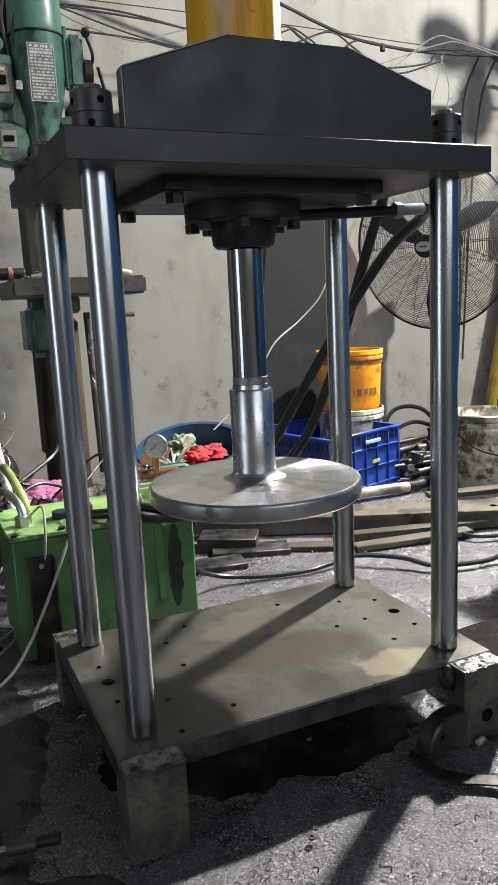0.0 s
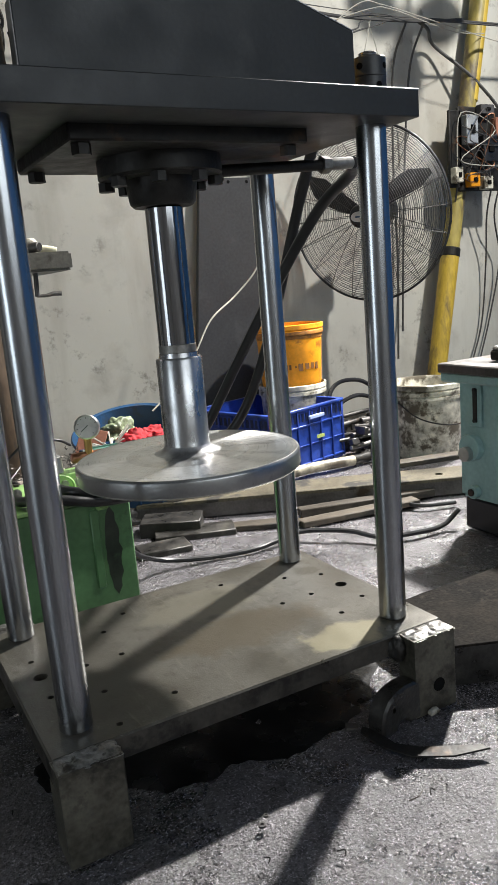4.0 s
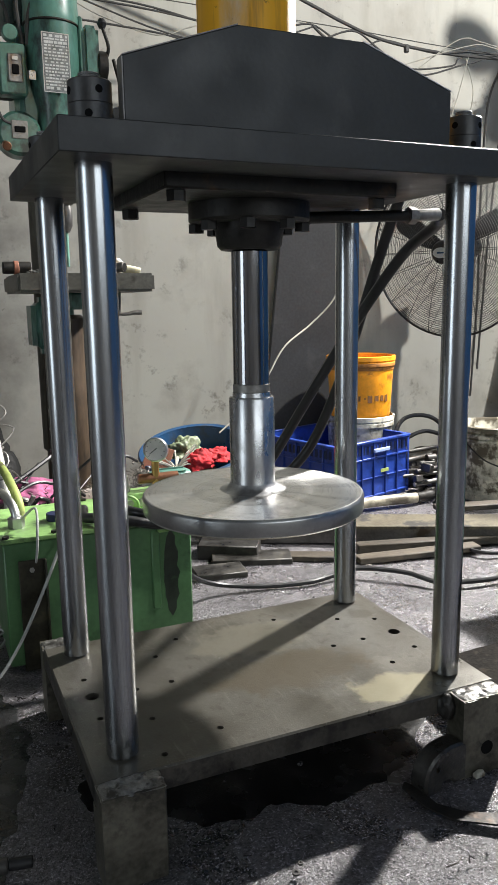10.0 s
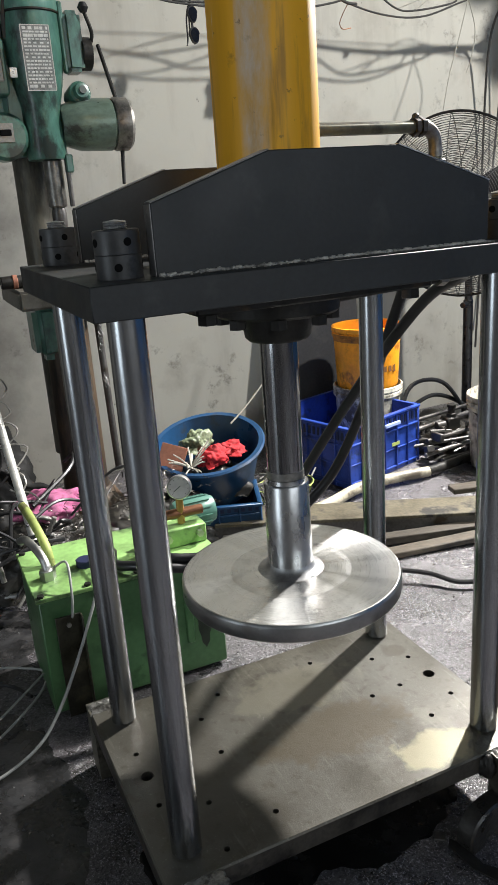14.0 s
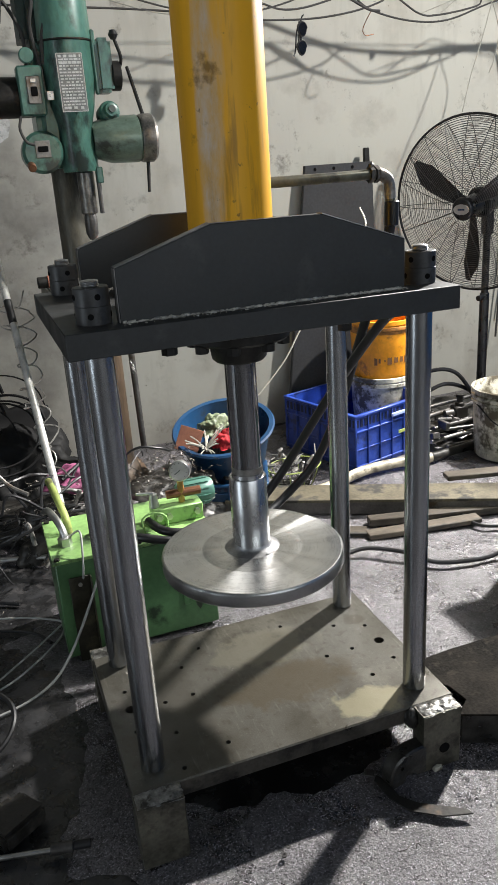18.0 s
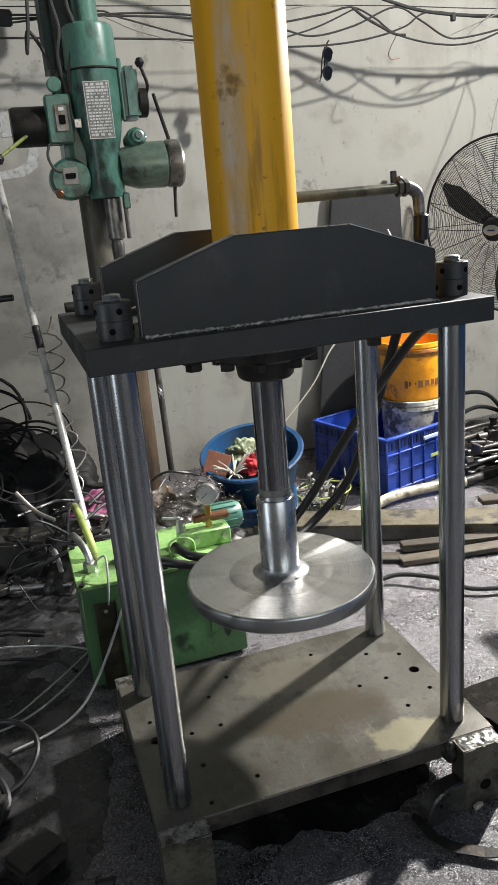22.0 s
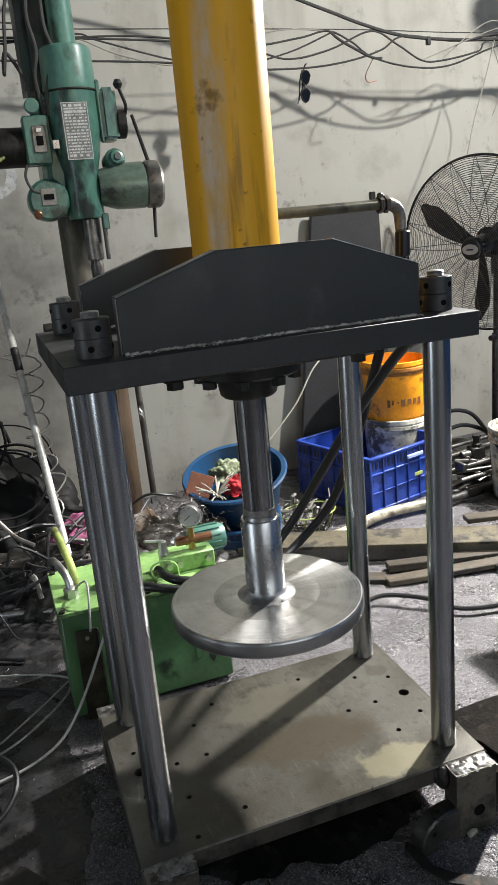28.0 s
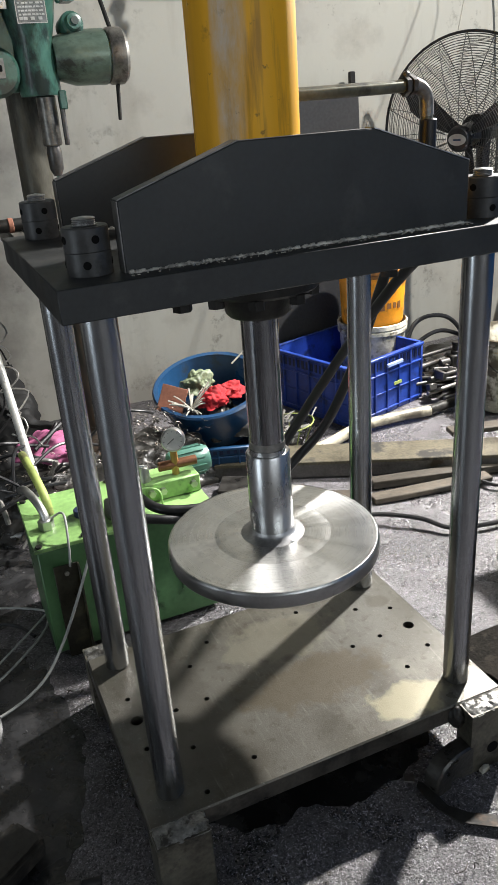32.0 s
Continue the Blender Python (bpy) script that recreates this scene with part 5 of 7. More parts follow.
part("clamp_knob", bm_rod((back.x, back.y, 0.60), (back.x - 0.06, back.y - 0.03, 0.60), 0.014, None, 12), M_RUBBER, fan)
part("base_disc", bm_lathe([(0, 0), (0.23, 0), (0.235, 0.012), (0.20, 0.03), (0.06, 0.045), (0, 0.05)], 40), M_NUT, fan, "round cast base", Matrix.Translation((back.x, back.y, 0)))

# ---- pillar drill ----
dr = thing("pillar_drill", "old green enamelled pillar drill with a worn nameplate", "drill")
CX, CY = -0.085, 1.62
part("drill_base", bm_box((0.36, 0.50, 0.09), (CX, CY - 0.08, 0.045), 0.012, None, None, 2), M_RUST, dr, "rusty cast base")
part("base_boss", bm_rod((-0.048, 1.60, 0.085), (-0.048, 1.60, 0.16), 0.115, 0.095, 36), M_FOOTCOL, dr, "rusty column boss")
part("drill_column", bm_rod((CX, CY, 0.30), (CX, CY, 1.74), 0.055, None, 40), M_COLUMN, dr, "dull oily steel column")
part("column_foot", bm_rod((-0.048, 1.60, 0.09), (-0.048, 1.60, 0.80), 0.083, 0.080, 40), M_FOOTCOL, dr, "rusty lower length of the column")
part("upper_body", bm_box((0.15, 0.20, 0.42), (CX - 0.03, CY - 0.01, 1.93), 0.03, None, None, 2), M_GREEN_K, dr, "dark grimy upper casting")
part("rack", bm_rod((CX + 0.168, CY - 0.02, 0.20), (CX + 0.155, CY - 0.02, 0.82), 0.013, None, 14), M_STEEL_D, dr, "dull grey steel lifting screw")
arm = part("table_arm", bm_box((0.15, 0.17, 0.20), (CX - 0.005, CY - 0.02, 0.765), 0.03, None, None, 3), M_TEAL, dr, "green table bracket")
part("work_table", bm_box((0.44, 0.38, 0.060), (-0.022, 1.42, 0.906), 0.008, None, None, 2), M_TABLE, dr, "worn grey-olive work table")
part("table_rib", bm_box((0.10, 0.26, 0.06), (-0.05, 1.50, 0.85), 0.01), M_TEAL, dr)
part("clamp_lever", bm_rod((0.106, 1.36, 0.878), (0.102, 1.36, 0.800), 0.008, None, 12), M_STEEL_D, dr, "crank spindle")
part("crank_handle", bm_tube([(0.100, 1.36, 0.802), (0.135, 1.36, 0.802), (0.155, 1.36, 0.806), (0.184, 1.36, 0.806)], 0.005, 10, 5, None, 0.009), M_BRIGHTRING, dr, "worn crank handle")
vise = part("vise_pipe", bm_rod((-0.27, 1.36, 0.957), (-0.18, 1.36, 0.957), 0.020, None, 18), M_IRON, dr, "dark pipe stub on the table")
part("vise_ring", bm_rod((-0.235, 1.36, 0.957), (-0.22, 1.36, 0.957), 0.0225, None, 18), M_CARD, vise, "dull red ring")
part("table_spout", bm_rod((0.06, 1.40, 0.957), (0.125, 1.335, 0.960), 0.0165, None, 18), M_STEEL_D, dr, "dark pipe end on the table")
part("spout_bore", bm_rod((0.1245, 1.3355, 0.960), (0.1258, 1.3342, 0.960), 0.0135, None, 16, None, 0.0), M_HOLE, dr)
part("spout_wrap", bm_lathe([(0, -0.03), (0.02, -0.026), (0.028, -0.008), (0.028, 0.012), (0.018, 0.027), (0, 0.03)], 20), M_WHITEP, dr, "pale rag wrap", Matrix.Translation((0.105, 1.38, 0.962)))
part("cream_sleeve", bm_tube([(0.12, 1.39, 0.957), (0.155, 1.38, 0.953), (0.188, 1.37, 0.944)], 0.014, 12, 5), M_CREAM, dr, "cream coloured sleeve")
# head
QX, QY = -0.052, 1.462
head = part("head_casting", bm_lathe([(0, 1.315), (0.060, 1.315), (0.063, 1.325), (0.060, 1.47), (0.075, 1.53), (0.086, 1.60), (0.086, 1.735), (0, 1.735)], 44), M_TEAL, dr, "green drill head casting", Matrix.Translation((QX, QY, 0)))
part("head_bridge", bm_box((0.17, 0.20, 0.40), (CX - 0.01, CY - 0.06, 1.53), 0.03, None, None, 3), M_TEAL, dr, "green head body round the column")
part("collar", bm_lathe([(0.078, 1.728), (0.089, 1.731), (0.090, 1.742), (0.089, 1.752), (0.086, 1.850), (0.082, 1.862), (0.072, 1.868), (0, 1.868)], 44), M_TEAL_L, dr, "pale green rounded collar", Matrix.Translation((QX, QY, 0)))
part("collar_band", bm_lathe([(0.086, 1.724), (0.0905, 1.726), (0.0905, 1.730), (0.086, 1.732)], 44), M_IRON, dr, "", Matrix.Translation((QX, QY, 0)))
part("spindle_tube", bm_rod((QX, QY, 1.86), (QX, QY, 2.12), 0.042, None, 36), M_TEAL_L, dr, "pale green spindle tube")
part("belt_cover", bm_box((0.26, 0.55, 0.16), (-0.075, 1.62, 2.18), 0.03, None, None, 3), M_TEAL, dr, "green belt cover")
part("drive_motor", bm_lathe([(0, -0.10), (0.06, -0.10), (0.065, -0.09), (0.065, 0.06), (0.05, 0.08), (0, 0.08)], 32), M_IRON, dr, "black motor", Matrix.Translation((-0.245, 1.50, 1.565)) @ Matrix.Rotation(radians(90), 4, "Y"))
sw = part("switch_box", bm_box((0.085, 0.06, 0.155), (-0.187, 1.45, 1.578), 0.006), M_TEAL, dr, "green switch box")
part("switch_plate", bm_box((0.045, 0.006, 0.085), (-0.180, 1.418, 1.580), 0.003), M_STEEL, sw)
part("switch_button", bm_box((0.022, 0.006, 0.03), (-0.180, 1.413, 1.575), 0.003), M_HOLE, sw)
part("switch_light", bm_box((0.018, 0.005, 0.012), (-0.180, 1.414, 1.608), 0.001), M_PLATE, sw)
part("small_tag", bm_box((0.022, 0.004, 0.028), (-0.130, 1.405, 1.560), 0.001), M_PLATE, dr, "small steel tag")
part("boss_cap", bm_rod((-0.19, 1.445, 1.685), (-0.19, 1.415, 1.685), 0.024, None, 24), M_TEAL, dr)
sw2 = part("lower_box", bm_lathe([(0, -0.05), (0.06, -0.05), (0.07, -0.04), (0.07, 0.03), (0.06, 0.04), (0, 0.04)], 30), M_TEAL, dr, "rounded green motor end box", Matrix.Translation((-0.178, 1.46, 1.385)) @ Matrix.Rotation(radians(90), 4, "X"))
part("box_plate", bm_box((0.05, 0.055, 0.004), (0.0, 0.01, 0.042), 0.001), M_STEEL, sw2, "grey control plate")
part("box_switch", bm_box((0.034, 0.018, 0.008), (0.0, 0.01, 0.046), 0.002), M_HOLE, sw2)
part("copper_plug", bm_rod((-0.225, 1.42, 1.345), (-0.225, 1.385, 1.335), 0.014, None, 14), M_COPPER, dr, "copper coloured plug")
part("feed_drum", bm_lathe([(0, 0), (0.055, 0), (0.062, 0.01), (0.078, 0.06), (0.080, 0.16), (0.072, 0.165), (0.072, 0.17), (0, 0.17)], 40), M_PATINA, dr, "worn grey-green feed drum", Matrix.Translation((0.0, 1.46, 1.415)) @ Matrix.Rotation(radians(90), 4, "Y"))
part("feed_ring", bm_lathe([(0, 0.168), (0.077, 0.168), (0.082, 0.176), (0.082, 0.214), (0.074, 0.224), (0, 0.226)], 40), M_BRIGHTRING, dr, "bare worn steel feed ring", Matrix.Translation((0.0, 1.46, 1.415)) @ Matrix.Rotation(radians(90), 4, "Y"))
for dy, dz, n in ((0.0, 0.235, 0), (0.10, -0.17, 1), (-0.01, -0.185, 2)):
    if n == 1:
        continue
    part("feed_lever", bm_rod((0.195, 1.46, 1.415 + (0.06 if dz > 0 else -0.06)), (0.195 - (0.045 if dz > 0 else 0.01), 1.46 + dy, 1.415 + dz), 0.007, 0.006, 10), M_IRON, dr, "black feed lever")
gr = part("gear_box", bm_box((0.055, 0.09, 0.17), (0.066, 1.455, 1.65), 0.012, None, None, 2), M_TEAL, dr, "green gear box")
part("gear_dial", bm_rod((0.09, 1.455, 1.62), (0.122, 1.455, 1.62), 0.048, None, 30), M_IRON, gr, "dark gear selector")
part("gear_lever", bm_tube([(0.115, 1.44, 1.63), (0.125, 1.42, 1.67), (0.112, 1.415, 1.715), (0.105, 1.415, 1.735)], 0.006, 8, 5), M_IRON, gr)
part("lever_ball", bm_lathe([(0, -0.017), (0.01, -0.014), (0.017, 0), (0.01, 0.014), (0, 0.017)], 16), M_RUBBER, gr, "black lever ball", Matrix.Translation((0.105, 1.415, 1.742)))
boss = Matrix.Translation((0.068, 1.44, 1.505)) @ Matrix.Rotation(radians(78), 4, "X") @ Matrix.Rotation(radians(8), 4, "Y")
part("drum_cover", bm_lathe([(0, -0.05), (0.034, -0.05), (0.036, 0.0), (0.034, 0.012), (0.026, 0.016), (0.022, 0.030), (0, 0.034)], 28), M_TEAL, dr, "round green shaft cover", boss)
part("drum_cover_cap", bm_rod((0, 0, 0.033), (0, 0, 0.037), 0.012, None, 20), M_GREEN_K, dr, "", boss)
part("front_rib", bm_box((0.016, 0.02, 0.20), (0.035, 1.43, 1.66), 0.005), M_TEAL, dr)
part("quill", bm_rod((QX + 0.012, QY, 1.315), (QX + 0.012, QY, 1.17), 0.030, None, 30), M_BRIGHTRING, dr, "bright worn quill")
part("quill_clamp", bm_box((0.024, 0.03, 0.055), (0.005, 1.43, 1.30), 0.004), M_TEAL, dr)
part("depth_rod", bm_rod((-0.001, 1.425, 1.31), (-0.001, 1.425, 1.17), 0.008, None, 10), M_STEEL_D, dr)
part("chuck", bm_lathe([(0, 1.08), (0.012, 1.08), (0.022, 1.10), (0.024, 1.15), (0.02, 1.17), (0, 1.17)], 28), M_STEEL_D, dr, "steel chuck", Matrix.Translation((QX + 0.012, QY, 0)))
part("drill_bit", bm_rod((QX + 0.012, QY, 1.08), (QX + 0.012, QY, 0.965), 0.006, None, 10), M_TEAL_L, dr)
part("side_handle", bm_rod((-0.30, 1.45, 1.535), (-0.40, 1.405, 1.468), 0.006, None, 10), M_LIME, dr, "yellow and black handle")
part("handle_ball", bm_lathe([(0, -0.02), (0.013, -0.016), (0.02, 0), (0.013, 0.016), (0, 0.02)], 18), M_RUBBER, dr, "black handle ball", Matrix.Translation((-0.408, 1.40, 1.462)))
# nameplate bent round the casting: plate and unreadable rows
npl = part("nameplate", bm_box((0.086, 0.002, 0.178), (0, 0, 0), 0.0006), M_NAMEPL, dr, "worn printed nameplate", Matrix.Translation((-0.058, 1.3715, 1.594)) @ Matrix.Rotation(radians(-1.0), 4, "X"))
rng = random.Random(3)
for k in range(17):
    z = 0.080 - 0.0098 * k
    x = -0.036
    while x < 0.034:
        w = rng.uniform(0.004, 0.012) if k not in (0, 1, 2) else rng.uniform(0.008, 0.016)
        w = min(w, 0.037 - x)
        part("print_bar", bm_box((w, 0.0006, 0.0046 if k not in (0, 2, 16) else 0.0078), (x + w / 2, -0.0013, z), 0), M_PRINTD, npl)
        x += w + rng.uniform(0.0012, 0.004 if k % 4 else 0.012)
for dx, dz, w, h in ((0, 0.0885, 0.086, 0.002), (0, -0.0885, 0.086, 0.002), (-0.042, 0, 0.002, 0.176), (0.042, 0, 0.002, 0.176)):
    part("plate_border", bm_box((w, 0.0008, h), (dx, -0.0014, dz), 0), M_GLASS, npl)
part("drill_lead", bm_tube([(-0.20, 1.45, 2.05), (-0.23, 1.43, 1.97), (-0.245, 1.42, 1.86), (-0.26, 1.42, 1.78), (-0.245, 1.44, 1.85), (-0.19, 1.47, 1.76), (-0.19, 1.46, 1.66)], 0.006, 8, 6), M_CABLE, dr, "black looped lead")
for k, (dx, dz) in enumerate(((0.0, 0.0), (0.05, -0.03))):
    part("drill_lead", bm_tube([(-0.135 + dx * 0.5, 1.42, 2.10), (-0.165 + dx, 1.41, 1.96 + dz), (-0.150 + dx, 1.41, 1.85), (-0.165 + dx * 0.7, 1.42, 1.77 + dz), (-0.150 + dx * 0.3, 1.44, 1.66)], 0.0065, 8, 6), M_CABLE, dr, "black lead beside the collar")
part("drill_lead", bm_tube([(-0.235, 1.42, 1.50), (-0.245, 1.41, 1.46), (-0.23, 1.405, 1.42), (-0.205, 1.41, 1.41)], 0.005, 8, 5), M_CABLE, dr)

# ---- leaning sheet, wall things and cables ----
bm = bm_prism([(-0.28, -0.64), (0.26, -0.64), (0.26, 0.64), (-0.10, 0.64)], -0.012, 0.012, 0.002)
shb = thing("steel_sheet", "dark grey steel sheet leaning on the wall", "sheet", pose(1.20, 2.06, 0.642, 90 - 3.5, 0, 0))
part("sheet", bm, M_GREYB, shb)
for x in (-0.05, 0.05, 0.15):
    part("sheet_hole", bm_rod((x, 0.62, 0.0125), (x, 0.62, 0.0135), 0.008, None, 12), M_HOLE, shb)
part("sheet_lug", bm_box((0.03, 0.09, 0.02), (0.235, 0.66, 0.0), 0.004), M_IRON, shb)


def cable(points, r, material=None, label="slack dusty cable strung along the wall", steps=7, y=None):
    pts = [(p[0], 1.9 if y is None else y, p[1]) if len(p) == 2 else p for p in points]
    return solo("wall_cable", bm_tube(pts, r, 7, steps), material or M_CABLE, label, "cable", None, "cables on the wall")


for x in (-1.7, 3.4):
    br = thing("cable_bracket", "rusty bracket holding cables off the wall", "bracket")
    part("arm", bm_box((0.02, 0.30, 0.02), (x, 2.01, 2.03), 0.002), M_RUST, br)
    part("plate", bm_box((0.06, 0.012, 0.12), (x, 2.143, 2.03), 0.002), M_RUST, br)
cable([(-1.7, 2.03), (0.0, 2.027), (1.2, 2.018), (2.0, 1.999), (3.4, 2.02)], 0.0022, None, "thin straight wire strung along the wall")
cable([(-1.7, 2.45), (0.1, 2.33), (0.8, 2.19), (1.125, 2.096), (1.3, 2.04), (1.5, 1.992), (1.75, 1.972), (2.0, 1.972), (2.35, 1.99), (2.6, 2.02)], 0.0075, None, "thick black cable sagging along the wall")
cable([(-1.7, 1.99), (-0.4, 1.985), (0.3, 2.0), (0.72, 1.955), (1.0, 1.985), (1.14, 2.012), (1.25, 1.97), (1.355, 1.905), (1.55, 1.862), (1.75, 1.865), (2.0, 1.94), (2.3, 2.0), (3.4, 2.03)], 0.0042, steps=8)
cable([(-1.7, 2.02), (0.2, 1.99), (0.75, 1.945), (0.95, 1.905), (1.15, 1.94), (1.35, 2.01), (1.48, 1.955), (1.6, 1.89), (1.7, 1.885), (1.9, 1.92), (2.1, 1.985), (3.4, 2.02)], 0.0042)
cable([(-1.7, 1.95), (0.2, 1.91), (0.6, 1.88), (0.8, 1.867), (1.05, 1.87), (1.25, 1.895), (1.4, 1.935), (1.52, 1.99), (1.8, 1.965), (2.1, 1.995), (3.4, 2.03)], 0.0042)
cable([(-1.7, 2.0), (-0.45, 1.97), (-0.25, 1.975), (0.05, 2.01), (0.15, 1.985), (0.45, 1.91), (0.7, 1.885), (0.95, 1.93), (1.17, 2.01)], 0.0036)
cable([(-1.7, 2.06), (-0.2, 2.05), (0.05, 2.0), (0.22, 1.935), (0.45, 1.89), (0.6, 1.94), (0.9, 2.015), (1.17, 2.012)], 0.003, M_WHITEWIRE, "thin pale wire hanging among the cables")
cable([(1.15, 2.01), (1.2, 1.975), (1.27, 1.94), (1.35, 1.905), (1.4, 1.90)], 0.006)
cable([(1.36, 1.905), (1.33, 1.86), (1.315, 1.825), (1.33, 1.805), (1.37, 1.81)], 0.002, M_COPPER, "thin loose copper wire end")
def sunglasses(m):
    """Folded glasses hung by one temple: two lenses one above the other."""
    g = thing("sunglasses", "folded black sunglasses hung from a cable by one temple", "sunglasses", m, "sunglasses on the cables")
    eye = [(0.024 * math.cos(a) * (1.12 if math.sin(a) > 0 else 0.92), 0.030 * math.sin(a)) for a in np.linspace(0, 2 * math.pi, 25)[:-1]]
    for z in (0.036, -0.036):
        rim = part("lens_frame", bm_prism(eye, -0.004, 0.004, 0.0015, (), None, Matrix.Translation((0, 0, z)) @ UPY), M_RUBBER, g, "black lens frame")
        part("lens", bm_prism([(x * 0.86, y * 0.86) for x, y in eye], 0.0035, 0.0055, 0.0008, (), None, Matrix.Translation((0, 0, z)) @ UPY), M_LENS, rim, "dark glossy lens")
    part("bridge", bm_box((0.010, 0.006, 0.018), (-0.006, 0, 0), 0.002), M_RUBBER, g)
    part("temple", bm_tube([(-0.012, 0.006, 0.066), (-0.020, 0.014, 0.02), (-0.024, 0.014, -0.045), (-0.034, 0.010, -0.070)], 0.0032, 8, 6), M_RUBBER, g, "folded temple")
    part("temple", bm_tube([(0.004, 0.006, -0.066), (-0.004, 0.018, -0.02), (0.0, 0.018, 0.045), (0.004, 0.012, 0.082), (0.002, -0.004, 0.090)], 0.0032, 8, 6), M_RUBBER, g, "temple hooked over the cable")
    return g


sunglasses(pose(1.020, 1.895, 1.795, 0, 4, 12))
sunglasses(pose(0.656, 1.895, 1.805, 0, -3, 20))
tg = thing("hanging_tag", "grey cloth scrap hung over the cables", "tag")
part("upper_scrap", bm_box((0.12, 0.012, 0.06), (-0.32, 1.90, 1.992), 0.01, None, (0, 4, 0), 2), M_GREYB, tg)
solo("cable_clip", bm_box((0.022, 0.02, 0.035), (1.64, 1.9, 1.968), 0.004), M_CABLE, "small black cable clip", "clip")
for k, pts in enumerate([[(2.0, 1.9, 1.985), (1.93, 1.88, 1.80), (1.84, 1.84, 1.62), (1.76, 1.78, 1.47)], [(1.98, 1.9, 1.96), (2.03, 1.9, 1.82), (2.01, 1.9, 1.70), (1.985, 1.9, 1.64)], [(1.70, 1.9, 1.886), (1.92, 1.88, 2.03), (2.05, 1.87, 2.03), (2.3, 1.86, 1.99), (2.9, 1.85, 1.90), (3.6, 1.9, 1.86)], [(1.6, 1.9, 1.888), (1.95, 1.87, 2.0), (2.1, 1.86, 2.01), (2.5, 1.88, 1.95), (2.85, 2.0, 2.0)]]):
    solo("white_wire", bm_tube(pts, 0.0024, 7, 8), M_WHITEWIRE, "loose pale wire hanging by the wall", "wire", None, "pale wires")
for x0, x1, zb in ((2.22, 2.29, 0.30), (2.33, 2.33, 0.45)):
    solo("drop_cable", bm_tube([(x0, 1.9, 1.985), (x0 + 0.03, 2.05, 1.80), ((x0 + x1) / 2 + 0.03, 2.12, 1.3), (x1, 2.12, 0.85), (x1 - 0.04, 2.10, zb)], 0.006, 7, 8), M_CABLE, "black cable dropping down the wall", "cable", None, "cables down the wall")
solo("feed_cable", bm_tube([(2.3, 1.9, 1.985), (2.45, 2.0, 1.99), (2.58, 2.10, 1.95), (2.76, 2.03, 1.80), (2.90, 1.99, 1.66), (2.96, 1.965, 1.56)], 0.009, 8, 8), M_CABLE, "thick black cable running to the switch board", "cable")
solo("white_lead", bm_tube([(0.50, 1.45, 0.34), (0.58, 1.46, 0.40), (0.70, 1.47, 0.52), (0.80, 1.49, 0.655), (0.926, 1.51, 0.738), (1.02, 1.50, 0.826), (1.07, 1.50, 0.917), (1.12, 1.53, 1.03), (1.13, 1.60, 1.10)], 0.0035, 7, 8), M_WHITEWIRE, "thin white lead from the sheet to the basin", "wire")
yp = thing("yellow_pipe", "yellow steel pipe leaning on the wall, brown with dirt", "pipe")
part("pipe", bm_rod((2.40, 2.00, 0.0), (2.59, 2.029, 0.85), 0.052, None, 32), M_YELLOW_D, yp, "yellow lower length")
part("grubby_length", bm_rod((2.59, 2.029, 0.852), (2.96, 2.085, 2.5), 0.048, None, 32), M_GRUBBY, yp, "grubby brown upper length")
part("yellow_side", bm_rod((2.785, 2.045, 1.66), (2.973, 2.0735, 2.5), 0.038, None, 24), M_YELLOW_D, yp, "bare yellow side of the upper length")
part("joint_band", bm_rod((2.587, 2.0285, 0.835), (2.598, 2.030, 0.885), 0.0545, None, 32), M_IRON, yp, "dark joint band")
eb = thing("switch_board", "dark board with switches and tangled wires on a pipe", "switch board")
part("backing", bm_box((0.36, 0.02, 0.44), (2.80, 1.985, 1.40), 0.006), M_IRON, eb, "dark backing board")
for x, z, w, h, mm, lab in ((2.685, 1.495, 0.085, 0.15, M_PLATE, "white breaker"), (2.70, 1.235, 0.075, 0.075, M_ORANGE, "orange switch"), (2.585, 1.262, 0.055, 0.08, M_WHITEP, "white socket"), (2.80, 1.22, 0.07, 0.07, M_WHITEP, "white socket"), (2.82, 1.40, 0.11, 0.14, M_NUT, "black contactor"), (2.90, 1.50, 0.08, 0.12, M_CARD, "brown relay"), (2.80, 1.60, 0.10, 0.05, M_GREYB, "grey terminal strip")):
    bx = part("switch", bm_box((w, 0.045, h), (x, 1.955, z), 0.004), mm, eb, lab)
    part("button", bm_box((w * 0.35, 0.01, h * 0.3), (x, 1.929, z), 0.002), M_HOLE, bx)
part("hanging_strip", bm_box((0.09, 0.02, 0.40), (2.60, 1.985, 1.40), 0.006), M_IRON, eb, "dark board end")
rng = random.Random(8)
for k in range(6):
    p = [(rng.uniform(2.56, 2.95), rng.uniform(1.90, 1.94), rng.uniform(1.20, 1.64)) for _ in range(5)]
    part("board_wire", bm_tube(p, 0.0028, 6, 6), rng.choice([M_WHITEWIRE, M_CABLE, M_CABLE, M_GREYWIRE, M_COPPER]), eb)
for k, x in enumerate((2.60, 2.86, 2.92)):
    solo("drop_cable", bm_tube([(x, 1.965, 1.22), (x + 0.03, 2.04, 1.05), (x + 0.03 + 0.05 * k, 2.10, 0.8), (x + 0.06, 2.12, 0.45), (x - 0.04, 2.11, 0.2)], 0.005, 7, 6), M_CABLE, "black cable dropping from the switch board", "cable", None, "cables down the wall")
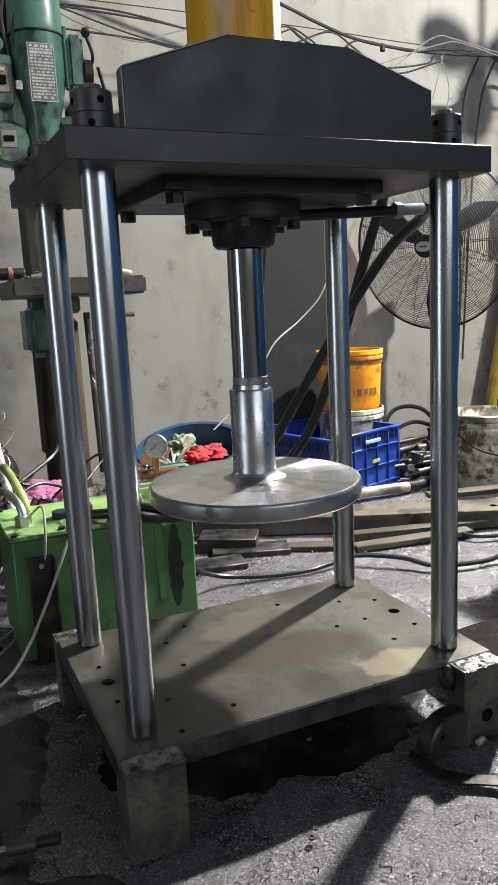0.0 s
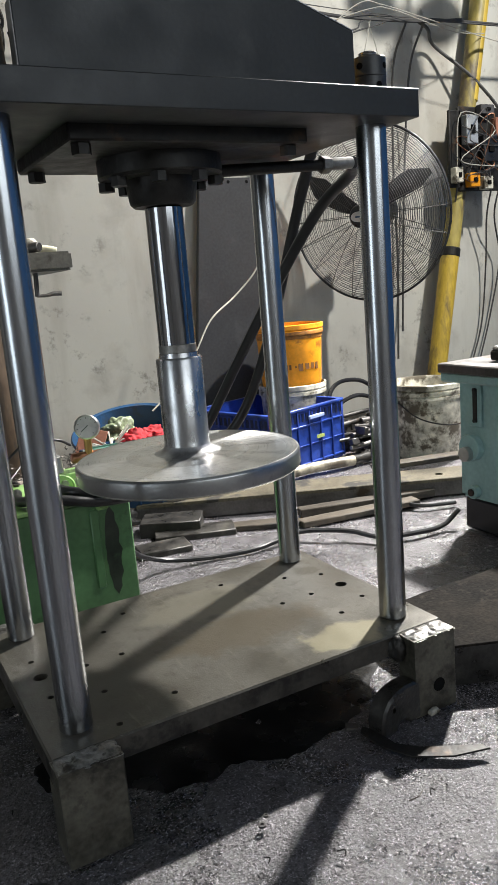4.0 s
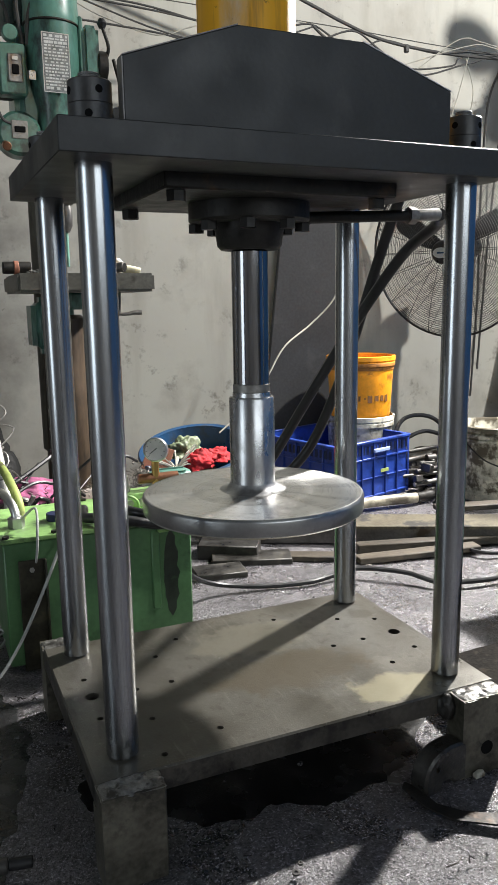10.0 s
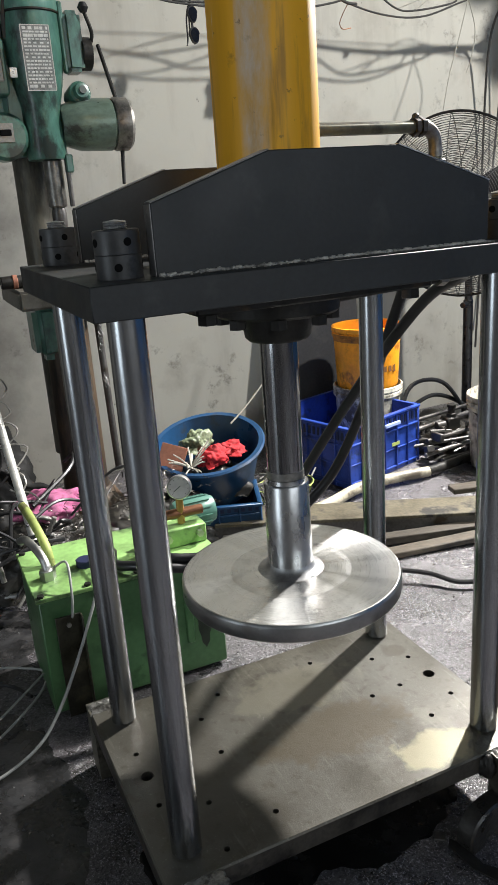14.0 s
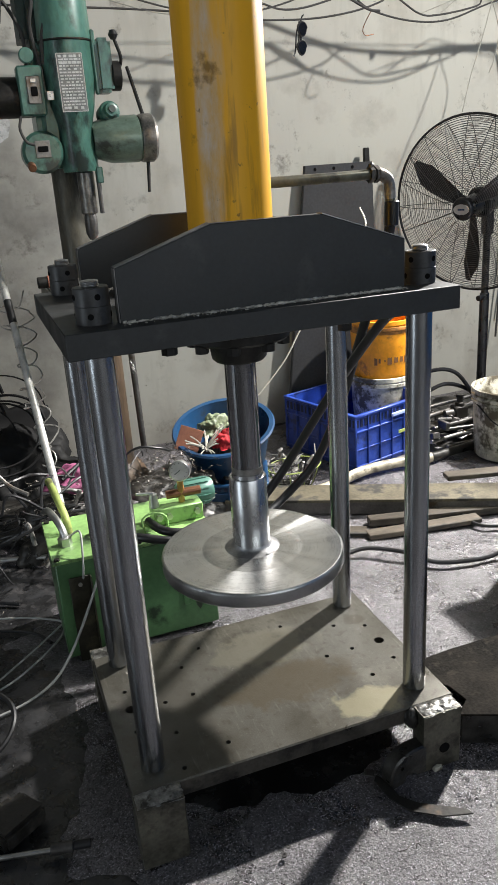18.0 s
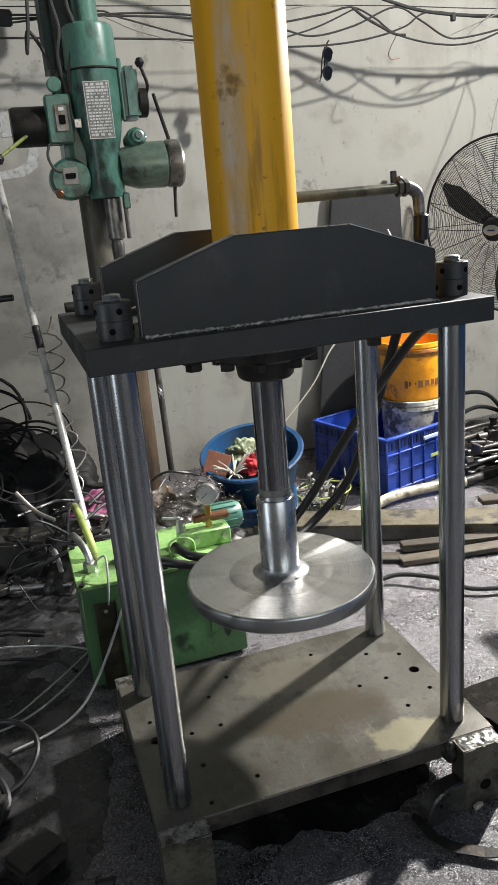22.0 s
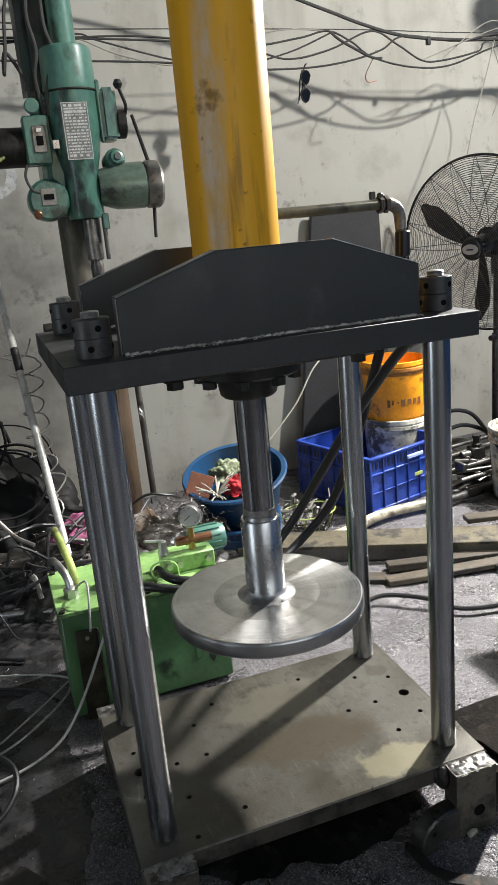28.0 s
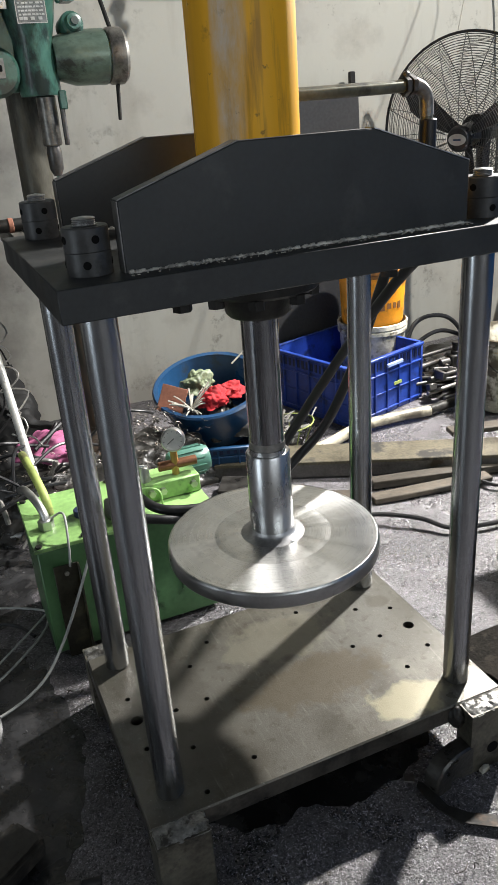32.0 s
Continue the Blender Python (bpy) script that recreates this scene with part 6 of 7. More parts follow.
# chalked strokes on the plaster
solo("black_stick", bm_rod((-1.0, 2.142, 0.935), (-0.43, 1.90, 0.965), 0.014, None, 12), M_RUBBER, "black stick poking out of the cable heap", "stick")
gf = thing("chalk_mark", "white chalk strokes on the plaster wall", "mark")
CH = Matrix.Translation((0, 2.1492, 0)) @ UPY
part("stroke", bm_prism([(-0.34, 1.635), (-0.29, 1.625), (-0.24, 1.585), (-0.218, 1.53), (-0.235, 1.475), (-0.29, 1.44), (-0.40, 1.432), (-0.415, 1.462), (-0.32, 1.475), (-0.275, 1.50), (-0.262, 1.54), (-0.285, 1.585), (-0.345, 1.61)], 0, 0.0008, 0, (), None, CH), M_CHALK, gf)
part("stroke", bm_prism([(-0.55, 1.645), (-0.36, 1.615), (-0.355, 1.64), (-0.55, 1.675)], 0, 0.0008, 0, (), None, CH), M_CHALK, gf)
part("stroke", bm_prism([(-0.475, 1.74), (-0.445, 1.745), (-0.452, 1.56), (-0.482, 1.55)], 0, 0.0008, 0, (), None, Matrix.Translation((0, -0.001, 0)) @ CH), M_CHALK, gf)
part("stroke", bm_prism([(-0.355, 1.70), (-0.325, 1.695), (-0.335, 1.60), (-0.36, 1.60)], 0, 0.0008, 0, (), None, Matrix.Translation((0, -0.001, 0)) @ CH), M_CHALK, gf)
# ---- conduit and heap on the floor behind the tank ----
cd = thing("leaning_tube", "thin white metal tube leaning on the wall", "tube")
part("tube", bm_rod((-0.315, 0.93, 0.02), (-0.412, 2.125, 1.50), 0.014, None, 18), M_WHITETUBE, cd)
part("tape", bm_rod((-0.3655, 1.554, 0.792), (-0.371, 1.62, 0.873), 0.0152, None, 18), M_RUBBER, cd, "black tape")
pts = []
for k in range(66):
    u = k / 65
    base = Vector((-0.333, 1.15, 0.30)).lerp(Vector((-0.372, 1.63, 0.885)), u)
    a = k * 0.88 + 2.6 * noise.noise(Vector((k * 0.4, 3, 0)))
    rr = 0.040 + 0.048 * noise.noise(Vector((k * 0.23, 0, 0))) + (0.026 if u > 0.80 else 0)
    pts.append(base + Vector((0.012 + rr * math.cos(a), 0.35 * rr * math.sin(a), 0.35 * rr * math.sin(a))))
solo("coiled_wire", bm_tube(pts, 0.0030, 6, 3), M_STEEL, "loose coil of steel wire round the leaning tube", "wire")
rng = random.Random(21)
g = bmesh.new()
for k in range(38):
    c = Vector((rng.uniform(-1.2, -0.45), rng.uniform(1.5, 1.95), rng.uniform(0.12, 0.75)))
    c.z = max(0.08, min(c.z, 0.62 - 0.7 * abs(c.x + 0.85)))
    r = rng.uniform(0.06, 0.24)
    ax = rng.uniform(-0.5, 0.5)
    loop = [(c.x + r * math.cos(a), c.y + 0.25 * r * math.sin(a + ax), max(0.015, c.z + 0.8 * r * math.sin(a))) for a in np.linspace(0, rng.uniform(4.5, 6.6), 12)]
    loop = [(x, min(y, 2.13), z) for x, y, z in loop]
    bm_tube(loop, rng.uniform(0.003, 0.008), 6, 3, g)
solo("cable_heap", g, M_COIL, "heap of black cable coils by the wall", "cables", None, "", "stuff")
rag("oily_mound", "dark oily mound of rags under the cables", "mound", pose(-0.82, 1.84, 0.0), (0.50, 0.18, 0.50), M_COIL, 7)
rag("oily_mound", "black oily mound of rags beside the drill base", "mound", pose(-0.42, 1.72, 0.0), (0.20, 0.20, 0.26), M_COIL, 17)
rag("oily_mound", "dark oily heap of swarf and rags behind the tank", "heap", pose(-0.24, 1.28, 0.0), (0.24, 0.20, 0.17), M_GRIME, 9)
rag("oily_mound", "dark oily heap of swarf before the drill base", "heap", pose(0.10, 1.30, 0.0), (0.22, 0.16, 0.15), M_GRIME, 12)
rag("oily_mound", "dark heap of small parts beside the bucket", "heap", pose(1.66, 1.62, 0.0), (0.24, 0.20, 0.10), M_GRIME, 14)
g = bmesh.new()
for k in range(560):
    if k < 300:
        c = Vector((rng.gauss(0.10, 0.10), rng.gauss(1.25, 0.09), rng.uniform(0.10, 0.27)))
    else:
        c = Vector((rng.gauss(-0.25, 0.13), rng.gauss(1.18, 0.1), rng.uniform(0.08, 0.24)))
    r, n = rng.uniform(0.002, 0.008), rng.randint(5, 10)
    d = Vector((rng.uniform(-1, 1), rng.uniform(-1, 1), rng.uniform(-0.5, 0.7))).normalized()
    line = [c + d * 0.005 * i + Vector((r * math.cos(i * 1.7), r * math.sin(i * 1.7), r * math.sin(i * 1.1))) for i in range(n)]
    bm_tube(line, rng.uniform(0.0007, 0.0013), 4, 2, g)
solo("metal_swarf", g, M_SWARF, "curly bright steel swarf on the heap", "swarf", None, "", "stuff")
g = bmesh.new()
for k in range(30):
    a = Vector((rng.uniform(-0.60, -0.12), rng.uniform(0.95, 1.35), rng.uniform(0.05, 0.30)))
    b = a + Vector((rng.uniform(-0.25, 0.25), rng.uniform(-0.1, 0.2), rng.uniform(-0.12, 0.12)))
    b.z = max(b.z, 0.02)
    m = (a + b) / 2 + Vector((rng.uniform(-0.06, 0.06), 0, rng.uniform(0, 0.08)))
    bm_tube([a, m, b, b + Vector((rng.uniform(-0.1, 0.1), 0.03, -0.03))], rng.uniform(0.0025, 0.007), 7, 6, g)
solo("loose_hoses", g, M_RUBBER, "tangle of thin black hoses behind the tank", "hoses", None, "", "stuff")
g = bmesh.new()
for k in range(6):
    a = Vector((rng.uniform(-0.50, -0.28), rng.uniform(0.98, 1.2), rng.uniform(0.10, 0.30)))
    b = a + Vector((rng.uniform(-0.14, 0.14), rng.uniform(-0.05, 0.1), rng.uniform(-0.1, 0.1)))
    bm_tube([a, (a + b) / 2 + Vector((0, 0, rng.uniform(-0.03, 0.04))), b], rng.uniform(0.005, 0.009), 8, 5, g)
solo("zinc_fittings", g, M_STEEL, "dull zinc pipe ends among the hoses", "fittings", None, "", "stuff")

# ---- left side floor ----
solo("steel_block", bm_box((0.30, 0.16, 0.13), (0, 0, 0.065), 0.012, None, None, 2), M_GRIME, "dark oily steel block on the floor", "block", pose(-0.545, 1.40, 0, 0, 0, -24))
solo("steel_block", bm_box((0.24, 0.13, 0.05), (0, 0, 0.025), 0.006), M_GRIME, "dark oily steel bar end on the floor", "block", pose(-0.80, 1.36, 0, 0, 0, 8))
rd = thing("spanner_bar", "long bright steel spanner bar on the floor", "bar")
part("shaft", bm_rod((-0.62, 1.195, 0.018), (-0.40, 1.125, 0.018), 0.011, None, 14), M_SILVER, rd)
part("ring_end", bm_rod((-0.65, 1.20, 0.004), (-0.65, 1.20, 0.03), 0.026, None, 22), M_STEEL_D, rd)
for k, (pts, r, mm) in enumerate([
        ([(-0.95, 0.75, 0.01), (-0.78, 0.82, 0.02), (-0.55, 0.74, 0.03), (-0.43, 0.665, 0.035), (-0.405, 0.63, 0.03), (-0.43, 0.57, 0.02), (-0.54, 0.46, 0.012), (-0.63, 0.405, 0.01), (-0.70, 0.39, 0.01)], 0.0032, M_GREYWIRE),
        ([(-0.41, 0.62, 0.04), (-0.46, 0.58, 0.03), (-0.56, 0.49, 0.02), (-0.64, 0.43, 0.015), (-0.75, 0.42, 0.01), (-0.95, 0.50, 0.01)], 0.0028, M_GREYWIRE),
        ([(-0.90, 0.28, 0.01), (-0.78, 0.37, 0.03), (-0.66, 0.375, 0.05), (-0.59, 0.31, 0.055), (-0.575, 0.235, 0.04), (-0.62, 0.17, 0.015), (-0.72, 0.12, 0.01)], 0.007, M_RUBBER),
        ([(-0.90, 0.12, 0.03), (-0.78, 0.22, 0.05), (-0.70, 0.21, 0.05), (-0.655, 0.14, 0.03), (-0.665, 0.08, 0.012), (-0.75, 0.02, 0.01)], 0.010, M_RUBBER),
        ([(-0.98, 0.92, 0.01), (-0.80, 0.78, 0.02), (-0.62, 0.72, 0.015), (-0.50, 0.66, 0.012), (-0.45, 0.58, 0.012)], 0.005, M_RUBBER),
        ([(-1.0, 1.05, 0.01), (-0.8, 0.93, 0.014), (-0.65, 0.92, 0.012), (-0.52, 0.85, 0.01)], 0.006, M_RUBBER)]):
    solo("floor_cable", bm_tube(pts, r, 8, 8), mm, "loose cable lying on the oily floor", "cable", None, "cables on the floor")
solo("steel_chunk", bm_box((0.11, 0.085, 0.045), (0, 0, 0.022), 0.008, None, None, 2), M_GRIME, "oily angular steel offcut on the floor", "offcut", pose(-0.60, -0.075, 0, 0, 0, 35))
solo("steel_chunk", bm_box((0.14, 0.05, 0.05), (0, 0, 0.025), 0.008), M_GRIME, "oily steel clamp piece on the floor", "offcut", pose(-0.70, 0.06, 0, 0, 0, 60))
solo("old_pipe", bm_rod((-0.86, -0.17, 0.022), (-0.60, -0.03, 0.022), 0.021, None, 20), M_GRIME, "dark oily pipe lying on the floor", "pipe")
wr2 = thing("grease_tool", "steel rod tool with a dark handle on the floor", "tool")
part("rod", bm_rod((-0.70, -0.135, 0.012), (-0.535, -0.172, 0.012), 0.006, None, 12), M_SILVER, wr2)
part("handle", bm_rod((-0.535, -0.172, 0.013), (-0.49, -0.181, 0.013), 0.012, None, 14), M_STEEL_D, wr2)
part("grip", bm_rod((-0.49, -0.181, 0.014), (-0.455, -0.188, 0.014), 0.009, None, 14), M_RUBBER, wr2)

# ---- floor behind and beside the press ----
fb = thing("channel_beam", "long steel channel beam lying on the floor, dusty brown on top", "beam", pose(0.80, 0.935, 0, 0, 0, -26.5))
part("web", bm_prism([(-0.56, 0.0), (0.95, 0.0), (0.95, 0.15), (-0.56, 0.15)], 0.052, 0.064, 0.002, [(0.52, 0.06, 0.014), (0.80, 0.06, 0.014)]), M_BEAM, fb, "dusty brown upper face with holes")
part("front_flange", bm_box((1.51, 0.009, 0.056), (0.195, 0.006, 0.028), 0.002), M_STEEL_D, fb)
part("rear_flange", bm_box((1.51, 0.009, 0.056), (0.195, 0.144, 0.028), 0.002), M_STEEL_D, fb)
for k, (x, y, l, w, h, a, mm) in enumerate(((0.40, 0.93, 0.26, 0.10, 0.022, -20, M_GRIME), (0.36, 1.02, 0.20, 0.12, 0.05, -30, M_GRIME), (0.92, 0.735, 0.44, 0.055, 0.02, -8, M_WOOD), (1.0, 0.80, 0.5, 0.05, 0.028, -14, M_WOOD), (0.62, 0.845, 0.22, 0.06, 0.018, -27, M_WOOD), (0.26, 0.86, 0.16, 0.10, 0.02, -8, M_GRIME), (1.36, 0.92, 0.40, 0.06, 0.02, -14, M_WOOD))):
    z = 0.064 if k == 6 else 0
    solo("floor_strip", bm_box((l, w, h), (0, 0, h / 2), 0.003), mm, "flat dirty steel or wood strip on the floor", "strip", pose(x, y, z, 0, 0, a), "strips on the floor")
solo("pale_pipe", bm_tube([(0.60, 1.20, 0.022), (0.75, 1.20, 0.023), (0.95, 1.27, 0.03), (1.12, 1.285, 0.03), (1.30, 1.275, 0.026)], 0.022, 14, 6), M_PALEPIPE, "pale bent plastic pipe on the floor", "pipe")
solo("pipe_end", bm_rod((1.30, 1.275, 0.026), (1.62, 1.33, 0.026), 0.02, None, 16), M_GRIME, "dark oily pipe lying on the floor", "pipe")
for pts, r in (([(0.06, 0.60, 0.16), (0.10, 0.66, 0.09), (0.20, 0.71, 0.03), (0.34, 0.68, 0.012), (0.465, 0.655, 0.012), (0.535, 0.658, 0.016), (0.635, 0.648, 0.030), (0.745, 0.562, 0.028), (0.807, 0.486, 0.014), (0.925, 0.45, 0.010), (1.02, 0.446, 0.012), (1.08, 0.44, 0.05)], 0.0075),
               ([(1.00, 0.90, 0.008), (1.105, 0.736, 0.010), (1.095, 0.681, 0.010), (1.124, 0.635, 0.010), (1.22, 0.60, 0.008)], 0.007)):
    solo("floor_cable", bm_tube(pts, r, 8, 8), M_RUBBER, "black cable lying on the wet floor", "cable", None, "cables on the floor")
for k, (top, reach) in enumerate(((0.30, 0.0), (0.22, 0.05))):
    solo("hose_loop", bm_tube([(1.40 + 0.03 * k, 1.60, 0.03), (1.41 + 0.03 * k, 1.62, 0.14), (1.47 + 0.03 * k, 1.65, top - 0.03), (1.58 + reach, 1.67, top), (1.70 + reach, 1.66, top - 0.04), (1.80 + reach, 1.62, 0.10), (1.86 + reach, 1.60, 0.02)], 0.010, 8, 6), M_RUBBER, "black hose arching over the small parts", "hose", None, "hoses beside the bucket")
for x0, y0, x1, y1, z, r, mm in ((1.40, 1.50, 1.78, 1.56, 0.13, 0.012, M_STEEL_D), (1.42, 1.44, 1.80, 1.47, 0.09, 0.011, M_STEEL_D), (1.38, 1.40, 1.72, 1.43, 0.045, 0.010, M_STEEL), (1.46, 1.56, 1.84, 1.60, 0.155, 0.009, M_STEEL_D), (1.44, 1.36, 1.74, 1.35, 0.02, 0.012, M_STEEL_D), (1.36, 1.47, 1.66, 1.40, 0.07, 0.008, M_STEEL_D)):
    solo("steel_bar", bm_rod((x0, y0, z), (x1, y1, z + 0.012), r, None, 14), mm, "oily round steel bar on the parts heap", "bar", None, "bars on the parts heap")
sp = thing("threaded_valve", "black oily threaded valve body on the parts heap", "valve", pose(1.60, 1.50, 0.10))
part("valve_body", bm_box((0.07, 0.05, 0.06), (0, 0, 0.03), 0.006), M_IRON, sp)
part("valve_neck", bm_lathe([(0, 0.058), (0.022, 0.058), (0.022, 0.075), (0.016, 0.078), (0.016, 0.100), (0.020, 0.104), (0.020, 0.116), (0, 0.118)], 24), M_IRON, sp)
part("valve_branch", bm_rod((-0.03, 0, 0.03), (-0.085, 0, 0.03), 0.018, None, 20), M_STEEL_D, sp)
g = bmesh.new()
for k in range(40):
    p = Vector((rng.uniform(1.40, 1.80), rng.uniform(1.40, 1.62), rng.uniform(0.02, 0.12)))
    if k % 3:
        bm_rod(p, p + Vector((rng.uniform(-0.08, 0.08), rng.uniform(-0.04, 0.04), rng.uniform(-0.02, 0.03))), rng.uniform(0.006, 0.014), None, 8, g)
    else:
        bm_box((rng.uniform(0.03, 0.07), rng.uniform(0.02, 0.05), rng.uniform(0.015, 0.04)), p, 0.003, g, (rng.uniform(0, 30), 0, rng.uniform(0, 180)))
solo("machine_parts", g, M_STEEL_D, "heap of small oily machine parts", "parts", None, "", "stuff")
bk = thing("wire_basket", "shallow yellow mesh basket with metal scraps", "basket", pose(0.66, 1.33, 0.0, 0, 0, 10))
for k, z in enumerate((0.01, 0.04, 0.07, 0.095)):
    r = 0.085 + 0.012 * k
    part("hoop", bm_tube([(r * math.cos(a), 0.75 * r * math.sin(a), z) for a in np.linspace(0, 2 * math.pi, 25)], 0.003, 6, 1), M_LIME if k == 3 else M_IRON, bk)
for k in range(20):
    a = 2 * math.pi * k / 20
    part("stake", bm_rod((0.085 * math.cos(a), 0.064 * math.sin(a), 0.008), (0.122 * math.cos(a), 0.092 * math.sin(a), 0.096), 0.0022, None, 6), M_LIME if k % 2 else M_IRON, bk)
part("basket_floor", bm_lathe([(0, 0.006), (0.064, 0.006), (0.064, 0.012), (0, 0.012)], 24), M_IRON, bk)
g = bmesh.new()
for k in range(40):
    p = Vector((rng.gauss(0.66, 0.06), rng.gauss(1.36, 0.06), rng.uniform(0.04, 0.13)))
    bm_rod(p, p + Vector((rng.uniform(-0.05, 0.05), rng.uniform(-0.05, 0.05), rng.uniform(-0.02, 0.05))), rng.uniform(0.002, 0.008), None, 6, g)
solo("metal_scraps", g, M_STEEL, "metal scraps piled in and round the basket", "scraps", None, "", "stuff")
# ---- floor in front of the press ----
hook = [(-0.050, 0.0), (-0.053, 0.030), (-0.047, 0.050), (-0.033, 0.066), (-0.012, 0.075), (0.012, 0.077), (0.040, 0.074), (0.058, 0.068), (0.058, 0.0), (0.026, 0.0), (0.012, 0.014), (-0.006, 0.014), (-0.014, 0.0)]
solo("steel_hook", bm_prism(hook, 0, 0.034, 0.004, [(-0.022, 0.046, 0.005)], None, UPY), M_GRIME, "rounded dark oily cast hook against the press foot", "steel hook", pose(0.222, -0.262, 0.0, 0, 0, 12))
solo("bent_sheet", bm_prism([(-0.072, 0.055), (-0.062, 0.068), (-0.048, 0.05), (-0.035, 0.0), (-0.005, -0.028), (0.085, -0.075), (0.090, -0.088), (0.030, -0.075), (-0.03, -0.042), (-0.058, 0.0)], 0.006, 0.009, 0.0005), M_IRON, "thin curled dark steel scrap on the floor", "scrap", pose(0.218, -0.335, 0.004, 3, -4, -8))
solo("bright_chip", bm_prism([(-0.014, -0.004), (0.008, -0.008), (0.015, 0.0), (0.006, 0.007), (-0.01, 0.006)], 0, 0.008, 0.003), M_WHITEP, "small pale chip on the floor", "chip", pose(0.302, -0.292, 0.004, 0, 4, 20), "chips on the floor")
solo("bright_chip", bm_prism([(-0.017, -0.005), (0.002, -0.014), (0.014, 0.003), (-0.006, 0.014)], 0, 0.003, 0.001), M_STEEL_D, "small dull steel chip on the floor", "chip", pose(0.158, -0.242, 0.004, 0, 8, 0), "chips on the floor")
for x, y, r in ((-0.206, -0.259, 0.005), (-0.10, -0.365, 0.006), (-0.085, -0.35, 0.004)):
    solo("washer", bm_lathe([(r * 0.5, 0.003), (r, 0.003), (r, 0.006), (r * 0.5, 0.006), (r * 0.5, 0.003)], 20), M_STEEL_D, "small steel washer on the floor", "washer", pose(x, y, 0.0), "washers")
rng = random.Random(77)
g = bmesh.new()
for k in range(2600):
    x, y = rng.uniform(-1.1, 1.5), rng.uniform(-1.0, 1.1)
    if abs(x) < 0.36 and abs(y) < 0.24:
        continue
    s = abs(rng.gauss(0, 0.0018)) + 0.0007
    z = 0.010 * noise.noise(Vector((x * 1.3, y * 1.3, 0))) - 0.003
    bm_chip = [g.verts.new((x + s * rng.uniform(0.5, 1.3) * math.cos(a), y + s * rng.uniform(0.5, 1.3) * math.sin(a), z)) for a in (0, 1.57, 3.14, 4.71)]
    tip = g.verts.new((x + rng.uniform(-s, s) * 0.4, y + rng.uniform(-s, s) * 0.4, z + s * rng.uniform(0.5, 1.1)))
    for i in range(4):
        g.faces.new((bm_chip[i], bm_chip[(i + 1) % 4], tip))
solo("floor_grit", g, M_GRIT, "loose grit and chips on the floor", "grit", None, "", "stuff")
g = bmesh.new()
for k in range(170):
    x, y = rng.uniform(-0.95, 1.1), rng.uniform(-0.6, 1.0)
    if abs(x) < 0.40 and abs(y) < 0.27:
        continue
    a, l = rng.uniform(0, 6.28), rng.uniform(0.008, 0.035)
    bm_tube([(x, y, 0.005), (x + l * 0.5 * math.cos(a), y + l * 0.5 * math.sin(a), 0.009), (x + l * math.cos(a + 0.5), y + l * math.sin(a + 0.5), 0.006)], rng.uniform(0.0005, 0.0011), 4, 2, g)
solo("floor_swarf", g, M_SWARF, "scattered bright steel swarf on the floor", "swarf", None, "", "stuff")


def oil_shade_sheet(cx, cy, rx, ry, seed, label, material=None):
    """A thin sheet of oil, or of painted shade, that follows the floor, with a ragged edge."""
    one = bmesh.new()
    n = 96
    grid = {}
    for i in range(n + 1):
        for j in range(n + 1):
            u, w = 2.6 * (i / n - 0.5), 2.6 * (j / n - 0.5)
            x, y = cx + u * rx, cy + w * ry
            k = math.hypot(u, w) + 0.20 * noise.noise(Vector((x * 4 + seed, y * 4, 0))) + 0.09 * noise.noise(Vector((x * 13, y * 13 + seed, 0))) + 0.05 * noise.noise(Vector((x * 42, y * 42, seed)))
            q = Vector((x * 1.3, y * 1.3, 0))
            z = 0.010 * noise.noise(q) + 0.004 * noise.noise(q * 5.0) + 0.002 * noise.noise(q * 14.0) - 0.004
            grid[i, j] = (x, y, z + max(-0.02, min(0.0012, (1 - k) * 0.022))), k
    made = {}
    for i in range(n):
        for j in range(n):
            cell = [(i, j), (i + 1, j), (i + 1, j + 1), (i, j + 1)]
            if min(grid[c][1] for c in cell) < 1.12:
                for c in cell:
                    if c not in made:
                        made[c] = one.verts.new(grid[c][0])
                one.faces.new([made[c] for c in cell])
    return solo("oil_shade_sheet", one, material or M_OIL_SHADE, label, "oil", None, "", "stuff")


# black sheet laid under the base to stand in for its shade
oil_shade_sheet(0.03, 0.0, 0.34, 0.22, 1.0, "black oily sheet under the press base, standing in for its shade")
oil_shade_sheet(-0.78, 0.16, 0.36, 0.62, 5.0, "dark oily film over the floor by the cables", M_OILFILM)
oil_shade_sheet(-0.80, 0.92, 0.40, 0.34, 3.0, "black oily film over the floor by the cable heap", M_OILFILM)
oil_shade_sheet(-0.52, -0.36, 0.14, 0.12, 9.0, "dark oily film on the floor before the press foot", M_OILFILM)
rng = random.Random(91)
g = bmesh.new()
for k in range(150):
    x, y = (rng.uniform(-0.85, 0.0), rng.uniform(-0.55, 0.35)) if k % 3 else (rng.uniform(0.0, 0.9), rng.uniform(-0.6, 0.9))
    if abs(x) < 0.40 and abs(y) < 0.29:
        continue
    a, l = rng.uniform(0, 6.28), rng.uniform(0.004, 0.015)
    bm_tube([(x, y, 0.004), (x + l * 0.5 * math.cos(a), y + l * 0.5 * math.sin(a), 0.008), (x + l * math.cos(a + 0.9), y + l * math.sin(a + 0.9), 0.005)], rng.uniform(0.0006, 0.0016), 5, 3, g)
solo("floor_scraps", g, M_GRIME, "small dark oily metal curls on the floor", "scraps", None, "", "stuff")
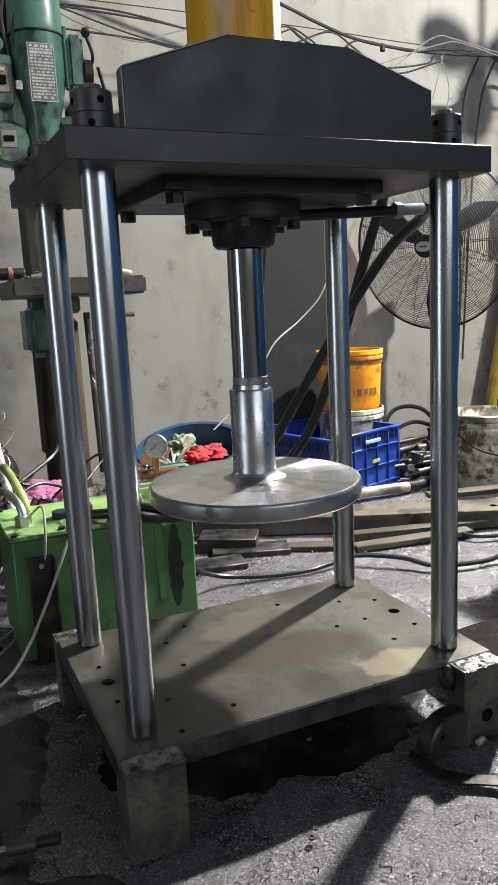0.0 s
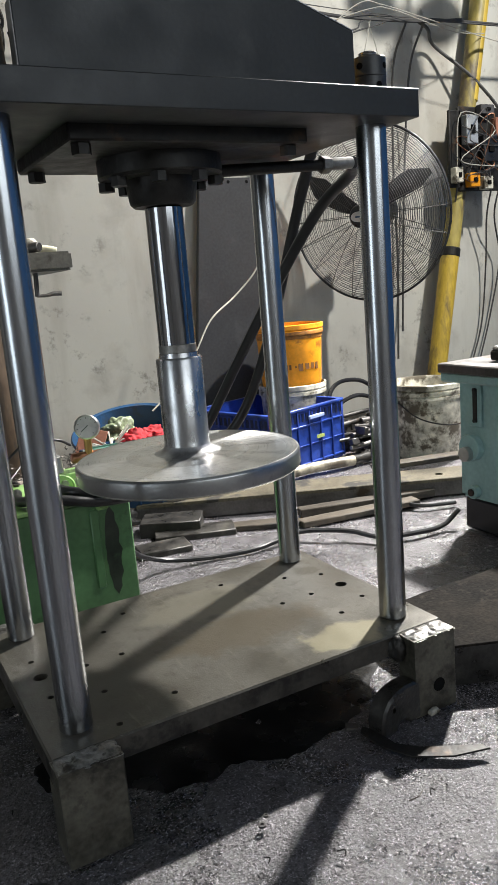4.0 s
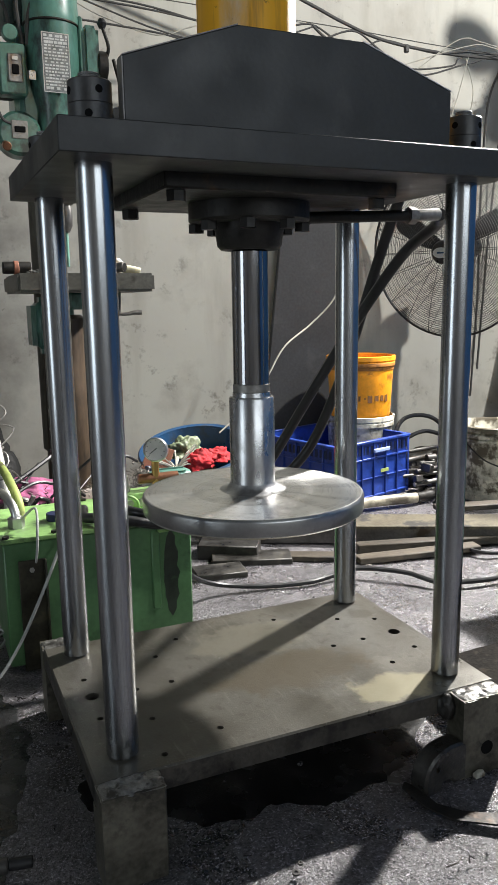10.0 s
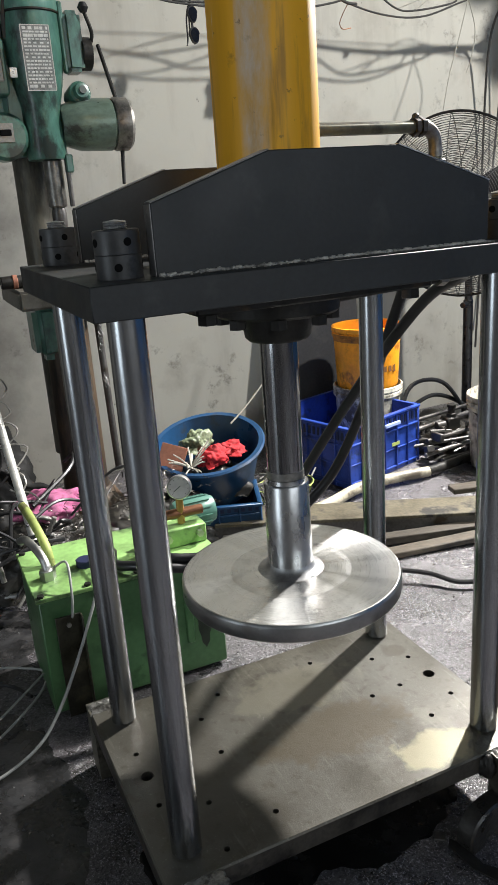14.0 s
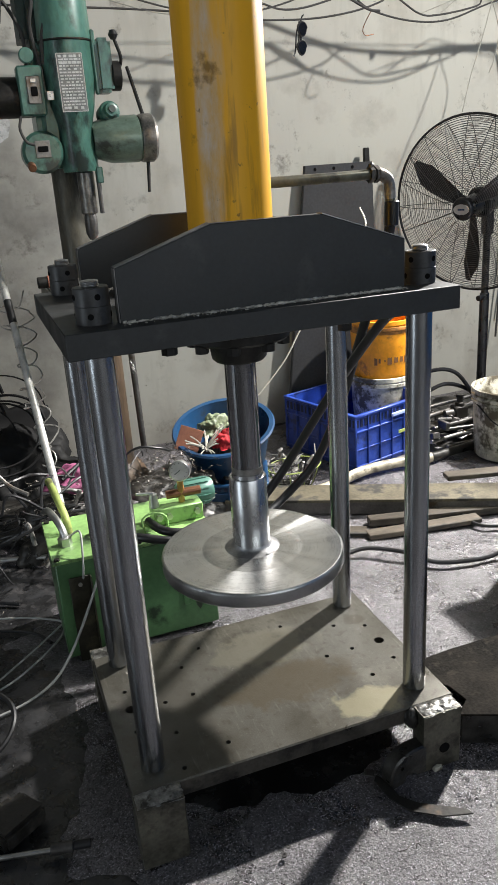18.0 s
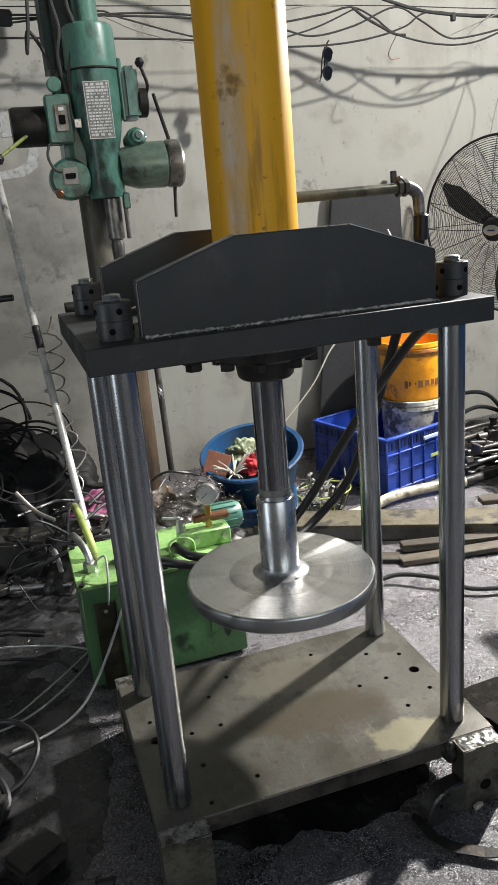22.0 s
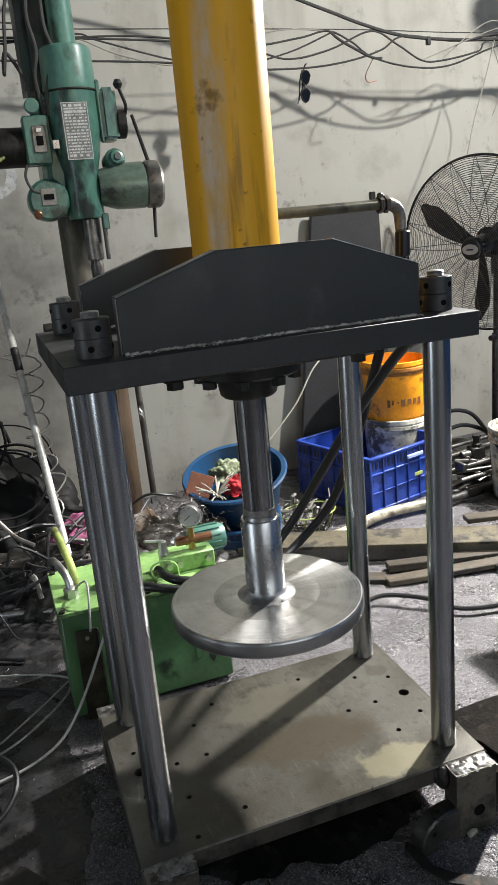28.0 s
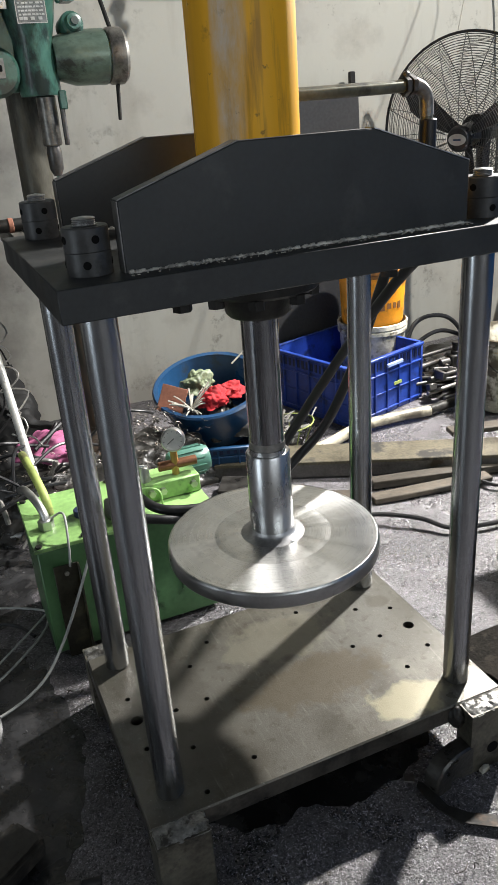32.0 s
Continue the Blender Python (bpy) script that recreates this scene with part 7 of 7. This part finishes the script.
# ---- odds and ends ----
crate("purple_crate", 0.30, 0.34, 0.22, M_PURPLE, "purple-blue plastic crate with rods behind the white bucket", pose(2.36, 1.60, 0.0, 0, 0, 14))
for k in range(5):
    a = rng.uniform(-0.10, 0.10)
    solo("steel_rod", bm_rod((2.30 + 0.03 * k, 1.58 + a, 0.02), (2.24 + 0.05 * k, 1.56 + a, 0.25 + 0.01 * k), 0.008, None, 10), M_STEEL_D, "dark rod standing in the purple crate", "rod", None, "rods in the crate")
rng = random.Random(54)
g = bmesh.new()
for k in range(46):
    c = Vector((rng.gauss(-0.150, 0.022), rng.gauss(1.30, 0.022), 0.9375 + abs(rng.gauss(0, 0.007))))
    r, d = rng.uniform(0.002, 0.005), Vector((rng.uniform(-1, 1), rng.uniform(-1, 1), 0.2))
    bm_tube([c + d * 0.003 * i + Vector((r * math.cos(i * 1.4), r * math.sin(i * 1.4), r * (1 + math.sin(i * 1.1)) / 2)) for i in range(6)], 0.0009, 4, 2, g)
solo("table_swarf", g, M_EDGE, "bright steel swarf curls on the drill table", "swarf", None, "", "stuff")
hose("thin_wire", [(0.098, 1.575, 0.90), (0.094, 1.572, 0.85), (0.102, 1.570, 0.80), (0.108, 1.572, 0.775)], 0.0016, M_SILVER, "bright swarf strand hanging beside the lifting screw", "wire")
rng = random.Random(55)
g = bmesh.new()
for k in range(22):
    z = rng.choice((0.79, 0.74, 0.70, 0.56, 0.52)) + rng.gauss(0, 0.014)
    c = Vector((0.078 + 0.012 * (0.82 - z) + rng.uniform(-0.014, 0.020), 1.585, z))
    r = rng.uniform(0.002, 0.005)
    bm_tube([c + Vector((r * math.cos(i * 1.3), 0.004 * math.sin(i), r * math.sin(i * (0.7 + 0.05 * k)) - 0.003 * i)) for i in range(7)], 0.0009, 4, 2, g)
solo("screw_swarf", g, M_EDGE, "bright swarf curls caught on the lifting screw", "swarf", None, "", "stuff")
cf = thing("hanging_fan", "grey three-bladed fan hung from the ceiling", "fan", pose(2.65, 1.29, 2.66))
part("hub", bm_rod((0, -0.04, 0), (0, 0.05, 0), 0.05, None, 28), M_NUT, cf)
part("stem", bm_rod((0, 0.05, 0.0), (0, 0.05, 2.55), 0.016, None, 16), M_NUT, cf)
for a in (-97, 15, 160):
    petal = [(0.03 + 0.265 * (1 - math.cos(k * math.pi / 10)) / 2, 0.095 * math.sin(k * math.pi / 10)) for k in range(11)]
    petal += [(x, -y) for x, y in petal[-2:0:-1]]
    part("blade", bm_prism(petal, -0.004, 0.004, 0.001, (), None, Matrix.Rotation(radians(-a), 4, "Y") @ UPY), M_GREYB, cf, "broad grey fan blade")
